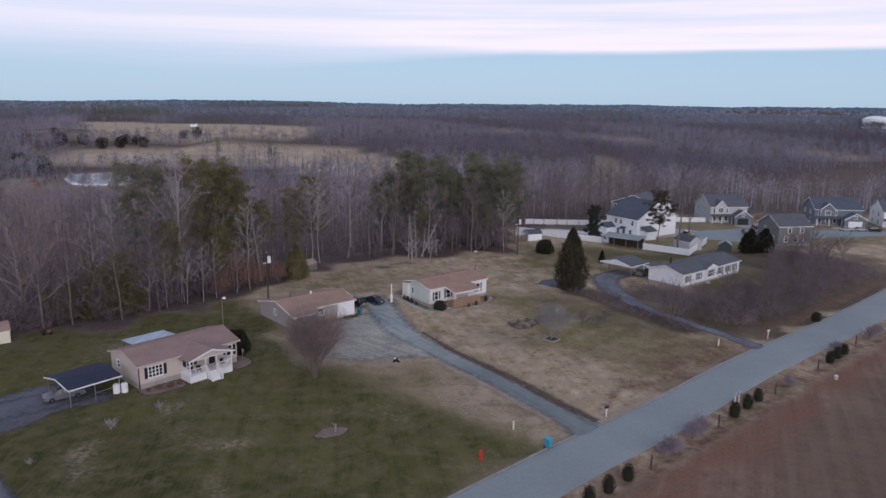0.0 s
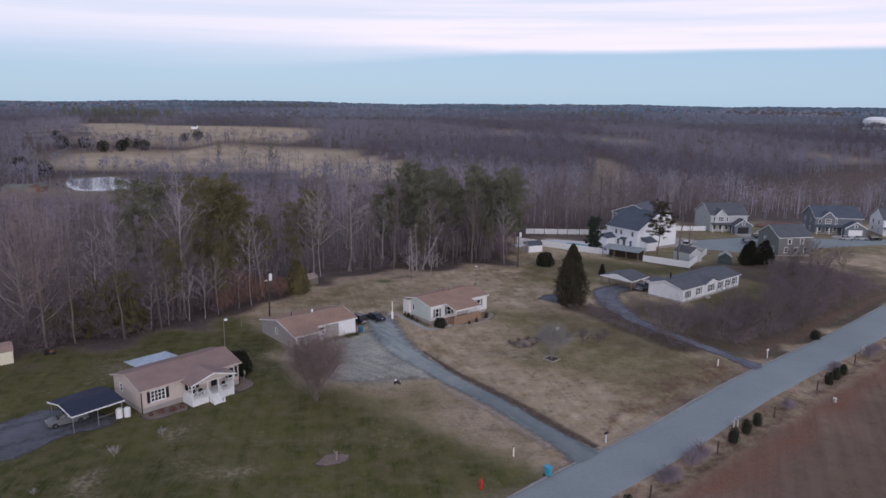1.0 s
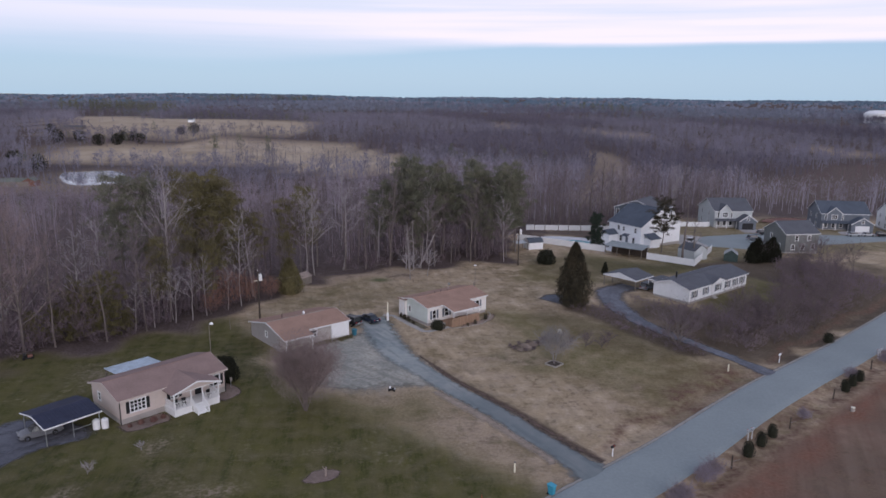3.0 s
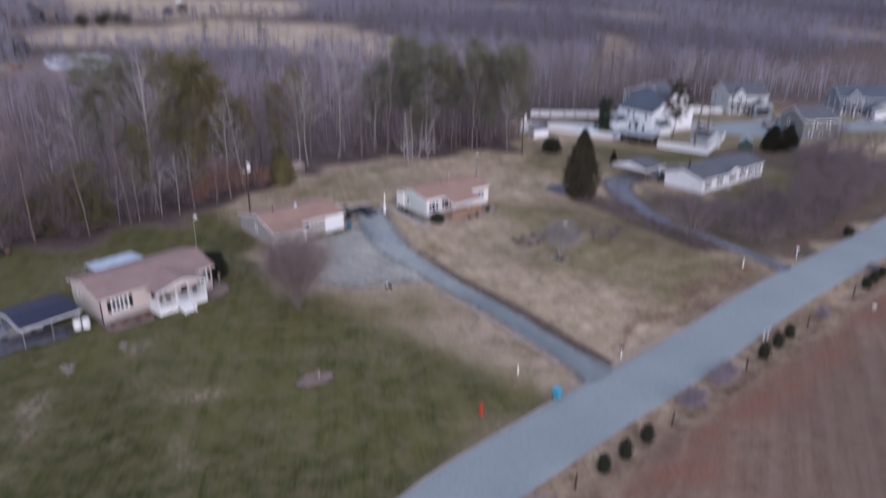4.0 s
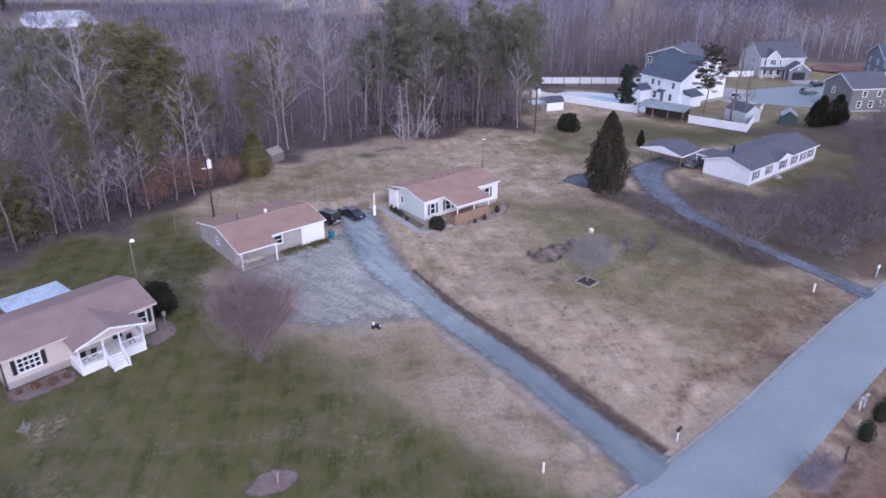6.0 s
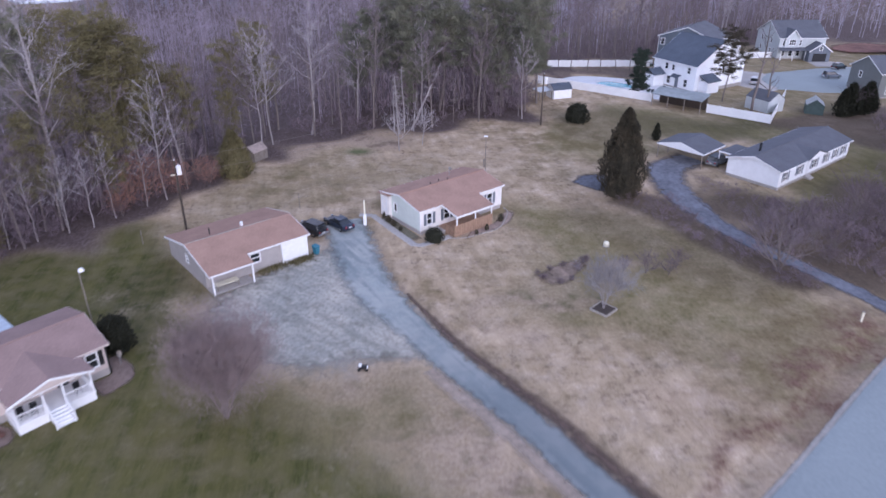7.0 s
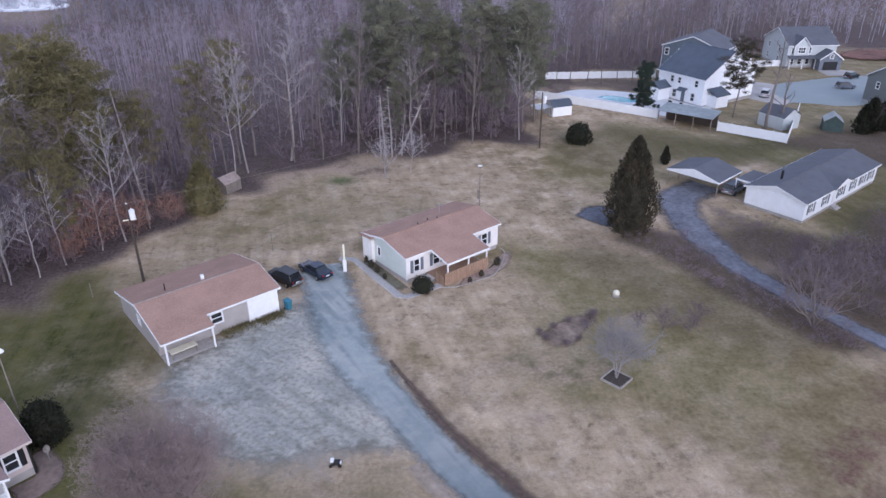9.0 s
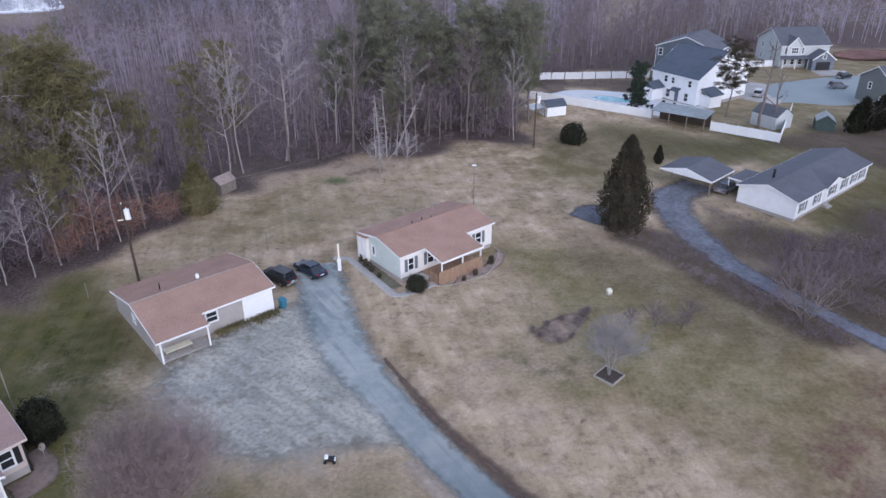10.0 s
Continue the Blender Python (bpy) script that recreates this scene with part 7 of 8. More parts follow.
def big_house(x, y, turn, W, D, siding, shingle, label, trim=None, eave=6.0, rise=3.4, garage_right=True, door_mat=None):
    """Two-storey house, front along x at y = 0, with two front gables, porch roof and garage wing."""
    z = hz(x, y)
    root = thing("two_storey_house", pose(x, y, z, 0, 0, turn), label, "house", "houses of the estate")
    wins = [(W * f, zz, 1.0, 1.5, 1, 2) for zz in (0.9, 3.8) for f in ((0.08, 0.24, 0.40) if garage_right else (0.55, 0.72, 0.88))]
    hs = {"front": fit_windows(root, W, D, "front", wins), "left": fit_windows(root, W, D, "left", [(D * f, zz, 0.9, 1.4, 1, 2) for zz in (0.9, 3.8) for f in (0.2, 0.62)]),
          "right": fit_windows(root, W, D, "right", [(D * 0.4, 3.8, 0.9, 1.4, 1, 2)]), "back": fit_windows(root, W, D, "back", [(W * f, 3.8, 0.9, 1.4, 1, 2) for f in (0.2, 0.5, 0.8)])}
    shell(root, W, D, eave, rise, siding, shingle, 0.3, 0.35, hs, found_mat=M_CONCRETE)
    g0 = W * 0.55 if garage_right else 0.0
    gw = W * 0.45
    bm = boxed(g0 + 0.02, g0 + gw - 0.02, -3.6, -0.02, -0.3, 2.9)
    prism(bm, [(g0, 2.9), (g0 + gw, 2.9), (g0 + gw / 2, 5.0)], -3.62, -3.45)
    part("garage_wing", bm, trim or siding, root)
    part("garage_door", boxed(g0 + gw * 0.18, g0 + gw * 0.82, -3.7, -3.63, 0.0, 2.2), door_mat or M_BLACK, root)
    for c, hw, z0, z1, yb, yf in ((g0 + gw / 2, gw / 2 + 0.3, 2.85, 5.15, -0.01, -3.95), (W * (0.26 if garage_right else 0.74), W * 0.17, eave - 0.1, eave + 2.3, D * 0.3, -0.85)):
        for s in (-1, 1):
            pts = [(c + s * hw, yf, z0), (c, yf, z1), (c, yb, z1), (c + s * hw, yb, z0)]
            bm = bmesh.new()
            slab(bm, pts if s > 0 else pts[::-1], 0.12)
            part("gable_roof", bm, shingle, root)
            bm = bmesh.new()
            slab(bm, [(c + s * hw, yf - 0.06, z0 + 0.02), (c, yf - 0.06, z1 + 0.02), (c, yf - 0.003, z1 + 0.02), (c + s * hw, yf - 0.003, z0 + 0.02)], 0.3)
            part("gable_trim", bm, M_WHITE, root)
    bm = bmesh.new()
    slab(bm, [(0 if garage_right else g0 + gw, -2.0, 2.75), (g0 if garage_right else W, -2.0, 2.75), (g0 if garage_right else W, -0.02, 3.3), (0 if garage_right else g0 + gw, -0.02, 3.3)], 0.12)
    part("porch_roof", bm, shingle, root)
    bm = bmesh.new()
    c, hw = W * (0.26 if garage_right else 0.74), W * 0.17 - 0.25
    box(bm, c - hw, c + hw, -0.55, -0.02, 3.35, eave)
    prism(bm, [(c - hw, eave), (c + hw, eave), (c, eave + 1.95)], -0.55, -0.4)
    part("front_bay", bm, siding, root)
    window(root, pose(c - 0.9, -0.645, 4.0), 1.8, 1.5, 3, 2)
    window(root, pose(g0 + gw / 2 - 0.4, -3.715, 3.1), 0.8, 0.9, 1, 2)
    for xx in (c - hw - 0.02, c + hw - 0.1):
        part("corner_trim", boxed(xx, xx + 0.12, -0.60, -0.553, 3.4, eave), M_WHITE, root)
    for k in range(3):
        xx = (0.2 if garage_right else g0 + gw + 0.2) + (W - gw - 0.4) * k / 2
        part("porch_post", boxed(xx - 0.1, xx + 0.1, -1.9, -1.7, -0.3, 2.7), M_WHITE, root)
    return root


# white house by the pool: eaves towards the pool, white gable end towards the fence
H5 = thing("two_storey_house", pose(50.4, 211.2, hz(54, 206), 0, 0, -57), "large white two-storey house with steep slate-blue roof", "house", "houses of the estate")
hs = {"front": fit_windows(H5, 12.2, 17, "front", [(3.4, 3.9, 0.8, 1.3, 1, 2), (5.4, 3.9, 0.7, 1.2, 1, 2), (9.8, 3.9, 0.8, 1.3, 1, 2), (4.3, 0.8, 1.0, 1.6, 1, 2), (9.2, 0.8, 0.9, 1.6, 1, 2)]),
      "right": fit_windows(H5, 12.2, 17, "right", [(3.0, 1.0, 0.9, 1.4, 1, 2), (9.0, 4.0, 0.9, 1.4, 1, 2)]), "left": fit_windows(H5, 12.2, 17, "left", [(5, 4, 0.9, 1.4, 1, 2), (11, 4, 0.9, 1.4, 1, 2)]), "back": []}
shell(H5, 12.2, 17, 5.9, 4.7, M_WHITE_SIDING, M_SLATE_SHINGLE, 0.3, 0.35, hs, found_mat=M_CONCRETE)
for y in (9.6, 12.6):
    bm = bmesh.new()
    prism(bm, [(y - 1.4, 8.3), (y + 1.4, 8.3), (y, 10.5)], 9.2, 12.6, "x")
    part("dormer_gable", bm, M_WHITE_SIDING, H5)
part("annex_wall", boxed(0.4, 3.6, -3.6, -0.02, -0.5, 2.7), M_WHITE_SIDING, H5)
bm = bmesh.new()
slab(bm, [(0.1, -3.9, 2.75), (2.0, -3.9, 4.0), (2.0, -0.02, 4.0), (0.1, -0.02, 2.75)][::-1], 0.12)
slab(bm, [(2.0, -3.9, 4.0), (3.9, -3.9, 2.75), (3.9, -0.02, 2.75), (2.0, -0.02, 4.0)][::-1], 0.12)
part("annex_roof", bm, M_SLATE_SHINGLE, H5)
for x in (0.8, 2.3):
    window(H5, pose(x, -3.62, 0.7), 0.9, 1.5, 1, 2)
bm = bmesh.new()
slab(bm, [(6.0, -1.2, 2.7), (8.2, -1.2, 2.7), (8.2, -0.02, 3.2), (6.0, -0.02, 3.2)], 0.1)
part("door_canopy", bm, M_SLATE_SHINGLE, H5)
door(H5, pose(6.7, -0.08, 0.3), M_SLATE_SIDING)
part("side_wing", boxed(12.22, 14.6, 1.5, 5.5, -0.5, 2.6), M_WHITE_SIDING, H5)
bm = bmesh.new()
slab(bm, [(12.22, 1.2, 3.8), (14.9, 1.2, 2.6), (14.9, 5.8, 2.6), (12.22, 5.8, 3.8)], 0.12)
part("side_wing_roof", bm, M_SLATE_SHINGLE, H5)

# tall dark-sided house whose gable end shows behind the white one
hb_ = thing("two_storey_house", pose(68.1, 222.0, hz(64, 226), 0, 0, 53), "tall slate-grey sided house with white corner boards and low roof", "house", "houses of the estate")
hs = {"front": [], "back": [], "right": [], "left": fit_windows(hb_, 12.0, 14.5, "left", [(0.7, 6.3, 0.9, 1.5, 1, 2), (4.0, 6.3, 0.9, 1.5, 1, 2), (2.0, 3.2, 0.9, 1.5, 1, 2)])}
shell(hb_, 12.0, 14.5, 8.4, 2.7, M_BLUEGREY_SIDING, M_GREY_SHINGLE, 0.3, 0.3, hs, found_mat=M_CONCRETE)
for y in (0.0, 14.38):
    part("corner_board", boxed(-0.03, -0.004, y, y + 0.12, 0.3, 8.35), M_WHITE, hb_)

big_house(97.0, 250.0, 3, 13.6, 14.0, M_PALEGREY_SIDING, M_GREY_SHINGLE, "grey two-storey house with white gables and garage", M_SLATE_SIDING, 6.0, 3.6)
big_house(137.0, 254.0, -6, 16.5, 12.0, M_SLATE_SIDING, M_SLATE_SHINGLE, "dark grey two-storey house with white gables", None, 6.0, 3.6, door_mat=M_WHITE)
big_house(161.0, 252.0, -10, 15.0, 12.0, M_WHITE_SIDING, M_GREY_SHINGLE, "pale two-storey house at the end of the row", None, 6.0, 3.6)
gh = thing("two_storey_house", pose(98.5, 200.9, hz(98, 201), 0, 0, 10), "dark grey house seen from behind its hedge", "house", "houses of the estate")
hs = {"front": fit_windows(gh, 10.5, 10, "front", [(2.0, 1.0, 1.0, 1.4, 1, 2), (5.2, 1.0, 1.0, 1.4, 1, 2), (8.4, 1.0, 1.0, 1.4, 1, 2), (3.0, 3.6, 1.0, 1.3, 1, 2), (7.0, 3.6, 1.0, 1.3, 1, 2)]), "left": fit_windows(gh, 10.5, 10, "left", [(3, 3.4, 0.9, 1.3, 1, 2), (7, 1, 0.9, 1.3, 1, 2)]), "right": [], "back": []}
shell(gh, 10.5, 10, 5.6, 2.8, M_DUSK_SIDING, M_GREY_SHINGLE, 0.3, 0.35, hs, found_mat=M_CONCRETE)
patch("cul_de_sac", [(80, 209), (92, 206.5), (108, 214), (150, 232), (190, 240), (190, 247), (150, 242), (118, 240), (112, 240), (98, 234), (86, 227), (80, 218)], M_ASPHALT, 0.06, 0.2, 41, "grey asphalt turning circle of the estate")
patch("concrete_drive", [(70, 212), (76, 206), (80, 210), (81, 220), (84, 227), (77, 230), (73, 222)], M_CONCRETE, 0.05, 0.1, 46, "pale concrete drive beside the white house")
patch("concrete_drive", [(104, 240), (112, 241), (112.5, 247.6), (105.5, 247.6)], M_CONCRETE, 0.07, 0.05, 42, "pale concrete drive")
patch("concrete_drive", [(139, 243), (152, 243), (150, 250), (142, 250)], M_CONCRETE, 0.07, 0.05, 43, "pale concrete drive")
patch("pool_terrace", [(27, 208), (34, 202), (44, 194.5), (52, 189), (57, 195), (58, 203), (52, 209), (44, 214), (34, 215)], M_PALECONC, 0.06, 0.1, 44, "pale concrete pool terrace")
patch("swimming_pool", [(36.5, 207.5), (39.5, 204.2), (43.4, 203.4), (45.2, 205.6), (42.4, 208.2), (39.0, 209.6)], M_POOL, 0.10, 0.05, 45, "turquoise swimming pool", category="pool")
car(pose(76.0, 213.5, hz(76, 213.5) + 0.1, 0, 0, 60), M_SILVER, "silver car on the drive beside the white house", True, "cars of the estate")
car(pose(100, 224, hz(100, 224) + 0.1, 0, 0, 10), M_SLATE_SIDING, "dark grey car in the turning circle", True, "cars of the estate")
car(pose(108.5, 237.0, hz(108.5, 237) + 0.1, 0, 0, 30), M_BLACKCAR, "black car on the concrete drive", True, "cars of the estate")
car(pose(141, 240, hz(141, 240) + 0.1, 0, 0, 5), M_SILVER, "silver car before the dark grey house", False, "cars of the estate")
car(pose(146.5, 241, hz(146.5, 241) + 0.1, 0, 0, 5), M_SILVER, "silver car before the dark grey house", False, "cars of the estate")
car(pose(151.5, 241, hz(151.5, 241) + 0.1, 0, 0, 8), M_BLACKCAR, "black car before the dark grey house", True, "cars of the estate")

# white vinyl fences
FENCE_PANEL = part("fence_panel_shape", boxed(0.06, 2.34, -0.03, 0.03, 0.08, 1.75), M_VINYL)
FENCE_POST = part("fence_post_shape", boxed(-0.07, 0.07, -0.07, 0.07, -0.3, 1.9), M_VINYL)


def vinyl_fence(points, label):
    root = thing("fence", pose(*points[0], 0), label, "fence", "white fences")
    for p, q in zip(points[:-1], points[1:]):
        d = Vector(q) - Vector(p)
        n = max(1, round(d.length / 2.4))
        for i in range(n + 1):
            x, y = p[0] + d.x * i / n, p[1] + d.y * i / n
            m = pose(x - points[0][0], y - points[0][1], hz(x, y), 0, 0, math.degrees(math.atan2(d.y, d.x)))
            part("post", FENCE_POST.data, None, root, m=m)
            if i < n:
                part("panel", FENCE_PANEL.data, None, root, m=m @ Matrix.Diagonal((d.length / n / 2.4, 1, 1, 1)))


vinyl_fence([(22.5, 205.0), (33.4, 197.6), (44.5, 189.8)], "white vinyl privacy fence round the pool")
vinyl_fence([(53.4, 181.6), (63.1, 174.2), (76.6, 198.5)], "white vinyl privacy fence with a corner")
vinyl_fence([(27.5, 226.0), (44.0, 229.5), (56.0, 232.0)], "white vinyl fence before the wood")
vinyl_fence([(81.0, 249.0), (90.0, 250.0), (96.0, 251.5)], "white vinyl fence between the houses")
for ob in (FENCE_PANEL, FENCE_POST):
    bpy.data.objects.remove(ob)


def shed(x, y, turn, w, d, tall, walls, roof, label, category="shed", name="garden_shed", gambrel=False):
    r = thing(name, pose(x, y, hz(x, y), 0, 0, turn), label, category)
    rise = tall * 0.38
    prof = [(0, -0.2), (d, -0.2), (d, tall - rise), (d / 2, tall), (0, tall - rise)] if not gambrel else [(0, -0.2), (d, -0.2), (d, tall - rise), (d * 0.82, tall - rise * 0.35), (d / 2, tall), (d * 0.18, tall - rise * 0.35), (0, tall - rise)]
    bm = bmesh.new()
    prism(bm, prof, 0, w, "x")
    part("wall", bm, walls, r)
    top = prof[2:]
    bm = bmesh.new()
    for (a0, z0), (a1, z1) in zip(top[:-1], top[1:]):
        slab(bm, [(-0.15, a0, z0 + 0.08), (w + 0.15, a0, z0 + 0.08), (w + 0.15, a1, z1 + 0.08), (-0.15, a1, z1 + 0.08)], 0.07)
    part("roof", bm, roof, r)
    part("door", boxed(w * 0.35, w * 0.65, -0.05, -0.003, 0, min(1.9, tall - rise - 0.1)), walls, r)
    return r


shed(24.0, 190.0, 20, 4.2, 3.4, 2.9, M_WHITE_SIDING, M_SLATE_SHINGLE, "small white shed with dark barn roof", gambrel=True)
lt = thing("lean_to", pose(20.8, 188.6, hz(20.8, 188.6), 0, 0, 20), "open lean-to with pale flat roof beside the white shed", "lean-to")
bm = bmesh.new()
slab(bm, [(0, 0, 1.9), (3.0, 0, 2.1), (3.0, 3.4, 2.1), (0, 3.4, 1.9)], 0.08)
part("roof", bm, M_STEEL, lt)
for p in ((0.1, 0.1), (0.1, 3.2), (2.9, 0.1), (2.9, 3.2)):
    part("post", boxed(p[0] - 0.06, p[0] + 0.06, p[1] - 0.06, p[1] + 0.06, -0.3, 1.85), M_GREYWOOD, lt)
shed(75.6, 187.2, -112, 3.6, 3.4, 3.2, M_GREENWALL, M_GREEN_TIN, "small dark green shed with pale roof")
# a white shed's shadow side: its shade is put into the grey siding
shed(63.4, 187.6, -60, 5.4, 5.0, 3.9, M_PALEGREY_SIDING, M_GREY_SHINGLE, "white garden shed behind the white fence, painted grey for its shade")
shed(-69.5, 101.5, 40, 3.4, 3.0, 3.1, M_CREAM, M_MAUVE_SHINGLE, "pale barn-shaped shed at the wood's edge", gambrel=True)
shed(-29.6, 151.6, 60, 3.0, 2.6, 2.4, M_GREYWOOD, M_OLDROOF, "weathered grey shed among the trees")
pv = thing("pavilion", pose(43.6, 186.6, hz(47, 182), 0, 0, -38), "open shelter with dull green metal roof by the fence", "shelter")
bm = bmesh.new()
slab(bm, [(-0.2, -0.2, 2.5), (10.4, -0.2, 2.5), (10.4, 4.6, 3.0), (-0.2, 4.6, 3.0)], 0.1)
part("roof", bm, M_GREEN_TIN, pv)
for x in (0.1, 3.4, 6.8, 10.1):
    for y in (0.1, 4.3):
        part("post", boxed(x - 0.07, x + 0.07, y - 0.07, y + 0.07, -0.6, 2.45 + (0.45 if y > 1 else 0)), M_GREYWOOD, pv)
part("back_wall", boxed(0.2, 10.0, 4.2, 4.28, -0.6, 2.3), M_POLEWOOD, pv)

# patio furniture by the pool
for i, (x, y, t) in enumerate(((47.0, 197.2, 20), (48.6, 198.8, 200), (50.2, 197.0, 110), (52.0, 199.6, 300), (45.2, 200.6, 60), (50.8, 202.2, 150), (53.6, 197.6, 80))):
    ch = thing("patio_chair", pose(x, y, hz(x, y) + 0.06, 0, 0, t), "dark patio chair on the pale pool terrace", "chair", "patio chairs")
    part("seat", boxed(-0.35, 0.35, -0.35, 0.35, 0.36, 0.46), M_BLACK, ch)
    part("backrest", boxed(-0.35, 0.35, 0.30, 0.38, 0.465, 1.0), M_BLACK, ch)
    for lx in (-0.32, 0.27):
        for ly in (-0.32, 0.27):
            part("leg", boxed(lx, lx + 0.05, ly, ly + 0.05, 0, 0.355), M_BLACK, ch)

# ---- yard trees and shrubs ----
big_round = bare_tree(201, 11.2, 4.5, stems=14, fork=0.26, limbs=13, kids=11, twigs=19, twig_w=0.016, upward=0.95, radius=0.16, splay=0.17)
hz_rs = np.random.RandomState(8)
big_round = (big_round[0], join([big_round[1], clump(hz_rs, np.array([0.3, 0, 6.4]), 5.2, 15000, 0.75, 0.98, 0.035), clump(hz_rs, np.array([0.2, 0, 6.9]), 4.3, 6000, 0.7, 0.9, 0.035)]))
tree_thing("crape_myrtle", big_round, (M_BARK, M_TWIG_MYRTLE), (-17.2, 90.4), "broad many-stemmed leafless tree with reddish twigs", "tree")
box_tree = bare_tree(202, 6.2, 3.6, stems=4, fork=0.3, limbs=12, kids=9, twigs=14, twig_w=0.016, upward=0.5, radius=0.08)
box_tree = (box_tree[0], join([box_tree[1], clump(hz_rs, np.array([0.3, 0, 3.9]), 2.8, 3600, 0.5, 0.9, 0.04)]))
tree_thing("ornamental_tree", box_tree, (M_PALEBARK, M_TWIG_GREY), (17.9, 107.5), "small leafless tree with pale grey twigs in a timber frame", "tree")
bx_ = thing("tree_surround", pose(17.9, 107.4, 0.08, 0, 0, 45), "square pale timber edging round a small tree", "edging")
for k in range(4):
    part("edge_board", boxed(-1.02, 1.02, -1.07, -0.97, -0.2, 0.16), M_EDGING, bx_, m=pose(0, 0, 0, 0, 0, 90 * k))
part("soil", boxed(-0.96, 0.96, -0.96, 0.96, -0.1, 0.05), M_POLEWOOD, bx_)
mid_a = bare_tree(203, 6.8, 4.6, stems=6, fork=0.16, limbs=7, kids=6, twigs=4, twig_w=0.022, upward=0.75, radius=0.12, splay=0.34)
mid_b = bare_tree(204, 9.5, 4.2, stems=2, fork=0.25, limbs=14, kids=7, twigs=7, twig_w=0.025, upward=0.7, radius=0.14)
tree_thing("bare_tree", mid_a, (M_BARK, M_TWIG), (40.0, 115.8), "wide leafless tree with grey branches beside the drive", "tree", size=1.25)
for i, (x, y, s) in enumerate(((60, 123, 1.0), (64, 129, 0.9), (57, 130, 0.95), (70, 131, 1.0), (76, 138, 1.1), (53, 126, 0.8), (66, 136, 0.9), (82, 146, 1.0), (47, 122, 0.7), (88, 158, 1.0), (95, 168, 0.9), (86, 170, 1.0), (92, 178, 1.1), (99, 184, 1.0), (84, 184, 0.8), (78, 156, 0.9), (104, 176, 1.0), (72, 147, 0.7))):
    plant(("midb", 0), mid_b, (M_BARK, M_TWIG_DARK), "bare_tree", "leafless tree with reddish twigs near the road", "tree", "leafless trees by the road", x, y, s, 50 * i)
for i, (x, y, s) in enumerate(((45, 126, 0.8), (49, 121, 0.9), (52, 119, 0.8), (55, 122, 1.0), (58, 126, 0.9), (62, 120, 0.7), (50, 130, 0.9), (68, 126, 1.0), (73, 134, 0.9), (61, 134, 1.0), (79, 142, 1.1), (40, 122, 0.5), (72, 142, 1.0), (43.5, 121, 0.7), (41.5, 125.5, 0.7), (46.5, 117.5, 0.7), (44.5, 129, 0.8), (48, 126, 0.8), (51, 115.5, 0.6), (57, 118, 0.8), (64, 124, 0.9), (46, 132, 0.7), (33.5, 128, 0.5), (36, 123, 0.5),
                                 (22.0, 116.0, 0.5), (24.4, 115.4, 0.6), (26.9, 115.0, 0.75), (41.3, 112.3, 0.45), (28.6, 117.2, 0.5))):
    plant(("brush", i % 3), BRUSH_SHAPES[i % 3], (M_BARK, M_TWIG_DARK), "bare_shrub", "leafless shrub with reddish-brown twigs", "shrub", "leafless shrubs", x, y, s, 70 * i)
BED_BRUSH = (BRUSH_SHAPES[2][0], join([BRUSH_SHAPES[2][1], clump(np.random.RandomState(66), np.array([0, 0, 1.3]), 2.0, 900, 0.7, 0.6, 0.07)]))
for i, (x, y, s) in enumerate(((12.3, 113.9, 0.26), (11.8, 115.0, 0.22), (14.2, 112.9, 0.26), (15.6, 113.7, 0.24), (17.4, 117.6, 0.36), (15.0, 116.9, 0.26), (16.6, 116.2, 0.3), (13.4, 116.0, 0.24), (18.0, 118.3, 0.32))):
    plant(("bedbrush", 0), BED_BRUSH, (M_BARK, M_TWIG_DARK), "bare_shrub", "low leafless shrub with dark reddish twigs in the lawn bed", "shrub", "leafless shrubs", x, y, s, 75 * i)
for i, (x, y, s) in enumerate(((-6.6, 157.6, 1.15), (-2.8, 160.6, 1.1))):
    plant(("palebrush", 0), bare_tree(206, 5.2, 3.0, fork=0.34, limbs=14, kids=9, twigs=11, twig_w=0.018, radius=0.1), (M_PALEBARK, M_TWIG_PALE), "bare_tree", "small leafless tree with pale grey twigs before the wood", "tree", "pale small trees", x, y, s, 60 * i)
# pale dead stems leaning before the pines
def dead_stem(seed, top, radius, spurs=26, droop=0.3):
    """Broken leaning trunk with short bare spurs along it."""
    rs = np.random.RandomState(seed)
    t = np.linspace(0, 1, 7)
    P = np.array(top)[None] * t[:, None] + np.cumsum(rs.randn(7, 3), 0) * 0.06 * (t[:, None] > 0)
    P[0, 2] = -0.3
    out = [ring_tube(P, radius * (1.1 - 0.8 * t), 6)]
    for k in range(spurs):
        h = rs.uniform(0.22, 0.98)
        b = np.array([np.interp(h, t, P[:, q]) for q in range(3)])
        az, ln = rs.rand() * 6.283, rs.uniform(0.6, 2.0) * (1.2 - h * 0.6)
        e = b + np.array([np.cos(az), np.sin(az), -droop + 0.5 * rs.rand()]) * ln
        out.append(ring_tube(np.array([b, (b + e) / 2 + [0, 0, 0.1], e]), np.array([0.06, 0.045, 0.015]), 4))
    return join(out)


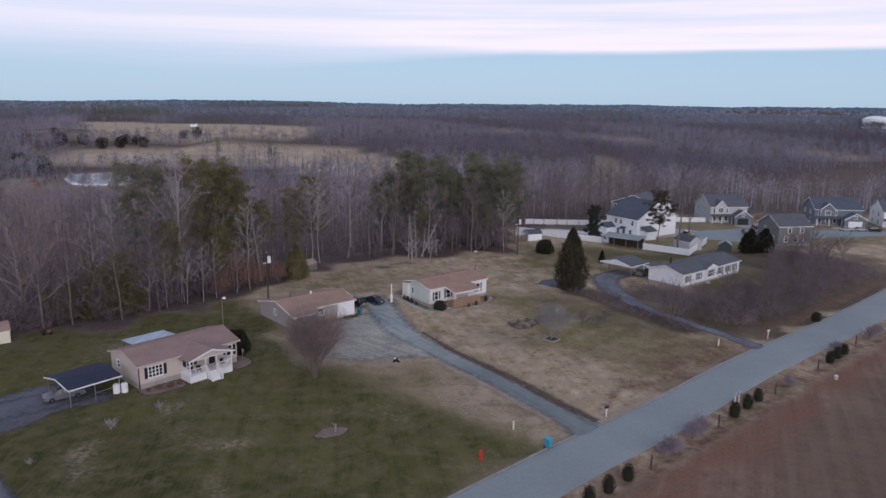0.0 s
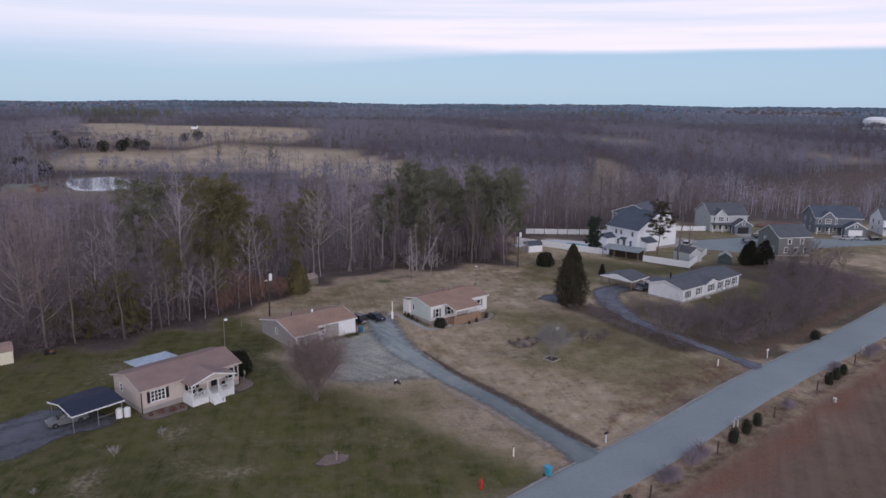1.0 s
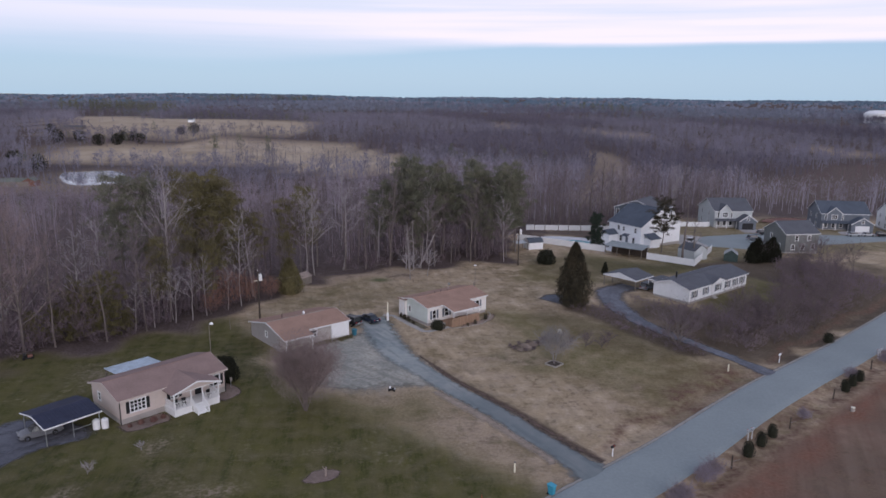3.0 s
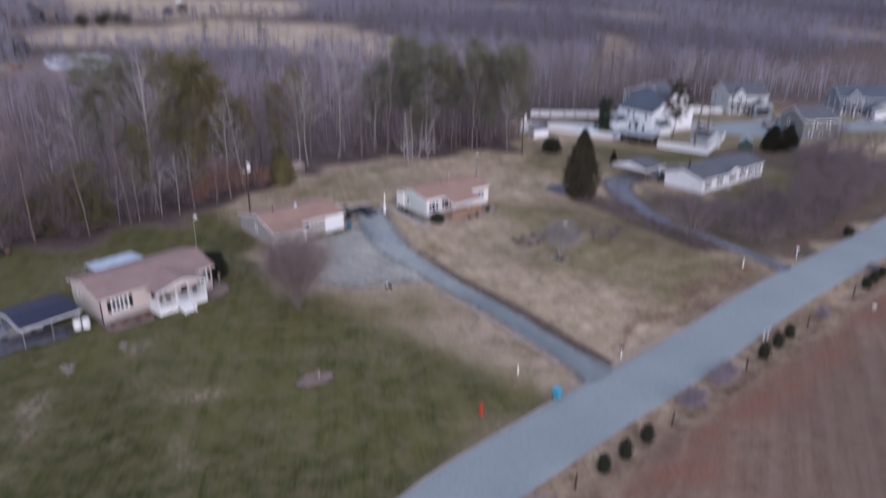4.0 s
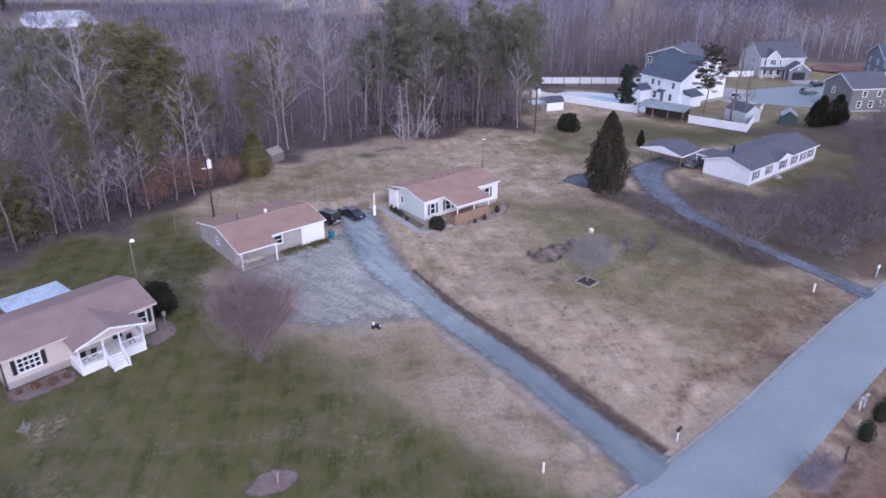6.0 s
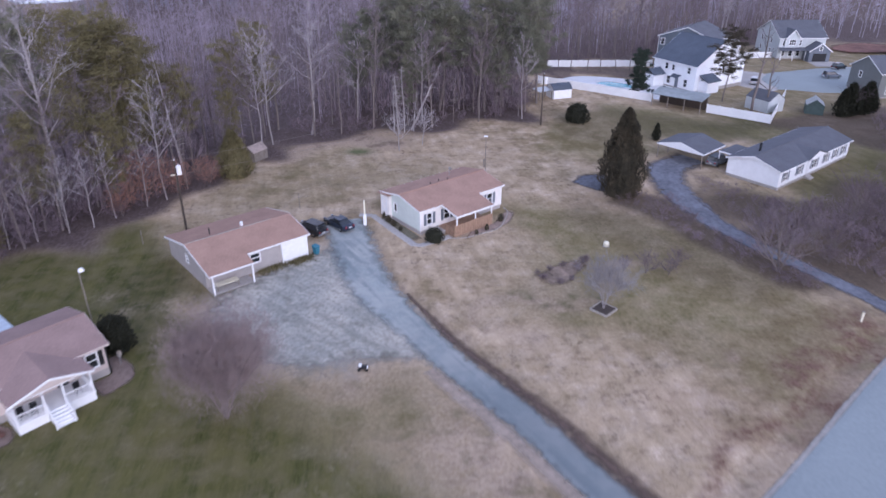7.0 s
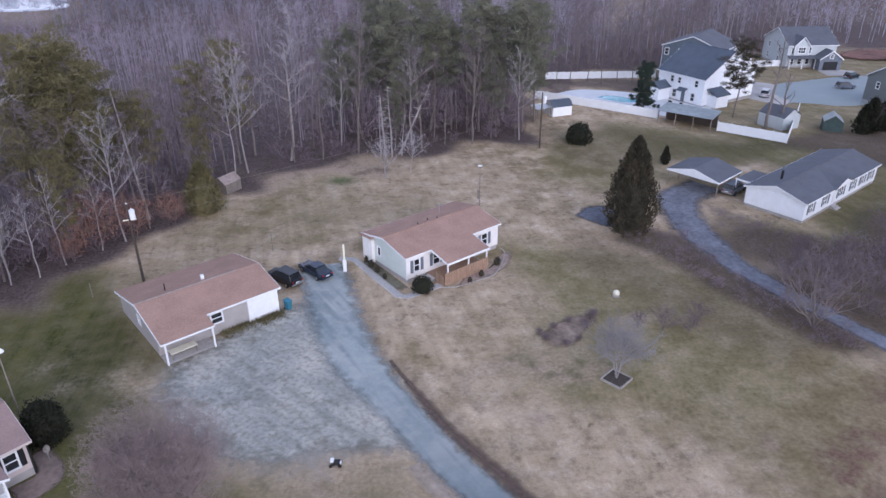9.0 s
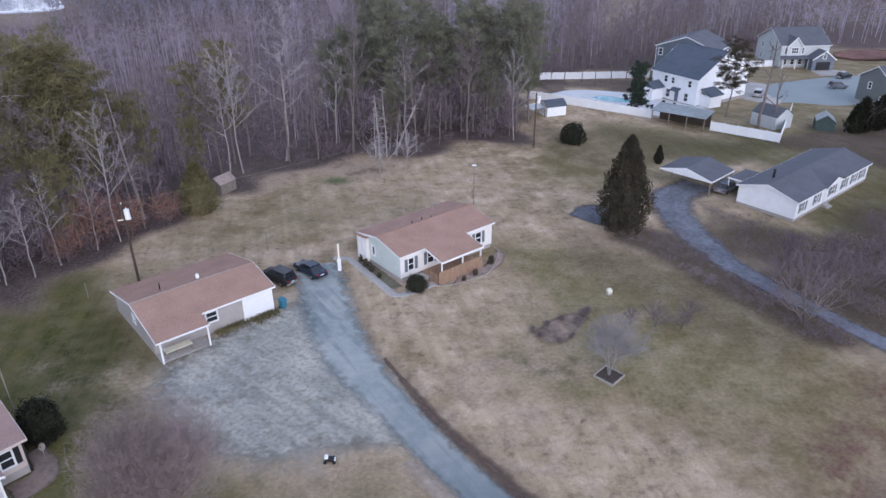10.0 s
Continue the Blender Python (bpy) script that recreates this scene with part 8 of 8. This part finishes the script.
snag = thing("dead_tree", pose(-7.2, 166.8, 0), "pale broken dead trees leaning at the wood's edge", "tree")
for k, (at, top, r, sp) in enumerate((((0, 0), (-0.5, 0.4, 10.5), 0.20, 44), ((1.0, 0.8), (-0.6, 0.6, 12.0), 0.15, 34), ((-0.9, 0.5), (0.2, 0.2, 8.5), 0.15, 26), ((2.0, 2.0), (5.2, 2.0, 11.5), 0.18, 34), ((2.6, 1.4), (0.6, 0.2, 7.0), 0.12, 16))):
    part("stem", tri_mesh("stem", *dead_stem(260 + k, top, r, sp), M_PALEBARK, True), None, snag, m=pose(*at, 0))
for i, (x, y, top, lab) in enumerate(((-38.0, 143.2, (-2.0, 1.2, 19.0), "slender pale leaning trunk at the wood's edge"), (-34.4, 160.6, (-4.0, 1.0, 17.5), "yellowish leaning trunk in the wood"))):
    lean_t = thing("dead_tree", pose(x, y, 0), lab, "tree")
    part("stem", tri_mesh("stem", *dead_stem(270 + i, top, 0.19, 12, 0.0), M_PALEBARK, True), None, lean_t)
syc = bare_tree(253, 19, 7.4, fork=0.44, limbs=11, kids=9, twigs=11, twig_w=0.03, upward=0.25, radius=0.26)
tree_thing("sycamore_tree", syc, (M_PALEBARK, M_TWIG_PALE), (-22.9, 166.2), "pale-barked leafless tree with wide level limbs", "tree")

tree_thing("cedar_tree", cone_conifer(211, 12.9, 3.45, 13000, 0.26), (M_BARK, M_CEDAR), (26.6, 139.0), "tall dense dark cedar with a pointed crown", "tree", crown="foliage")
tree_thing("cedar_tree", cone_conifer(212, 7.3, 2.7, 3000, 0.33), (M_BARK, M_PINE), (-31.0, 145.5), "small olive-green cedar at the wood's edge", "tree", crown="foliage")
tree_thing("cedar_tree", pine_tree(213, 10.5, clumps=60, n=130, low=0.04, leaf=0.42, wide=0.33), (M_BARK, M_PINE), (-56.0, 118.4), "broad dark olive cedar at the wood's edge", "tree", crown="foliage")
low_cedar = pine_tree(219, 8.5, clumps=54, n=120, low=0.03, leaf=0.42, wide=0.36)
for i, (x, y, s) in enumerate(((-66.2, 113.8, 0.62), (-63.4, 115.4, 0.72), (-60.4, 115.8, 0.66), (-58.8, 118.6, 0.98), (-61.4, 119.6, 1.05), (-53.6, 120.6, 0.5))):
    plant(("lowcedar", 0), low_cedar, (M_BARK, M_PINE), "cedar_tree", "low spreading olive cedar at the wood's edge", "tree", "cedars at the wood's edge", x, y, s, 63 * i)
tree_thing("bare_tree", bare_tree(220, 18.0, 8.4, fork=0.14, limbs=24, kids=8, twigs=9, twig_w=0.03, upward=0.75, radius=0.42), (M_PALEBARK, M_TWIG), (-70.5, 114.2), "large leafless tree with wide pale limbs at the wood's edge", "tree")
tree_thing("cedar_tree", cone_conifer(214, 2.9, 0.75, 700, 0.25), (M_BARK, M_SHRUB), (38.4, 163.4), "small dark columnar evergreen", "tree", crown="foliage")
tree_thing("cedar_tree", pine_tree(215, 9.4, clumps=46, n=230, low=0.08, leaf=0.5, wide=0.27), (M_BARK, M_EVERGREEN), (43.6, 196.5), "dark green evergreen beside the pool fence", "tree", crown="foliage")
tree_thing("pine_tree", pine_tree(216, 15.0, clumps=38, n=190, low=0.36, leaf=0.45, wide=0.34), (M_BARK, M_CEDAR), (60.5, 192.5), "open-crowned pine by the white fence", "tree")
tree_thing("bare_tree", bare_tree(217, 17, 2.6, fork=0.5, limbs=8, kids=5, twigs=7, radius=0.3), (M_BARK, M_TWIG), (63.5, 184.0), "tall thin leafless trunk by the white fence", "tree")
tree_thing("bare_tree", bare_tree(218, 11, 2.6, fork=0.3, limbs=8, kids=5, twigs=7, radius=0.24), (M_BARK, M_TWIG), (66.5, 184.5), "small leafless tree by the white fence", "tree")
for i, (x, y, z) in enumerate(((29.5, 221.5, 0.9), (33.0, 223.5, 1.0), (37.5, 224.5, 0.95), (40.5, 223.0, 1.05), (45.0, 226.0, 1.0), (48.5, 225.5, 0.9), (52.5, 228.5, 1.1), (26.0, 217.5, 1.0))):
    plant(("fencetree", 0), BARE_SHAPES[5], (M_BARK, M_TWIG), "bare_tree", "leafless tree before the white back fence", "tree", "leafless trees by the back fence", x, y, z, 71 * i)
hedge = cone_conifer(221, 4.6, 1.5, 1100, 0.4)
for i in range(6):
    x, y = 81.0 + 1.7 * i, 182.6 + 0.9 * i
    plant(("hedge", 0), hedge, (M_BARK, M_SHRUB), "evergreen_shrub", "dark evergreen of a tall screen before the grey house", "shrub", "evergreen screen", x, y, 1.15 + 0.25 * math.sin(i * 2.1), 47 * i)
rus = np.random.RandomState(5)
oak = bare_tree(222, 7.5, 3.0, stems=2, fork=0.2, limbs=10, kids=6, twigs=4)
oak = (oak[0], join([oak[1], clump(rus, np.array([0, 0, 3.9]), 3.1, 1700, 0.21, 1.0)]))
for i, (x, y, s) in enumerate(((-40.8, 134.2, 1.15), (-37.4, 137.6, 0.85), (-34.0, 141.5, 0.7), (-42.5, 131.0, 0.7))):
    plant(("oak", 0), oak, (M_BARK, M_DRYLEAF), "young_oak", "young tree still holding russet dead leaves", "tree", "russet young trees", x, y, s, 80 * i)

small_bush = leafy_bush(231, 0.64, 1.75, 1100, 0.09)
for i, (x, y, s) in enumerate(((14.35, 60.5, 0.95), (16.65, 62.4, 1.0), (19.15, 64.7, 0.98), (36.1, 79.7, 1.05), (38.7, 82.2, 1.0), (41.1, 84.5, 0.95), (57.9, 98.4, 1.0), (60.1, 100.4, 1.0), (62.2, 102.2, 0.95), (86, 124, 1.0))):
    plant(("roadbush", 0), small_bush, (M_BARK, M_SHRUB), "clipped_shrub", "clipped dark egg-shaped evergreen shrub along the road", "shrub", "clipped roadside shrubs", x, y, s, 55 * i)
tree_thing("evergreen_shrub", leafy_bush(232, 1.65, 3.5, 3600, 0.19), (M_BARK, M_SHRUB), (-30.6, 100.3), "large dark evergreen shrub at the tan house's end", "shrub", crown="foliage")
tree_thing("evergreen_shrub", leafy_bush(233, 1.15, 1.7, 1900, 0.12), (M_BARK, M_SHRUB), (-0.2, 123.6), "rounded dark evergreen shrub by the pale house", "shrub", crown="foliage")
tree_thing("evergreen_shrub", leafy_bush(234, 2.1, 3.4, 3600, 0.2), (M_BARK, M_SHRUB), (26.3, 174.5), "rounded dark evergreen shrub on the back lawn", "shrub", crown="foliage")
tree_thing("evergreen_shrub", leafy_bush(235, 0.8, 1.6, 700, 0.14), (M_BARK, M_SHRUB), (66.5, 118.8), "dark evergreen shrub near the road", "shrub", crown="foliage")
for i, (x, y, s) in enumerate(((-5.6, 127.9, 0.5), (-6.4, 129.2, 0.55), (-4.6, 126.4, 0.4), (-7.0, 130.6, 0.5), (6.6, 126.9, 0.45), (8.6, 129.6, 0.6), (5.2, 125.4, 0.4))):
    plant(("lowbush", 0), small_bush, (M_BARK, M_CEDAR), "low_shrub", "low dull green shrub in a house bed", "shrub", "low shrubs", x, y, s, 30 * i)
sapl = bare_tree(241, 1.8, 1.0, stems=3, fork=0.15, limbs=6, kids=5, twigs=5, twig_w=0.02, radius=0.03)
for i, (x, y, s) in enumerate(((-37.8, 74.4, 1.0), (-34.2, 79.7, 0.8), (-42.4, 66.4, 0.5))):
    plant(("sapl", 0), sapl, (M_PALEBARK, M_TWIG_PALE), "sapling", "small pale bare sapling on the lawn", "sapling", "saplings on the lawn", x, y, s, 90 * i)

# ---- poles and wires ----


def utility_pole(x, y, tall, label, drum=False, arm=True):
    r = thing("utility_pole", pose(x, y, hz(x, y)), label, "utility pole")
    part("pole", tubed((0, 0, -0.5), (0, 0, tall), 0.16, 0.11, 10), M_POLEWOOD if drum else M_GREYWOOD, r)
    if arm:
        part("crossarm", boxed(-0.7, 0.7, -0.05, 0.05, tall - 1.9, tall - 1.78), M_CREAM, r, m=pose(0, 0, 0, 0, 0, 20))
    if drum:
        bm = tubed((0.42, 0, tall - 1.75), (0.42, 0, tall - 0.65), 0.3, 0.3, 14)
        part("transformer", bm, M_WHITE, r, "pale grey transformer drum")
        part("insulator", tubed((0.42, 0, tall - 0.64), (0.42, 0, tall - 0.4), 0.06, 0.04), M_WHITE, r)
    part("top_insulator", tubed((0, 0, tall), (0, 0, tall + 0.2), 0.05, 0.04), M_WHITE, r)
    return r


utility_pole(-32.2, 125.8, 9.8, "dark wooden utility pole with grey transformer drum", True)
utility_pole(19.1, 172.0, 9.6, "wooden utility pole with pale transformer at the wood's edge", True)


def lamp_post(x, y, tall, label, head=True):
    r = thing("lamp_post", pose(x, y, hz(x, y)), label, "lamp post")
    part("pole", tubed((0, 0, -0.4), (0, 0, tall), 0.07, 0.05, 8), M_GREYWOOD, r)
    if head:
        part("arm", tubed((0, 0, tall - 0.1), (0.45, -0.3, tall + 0.05), 0.03, 0.03, 6), M_STEEL, r)
        bm = tubed((0.45, -0.3, tall - 0.1), (0.45, -0.3, tall + 0.16), 0.28, 0.16, 12)
        part("lamp_head", bm, M_WHITE, r)
    return r


lamp_post(-32.9, 101.2, 8.3, "tall thin yard lamp post behind the tan house")
lp = lamp_post(7.4, 147.2, 6.0, "thin metal pole with a meter box on the back lawn", False)
part("meter_box", boxed(-0.35, -0.08, -0.1, 0.1, 1.0, 2.3), M_GREYWOOD, lp)
part("lamp_head", boxed(-0.3, 0.3, -0.12, 0.12, 5.9, 6.05), M_WHITE, lp)
mp = thing("service_post", pose(-9.4, 128.2, 0), "white service post at the end of the drive", "post")
part("post", boxed(-0.1, 0.1, -0.1, 0.1, -0.3, 3.5), M_CREAM, mp)
part("casing", boxed(-0.2, 0.2, -0.18, 0.18, 0, 1.5), M_WHITE, mp)
for x, y, tall, lab in ((-36.6, 122.5, 1.9, "thin wooden stake on the back lawn"), (-19.0, 133.4, 2.3, "thin pale pole behind the garage"), (-46.4, 97.6, 2.6, "thin wooden pole behind the tan house")):
    st = thing("stake", pose(x, y, 0), lab, "stake", "stakes")
    part("pole", tubed((0, 0, -0.3), (0, 0, tall), 0.05, 0.045, 6), M_GREYWOOD, st)


def wire(a, b, sag, label):
    cu = bpy.data.curves.new("power_line", "CURVE")
    cu.dimensions, cu.bevel_depth = "3D", 0.014
    sp = cu.splines.new("POLY")
    sp.points.add(24)
    for i in range(25):
        t = i / 24
        p = Vector(a).lerp(Vector(b), t)
        sp.points[i].co = (p.x, p.y, p.z - sag * 4 * t * (1 - t), 1)
    cu.materials.append(M_GREYWOOD)
    tagged(new("power_line", cu), label, "wire", "power lines")


wire((-32.2, 125.8, 9.9), (19.1, 172.0, 9.7 + hz(19.1, 172)), 1.1, "thin overhead power line along the wood")
wire((-31.8, 125.9, 8.0), (19.3, 171.8, 7.8 + hz(19.1, 172)), 1.2, "thin overhead power line along the wood")
wire((-32.2, 125.8, 9.9), (-90, 96, 9.5), 1.2, "thin overhead power line along the wood")

# ---- roadside things ----


def mailbox(x, y, turn, label, material=None):
    r = thing("mailbox", pose(x, y, hz(x, y), 0, 0, turn), label, "mailbox", "mailboxes")
    part("post", boxed(-0.05, 0.05, -0.05, 0.05, -0.3, 1.05), M_WHITE, r)
    bm = bmesh.new()
    prof = [(-0.13, 1.06), (0.13, 1.06), (0.13, 1.22)] + [(0.13 * math.cos(a), 1.22 + 0.12 * math.sin(a)) for a in (0.5, 1.05, 1.57, 2.1, 2.64)] + [(-0.13, 1.22)]
    prism(bm, prof, -0.28, 0.3)
    bx = part("box", bm, material or M_WHITE, r)
    part("flag", boxed(0.135, 0.15, 0.0, 0.05, 1.2, 1.42), M_REDPAINT, bx)
    part("brace", boxed(-0.03, 0.03, -0.05, 0.45, 0.98, 1.05), M_WHITE, r)


mailbox(20.3, 79.4, -45, "white mailbox on a post at the drive's mouth", M_BLACK)
mailbox(53.8, 109.6, -45, "white mailbox at the far drive")
mailbox(5.9, 55.0, 130, "white mailbox on the verge", M_STEEL)
mailbox(38.4, 84.0, 130, "pale mailbox beside clipped shrubs", M_STEEL)
mailbox(37.7, 83.5, 130, "pale mailbox beside clipped shrubs", M_STEEL)
mailbox(71.3, 112.2, 130, "pale mailbox on the far verge", M_STEEL)
mailbox(70.6, 111.6, 130, "pale mailbox on the far verge", M_STEEL)
for x, y, lab in ((8.6, 75.6, "weathered pale marker post on the lawn"), (44.0, 105.3, "pale marker post by the far drive")):
    st = thing("marker_post", pose(x, y, 0), lab, "post", "marker posts")
    part("post", boxed(-0.09, 0.09, -0.09, 0.09, -0.3, 1.15), M_CREAM, st)
    part("cap", boxed(-0.13, 0.13, -0.13, 0.13, 1.155, 1.22), M_GREYWOOD, st)
hy = thing("fire_hydrant", pose(4.4, 68.6, 0), "red fire hydrant on the green verge", "hydrant")
part("barrel", tubed((0, 0, -0.2), (0, 0, 0.85), 0.16, 0.15, 12), M_REDPAINT, hy)
bm = bmesh.new()
bmesh.ops.create_uvsphere(bm, u_segments=12, v_segments=8, radius=0.18, matrix=pose(0, 0, 0.86))
part("bonnet", bm, M_REDPAINT, hy)
part("outlet", tubed((-0.28, 0, 0.58), (0.28, 0, 0.58), 0.08, 0.08, 8), M_REDPAINT, hy)
part("flange", tubed((0, 0, 0.02), (0, 0, 0.1), 0.22, 0.22, 12), M_REDPAINT, hy)
part("stake", tubed((0.2, 0.2, -0.2), (0.2, 0.2, 1.4), 0.025, 0.025, 6), M_REDPAINT, hy)
# fence posts with a few rails along the red field
for i, (x, y) in enumerate(((1.9, 47.6), (11.6, 58.4), (22.2, 67.2), (33.2, 77.2), (44.5, 87.0), (54.9, 96.0), (66.9, 107.2))):
    fp = thing("fence_post", pose(x, y, hz(x, y)), "dark weathered field fence post", "post", "field fence posts")
    part("post", tubed((0, 0, -0.3), (0.04 * (i % 3), 0.02, 1.35), 0.1, 0.085, 8), M_POLEWOOD, fp)
    if i in (0, 2, 3, 4):
        part("rail", tubed((0, 0, 0.6), (1.5, 1.4, 0.15), 0.05, 0.04, 6), M_GREYWOOD, fp)
VERGE_SHAPES = [(BRUSH_SHAPES[k][0], join([BRUSH_SHAPES[k][1], clump(np.random.RandomState(61 + k), np.array([0, 0, 1.6]), 2.4, 1500, 0.9, 0.55, 0.09)])) for k in range(2)]
for i, (x, y, s) in enumerate(((6.2, 51.6, 0.5), (8.2, 54.4, 0.55), (4.4, 49.4, 0.52), (25.4, 70.4, 0.5), (29.0, 74.0, 0.55), (30.4, 75.4, 0.5), (61.5, 103.2, 0.5), (70.5, 109.5, 0.5), (73, 112, 0.5), (24.5, 70.0, 0.42), (47.5, 89.5, 0.4))):
    plant(("verge", i % 2), VERGE_SHAPES[i % 2], (M_BARK, M_TWIG_DEEP), "verge_shrub", "low leafless grey shrub on the verge", "shrub", "low verge shrubs", x, y, s, 64 * i)
# field markers
fm = thing("field_marker", pose(31.6, 53.8, hz(31.6, 53.8), 0, 0, -40), "white pipe marker lying in the red field", "pipe")
part("pipe", tubed((-0.3, 0, 0.12), (0.3, 0, 0.2), 0.14, 0.14, 10), M_VINYL, fm)
fm2 = thing("field_marker", pose(13.4, 50.0, 0), "white standpipe in the red field", "pipe")
part("pipe", tubed((0, 0, -0.2), (0, 0, 0.75), 0.06, 0.06, 10), M_VINYL, fm2)
drum_ = thing("drum", pose(55.2, 91.8, hz(55.2, 91.8) - 0.1), "pale barrel standing at the field's edge", "barrel")
part("drum_body", tubed((0, 0, -0.1), (0, 0, 0.62), 0.27, 0.27, 12), M_EDGING, drum_)
part("drum_lid", tubed((0, 0, 0.63), (0, 0, 0.68), 0.28, 0.28, 12), M_CREAM, drum_)

# ---- lawn things ----
patch("flower_bed", [(-14.6, 73.2), (-13.2, 72.6), (-11.2, 73.4), (-10.2, 74.8), (-11.2, 76.0), (-13.4, 75.6)], M_APRON, 0.05, 0.12, 51, "oval mulch bed on the lawn", category="garden bed")
orn = thing("garden_post", pose(-12.0, 74.3, 0.05), "short pale broken trunk standing in the oval bed", "stump")
part("stump", tubed((0, 0, -0.2), (0.08, 0, 1.1), 0.13, 0.09, 8), M_OLDROOF, orn)
part("branch", tubed((0.03, 0, 0.7), (-0.35, 0.1, 1.15), 0.06, 0.03, 6), M_OLDROOF, orn)
patch("brush_bed", [(11.2, 114.6), (12.6, 112.6), (15.0, 112.8), (16.4, 115.0), (18.6, 117.6), (17.0, 118.8), (14.0, 117.0)], M_LITTERBED, 0.03, 0.3, 52, "brown leaf-filled bed on the dry lawn", category="garden bed")
ball = thing("white_dome", pose(21.2, 122.2, 0), "pale round dome standing on the dry lawn", "dome")
bm = bmesh.new()
bmesh.ops.create_uvsphere(bm, u_segments=20, v_segments=12, radius=0.37, matrix=pose(0, 0, 0.36))
part("shell", bm, M_CREAM, ball)
part("base", tubed((0, 0, -0.1), (0, 0, 0.1), 0.42, 0.42, 14), M_CONCRETE, ball)
tb = thing("toy", pose(-6.4, 97.0, 0), "small black and white yard toy on bare ground", "toy")
part("toy_body", boxed(-0.36, 0.32, -0.2, 0.2, 0.13, 0.42), M_BLACK, tb)
part("toy_seat", boxed(-0.42, -0.16, -0.18, 0.18, 0.425, 0.6), M_WHITE, tb)
part("toy_nose", boxed(0.325, 0.42, -0.16, 0.16, 0.16, 0.36), M_WHITE, tb)
for x in (-0.4, 0.32):
    for y in (-0.26, 0.26):
        part("wheel", tubed((x, y - 0.05, 0.14), (x, y + 0.05, 0.14), 0.14, 0.14, 10), M_RUBBER, tb)
dsh = thing("satellite_dish", pose(-29.2, 97.8, 0, 0, 0, 20), "grey satellite dish on a short pole", "satellite dish")
part("pole", tubed((0, 0, -0.2), (0, 0, 1.1), 0.04, 0.04), M_STEEL, dsh)
bm = bmesh.new()
bmesh.ops.create_cone(bm, cap_ends=False, segments=16, radius1=0.05, radius2=0.33, depth=0.14, matrix=pose(0, -0.1, 1.2, 70, 0, 60))
part("dish_bowl", bm, M_GREYWOOD, dsh)
rb = thing("ride_on_mower", pose(-63.6, 107.6, 0, 0, 0, 30), "small red ride-on mower at the wood's edge", "mower")
part("hood", boxed(0.1, 0.8, -0.26, 0.26, 0.3, 0.66), M_BRICK, rb)
part("seat", boxed(-0.5, -0.1, -0.22, 0.22, 0.55, 0.95), M_BLACK, rb)
part("deck", boxed(-0.6, 0.9, -0.5, 0.5, 0.15, 0.3), M_BLACK, rb)
for x in (-0.4, 0.7):
    for y in (-0.42, 0.42):
        part("wheel", tubed((x, y - 0.08, 0.22), (x, y + 0.08, 0.22), 0.22, 0.22, 10), M_RUBBER, rb)

# ---- far things ----
patch("pond", [(-272, 510), (-243, 524), (-214, 480), (-200, 448), (-226, 436), (-256, 476)], M_POND, 0.5, 0.5, 61, "still grey pond reflecting the sky", category="pond")
for x, y, t, w, d, tall, wl, rf, lab in ((-266, 420, 10, 19, 12, 4.4, M_GREYWOOD, M_MOSSROOF, "far low house with a dull green roof"), (-244, 424, 100, 9, 7, 5.0, M_BRICK, M_MOSSROOF, "far brick wing with a dull green roof"), (-287, 424, 0, 10, 8, 5.0, M_PALE_TIN, M_GREEN_TIN, "far barn with a green roof"), (-322, 905, 0, 7, 6, 5.0, M_WHITE_SIDING, M_GREY_SHINGLE, "far white farmhouse on the ridge"), (-420, 790, 0, 22, 9, 4.0, M_GREYWOOD, M_GREY_SHINGLE, "far grey farm shed by the field")):
    shed(x, y, t, w, d, tall, wl, rf, lab, "house", "farmhouse")
dm = thing("storage_dome", pose(914, 1500, hz(914, 1500) + 11), "big white storage dome on the far skyline", "dome")
bm = bmesh.new()
bmesh.ops.create_uvsphere(bm, u_segments=24, v_segments=12, radius=26, matrix=pose(0, 0, 6) @ Matrix.Diagonal((1, 1, 0.38, 1)))
part("shell", bm, M_WHITE, dm)
part("base_wall", tubed((0, 0, -13), (0, 0, 9), 25.6, 25.8, 24), M_WHITE, dm)
bank = [(119, 266), (125, 261), (136, 262.5), (150, 267), (152, 275), (138, 281), (125, 275)]
patch("clay_bank", bank, M_REDCLAY, 0.5, 0.5, 62, "heap of bare red clay behind the estate", category="earth bank")

# weeds along the garage wall and the yard's rim
w_rs = np.random.RandomState(41)
for cx, cy, ln, an, n in ((-18.2, 117.4, 3.2, 40, 900), (-16.2, 118.6, 1.4, 40, 420)):
    u = w_rs.uniform(-1, 1, n) * ln
    o = w_rs.randn(n) * 0.55 - 0.2
    ca, sa = math.cos(radians(an)), math.sin(radians(an))
    b = np.column_stack([cx + u * ca - o * sa, cy + u * sa + o * ca, np.zeros(n)])
    b[:, 2] = height(b[:, 0], b[:, 1])
    v, f = blades(b, b + np.column_stack([w_rs.randn(n, 2) * 0.18, w_rs.uniform(0.15, 0.55, n)]), w_rs.uniform(0.06, 0.14, n), w_rs)
    tagged(new("weeds", tri_mesh("weeds", v, f, M_PINE)), "ragged yellow-green weeds on gravel", "weeds", kind="stuff")

# dried reddish shrubs along the tan house's front
rust = leafy_bush(237, 0.7, 1.0, 420, 0.14)
for i, (x, y, s) in enumerate(((-38.0, 85.4, 0.4), (-37.0, 86.3, 0.55), (-35.7, 87.0, 0.6), (-34.9, 88.0, 0.45))):
    plant(("rust", 0), rust, (M_BARK, M_RUSTSHRUB), "dry_shrub", "dried reddish-brown shrub along the tan house", "shrub", "dry shrubs by the house", x, y, s, 66 * i)
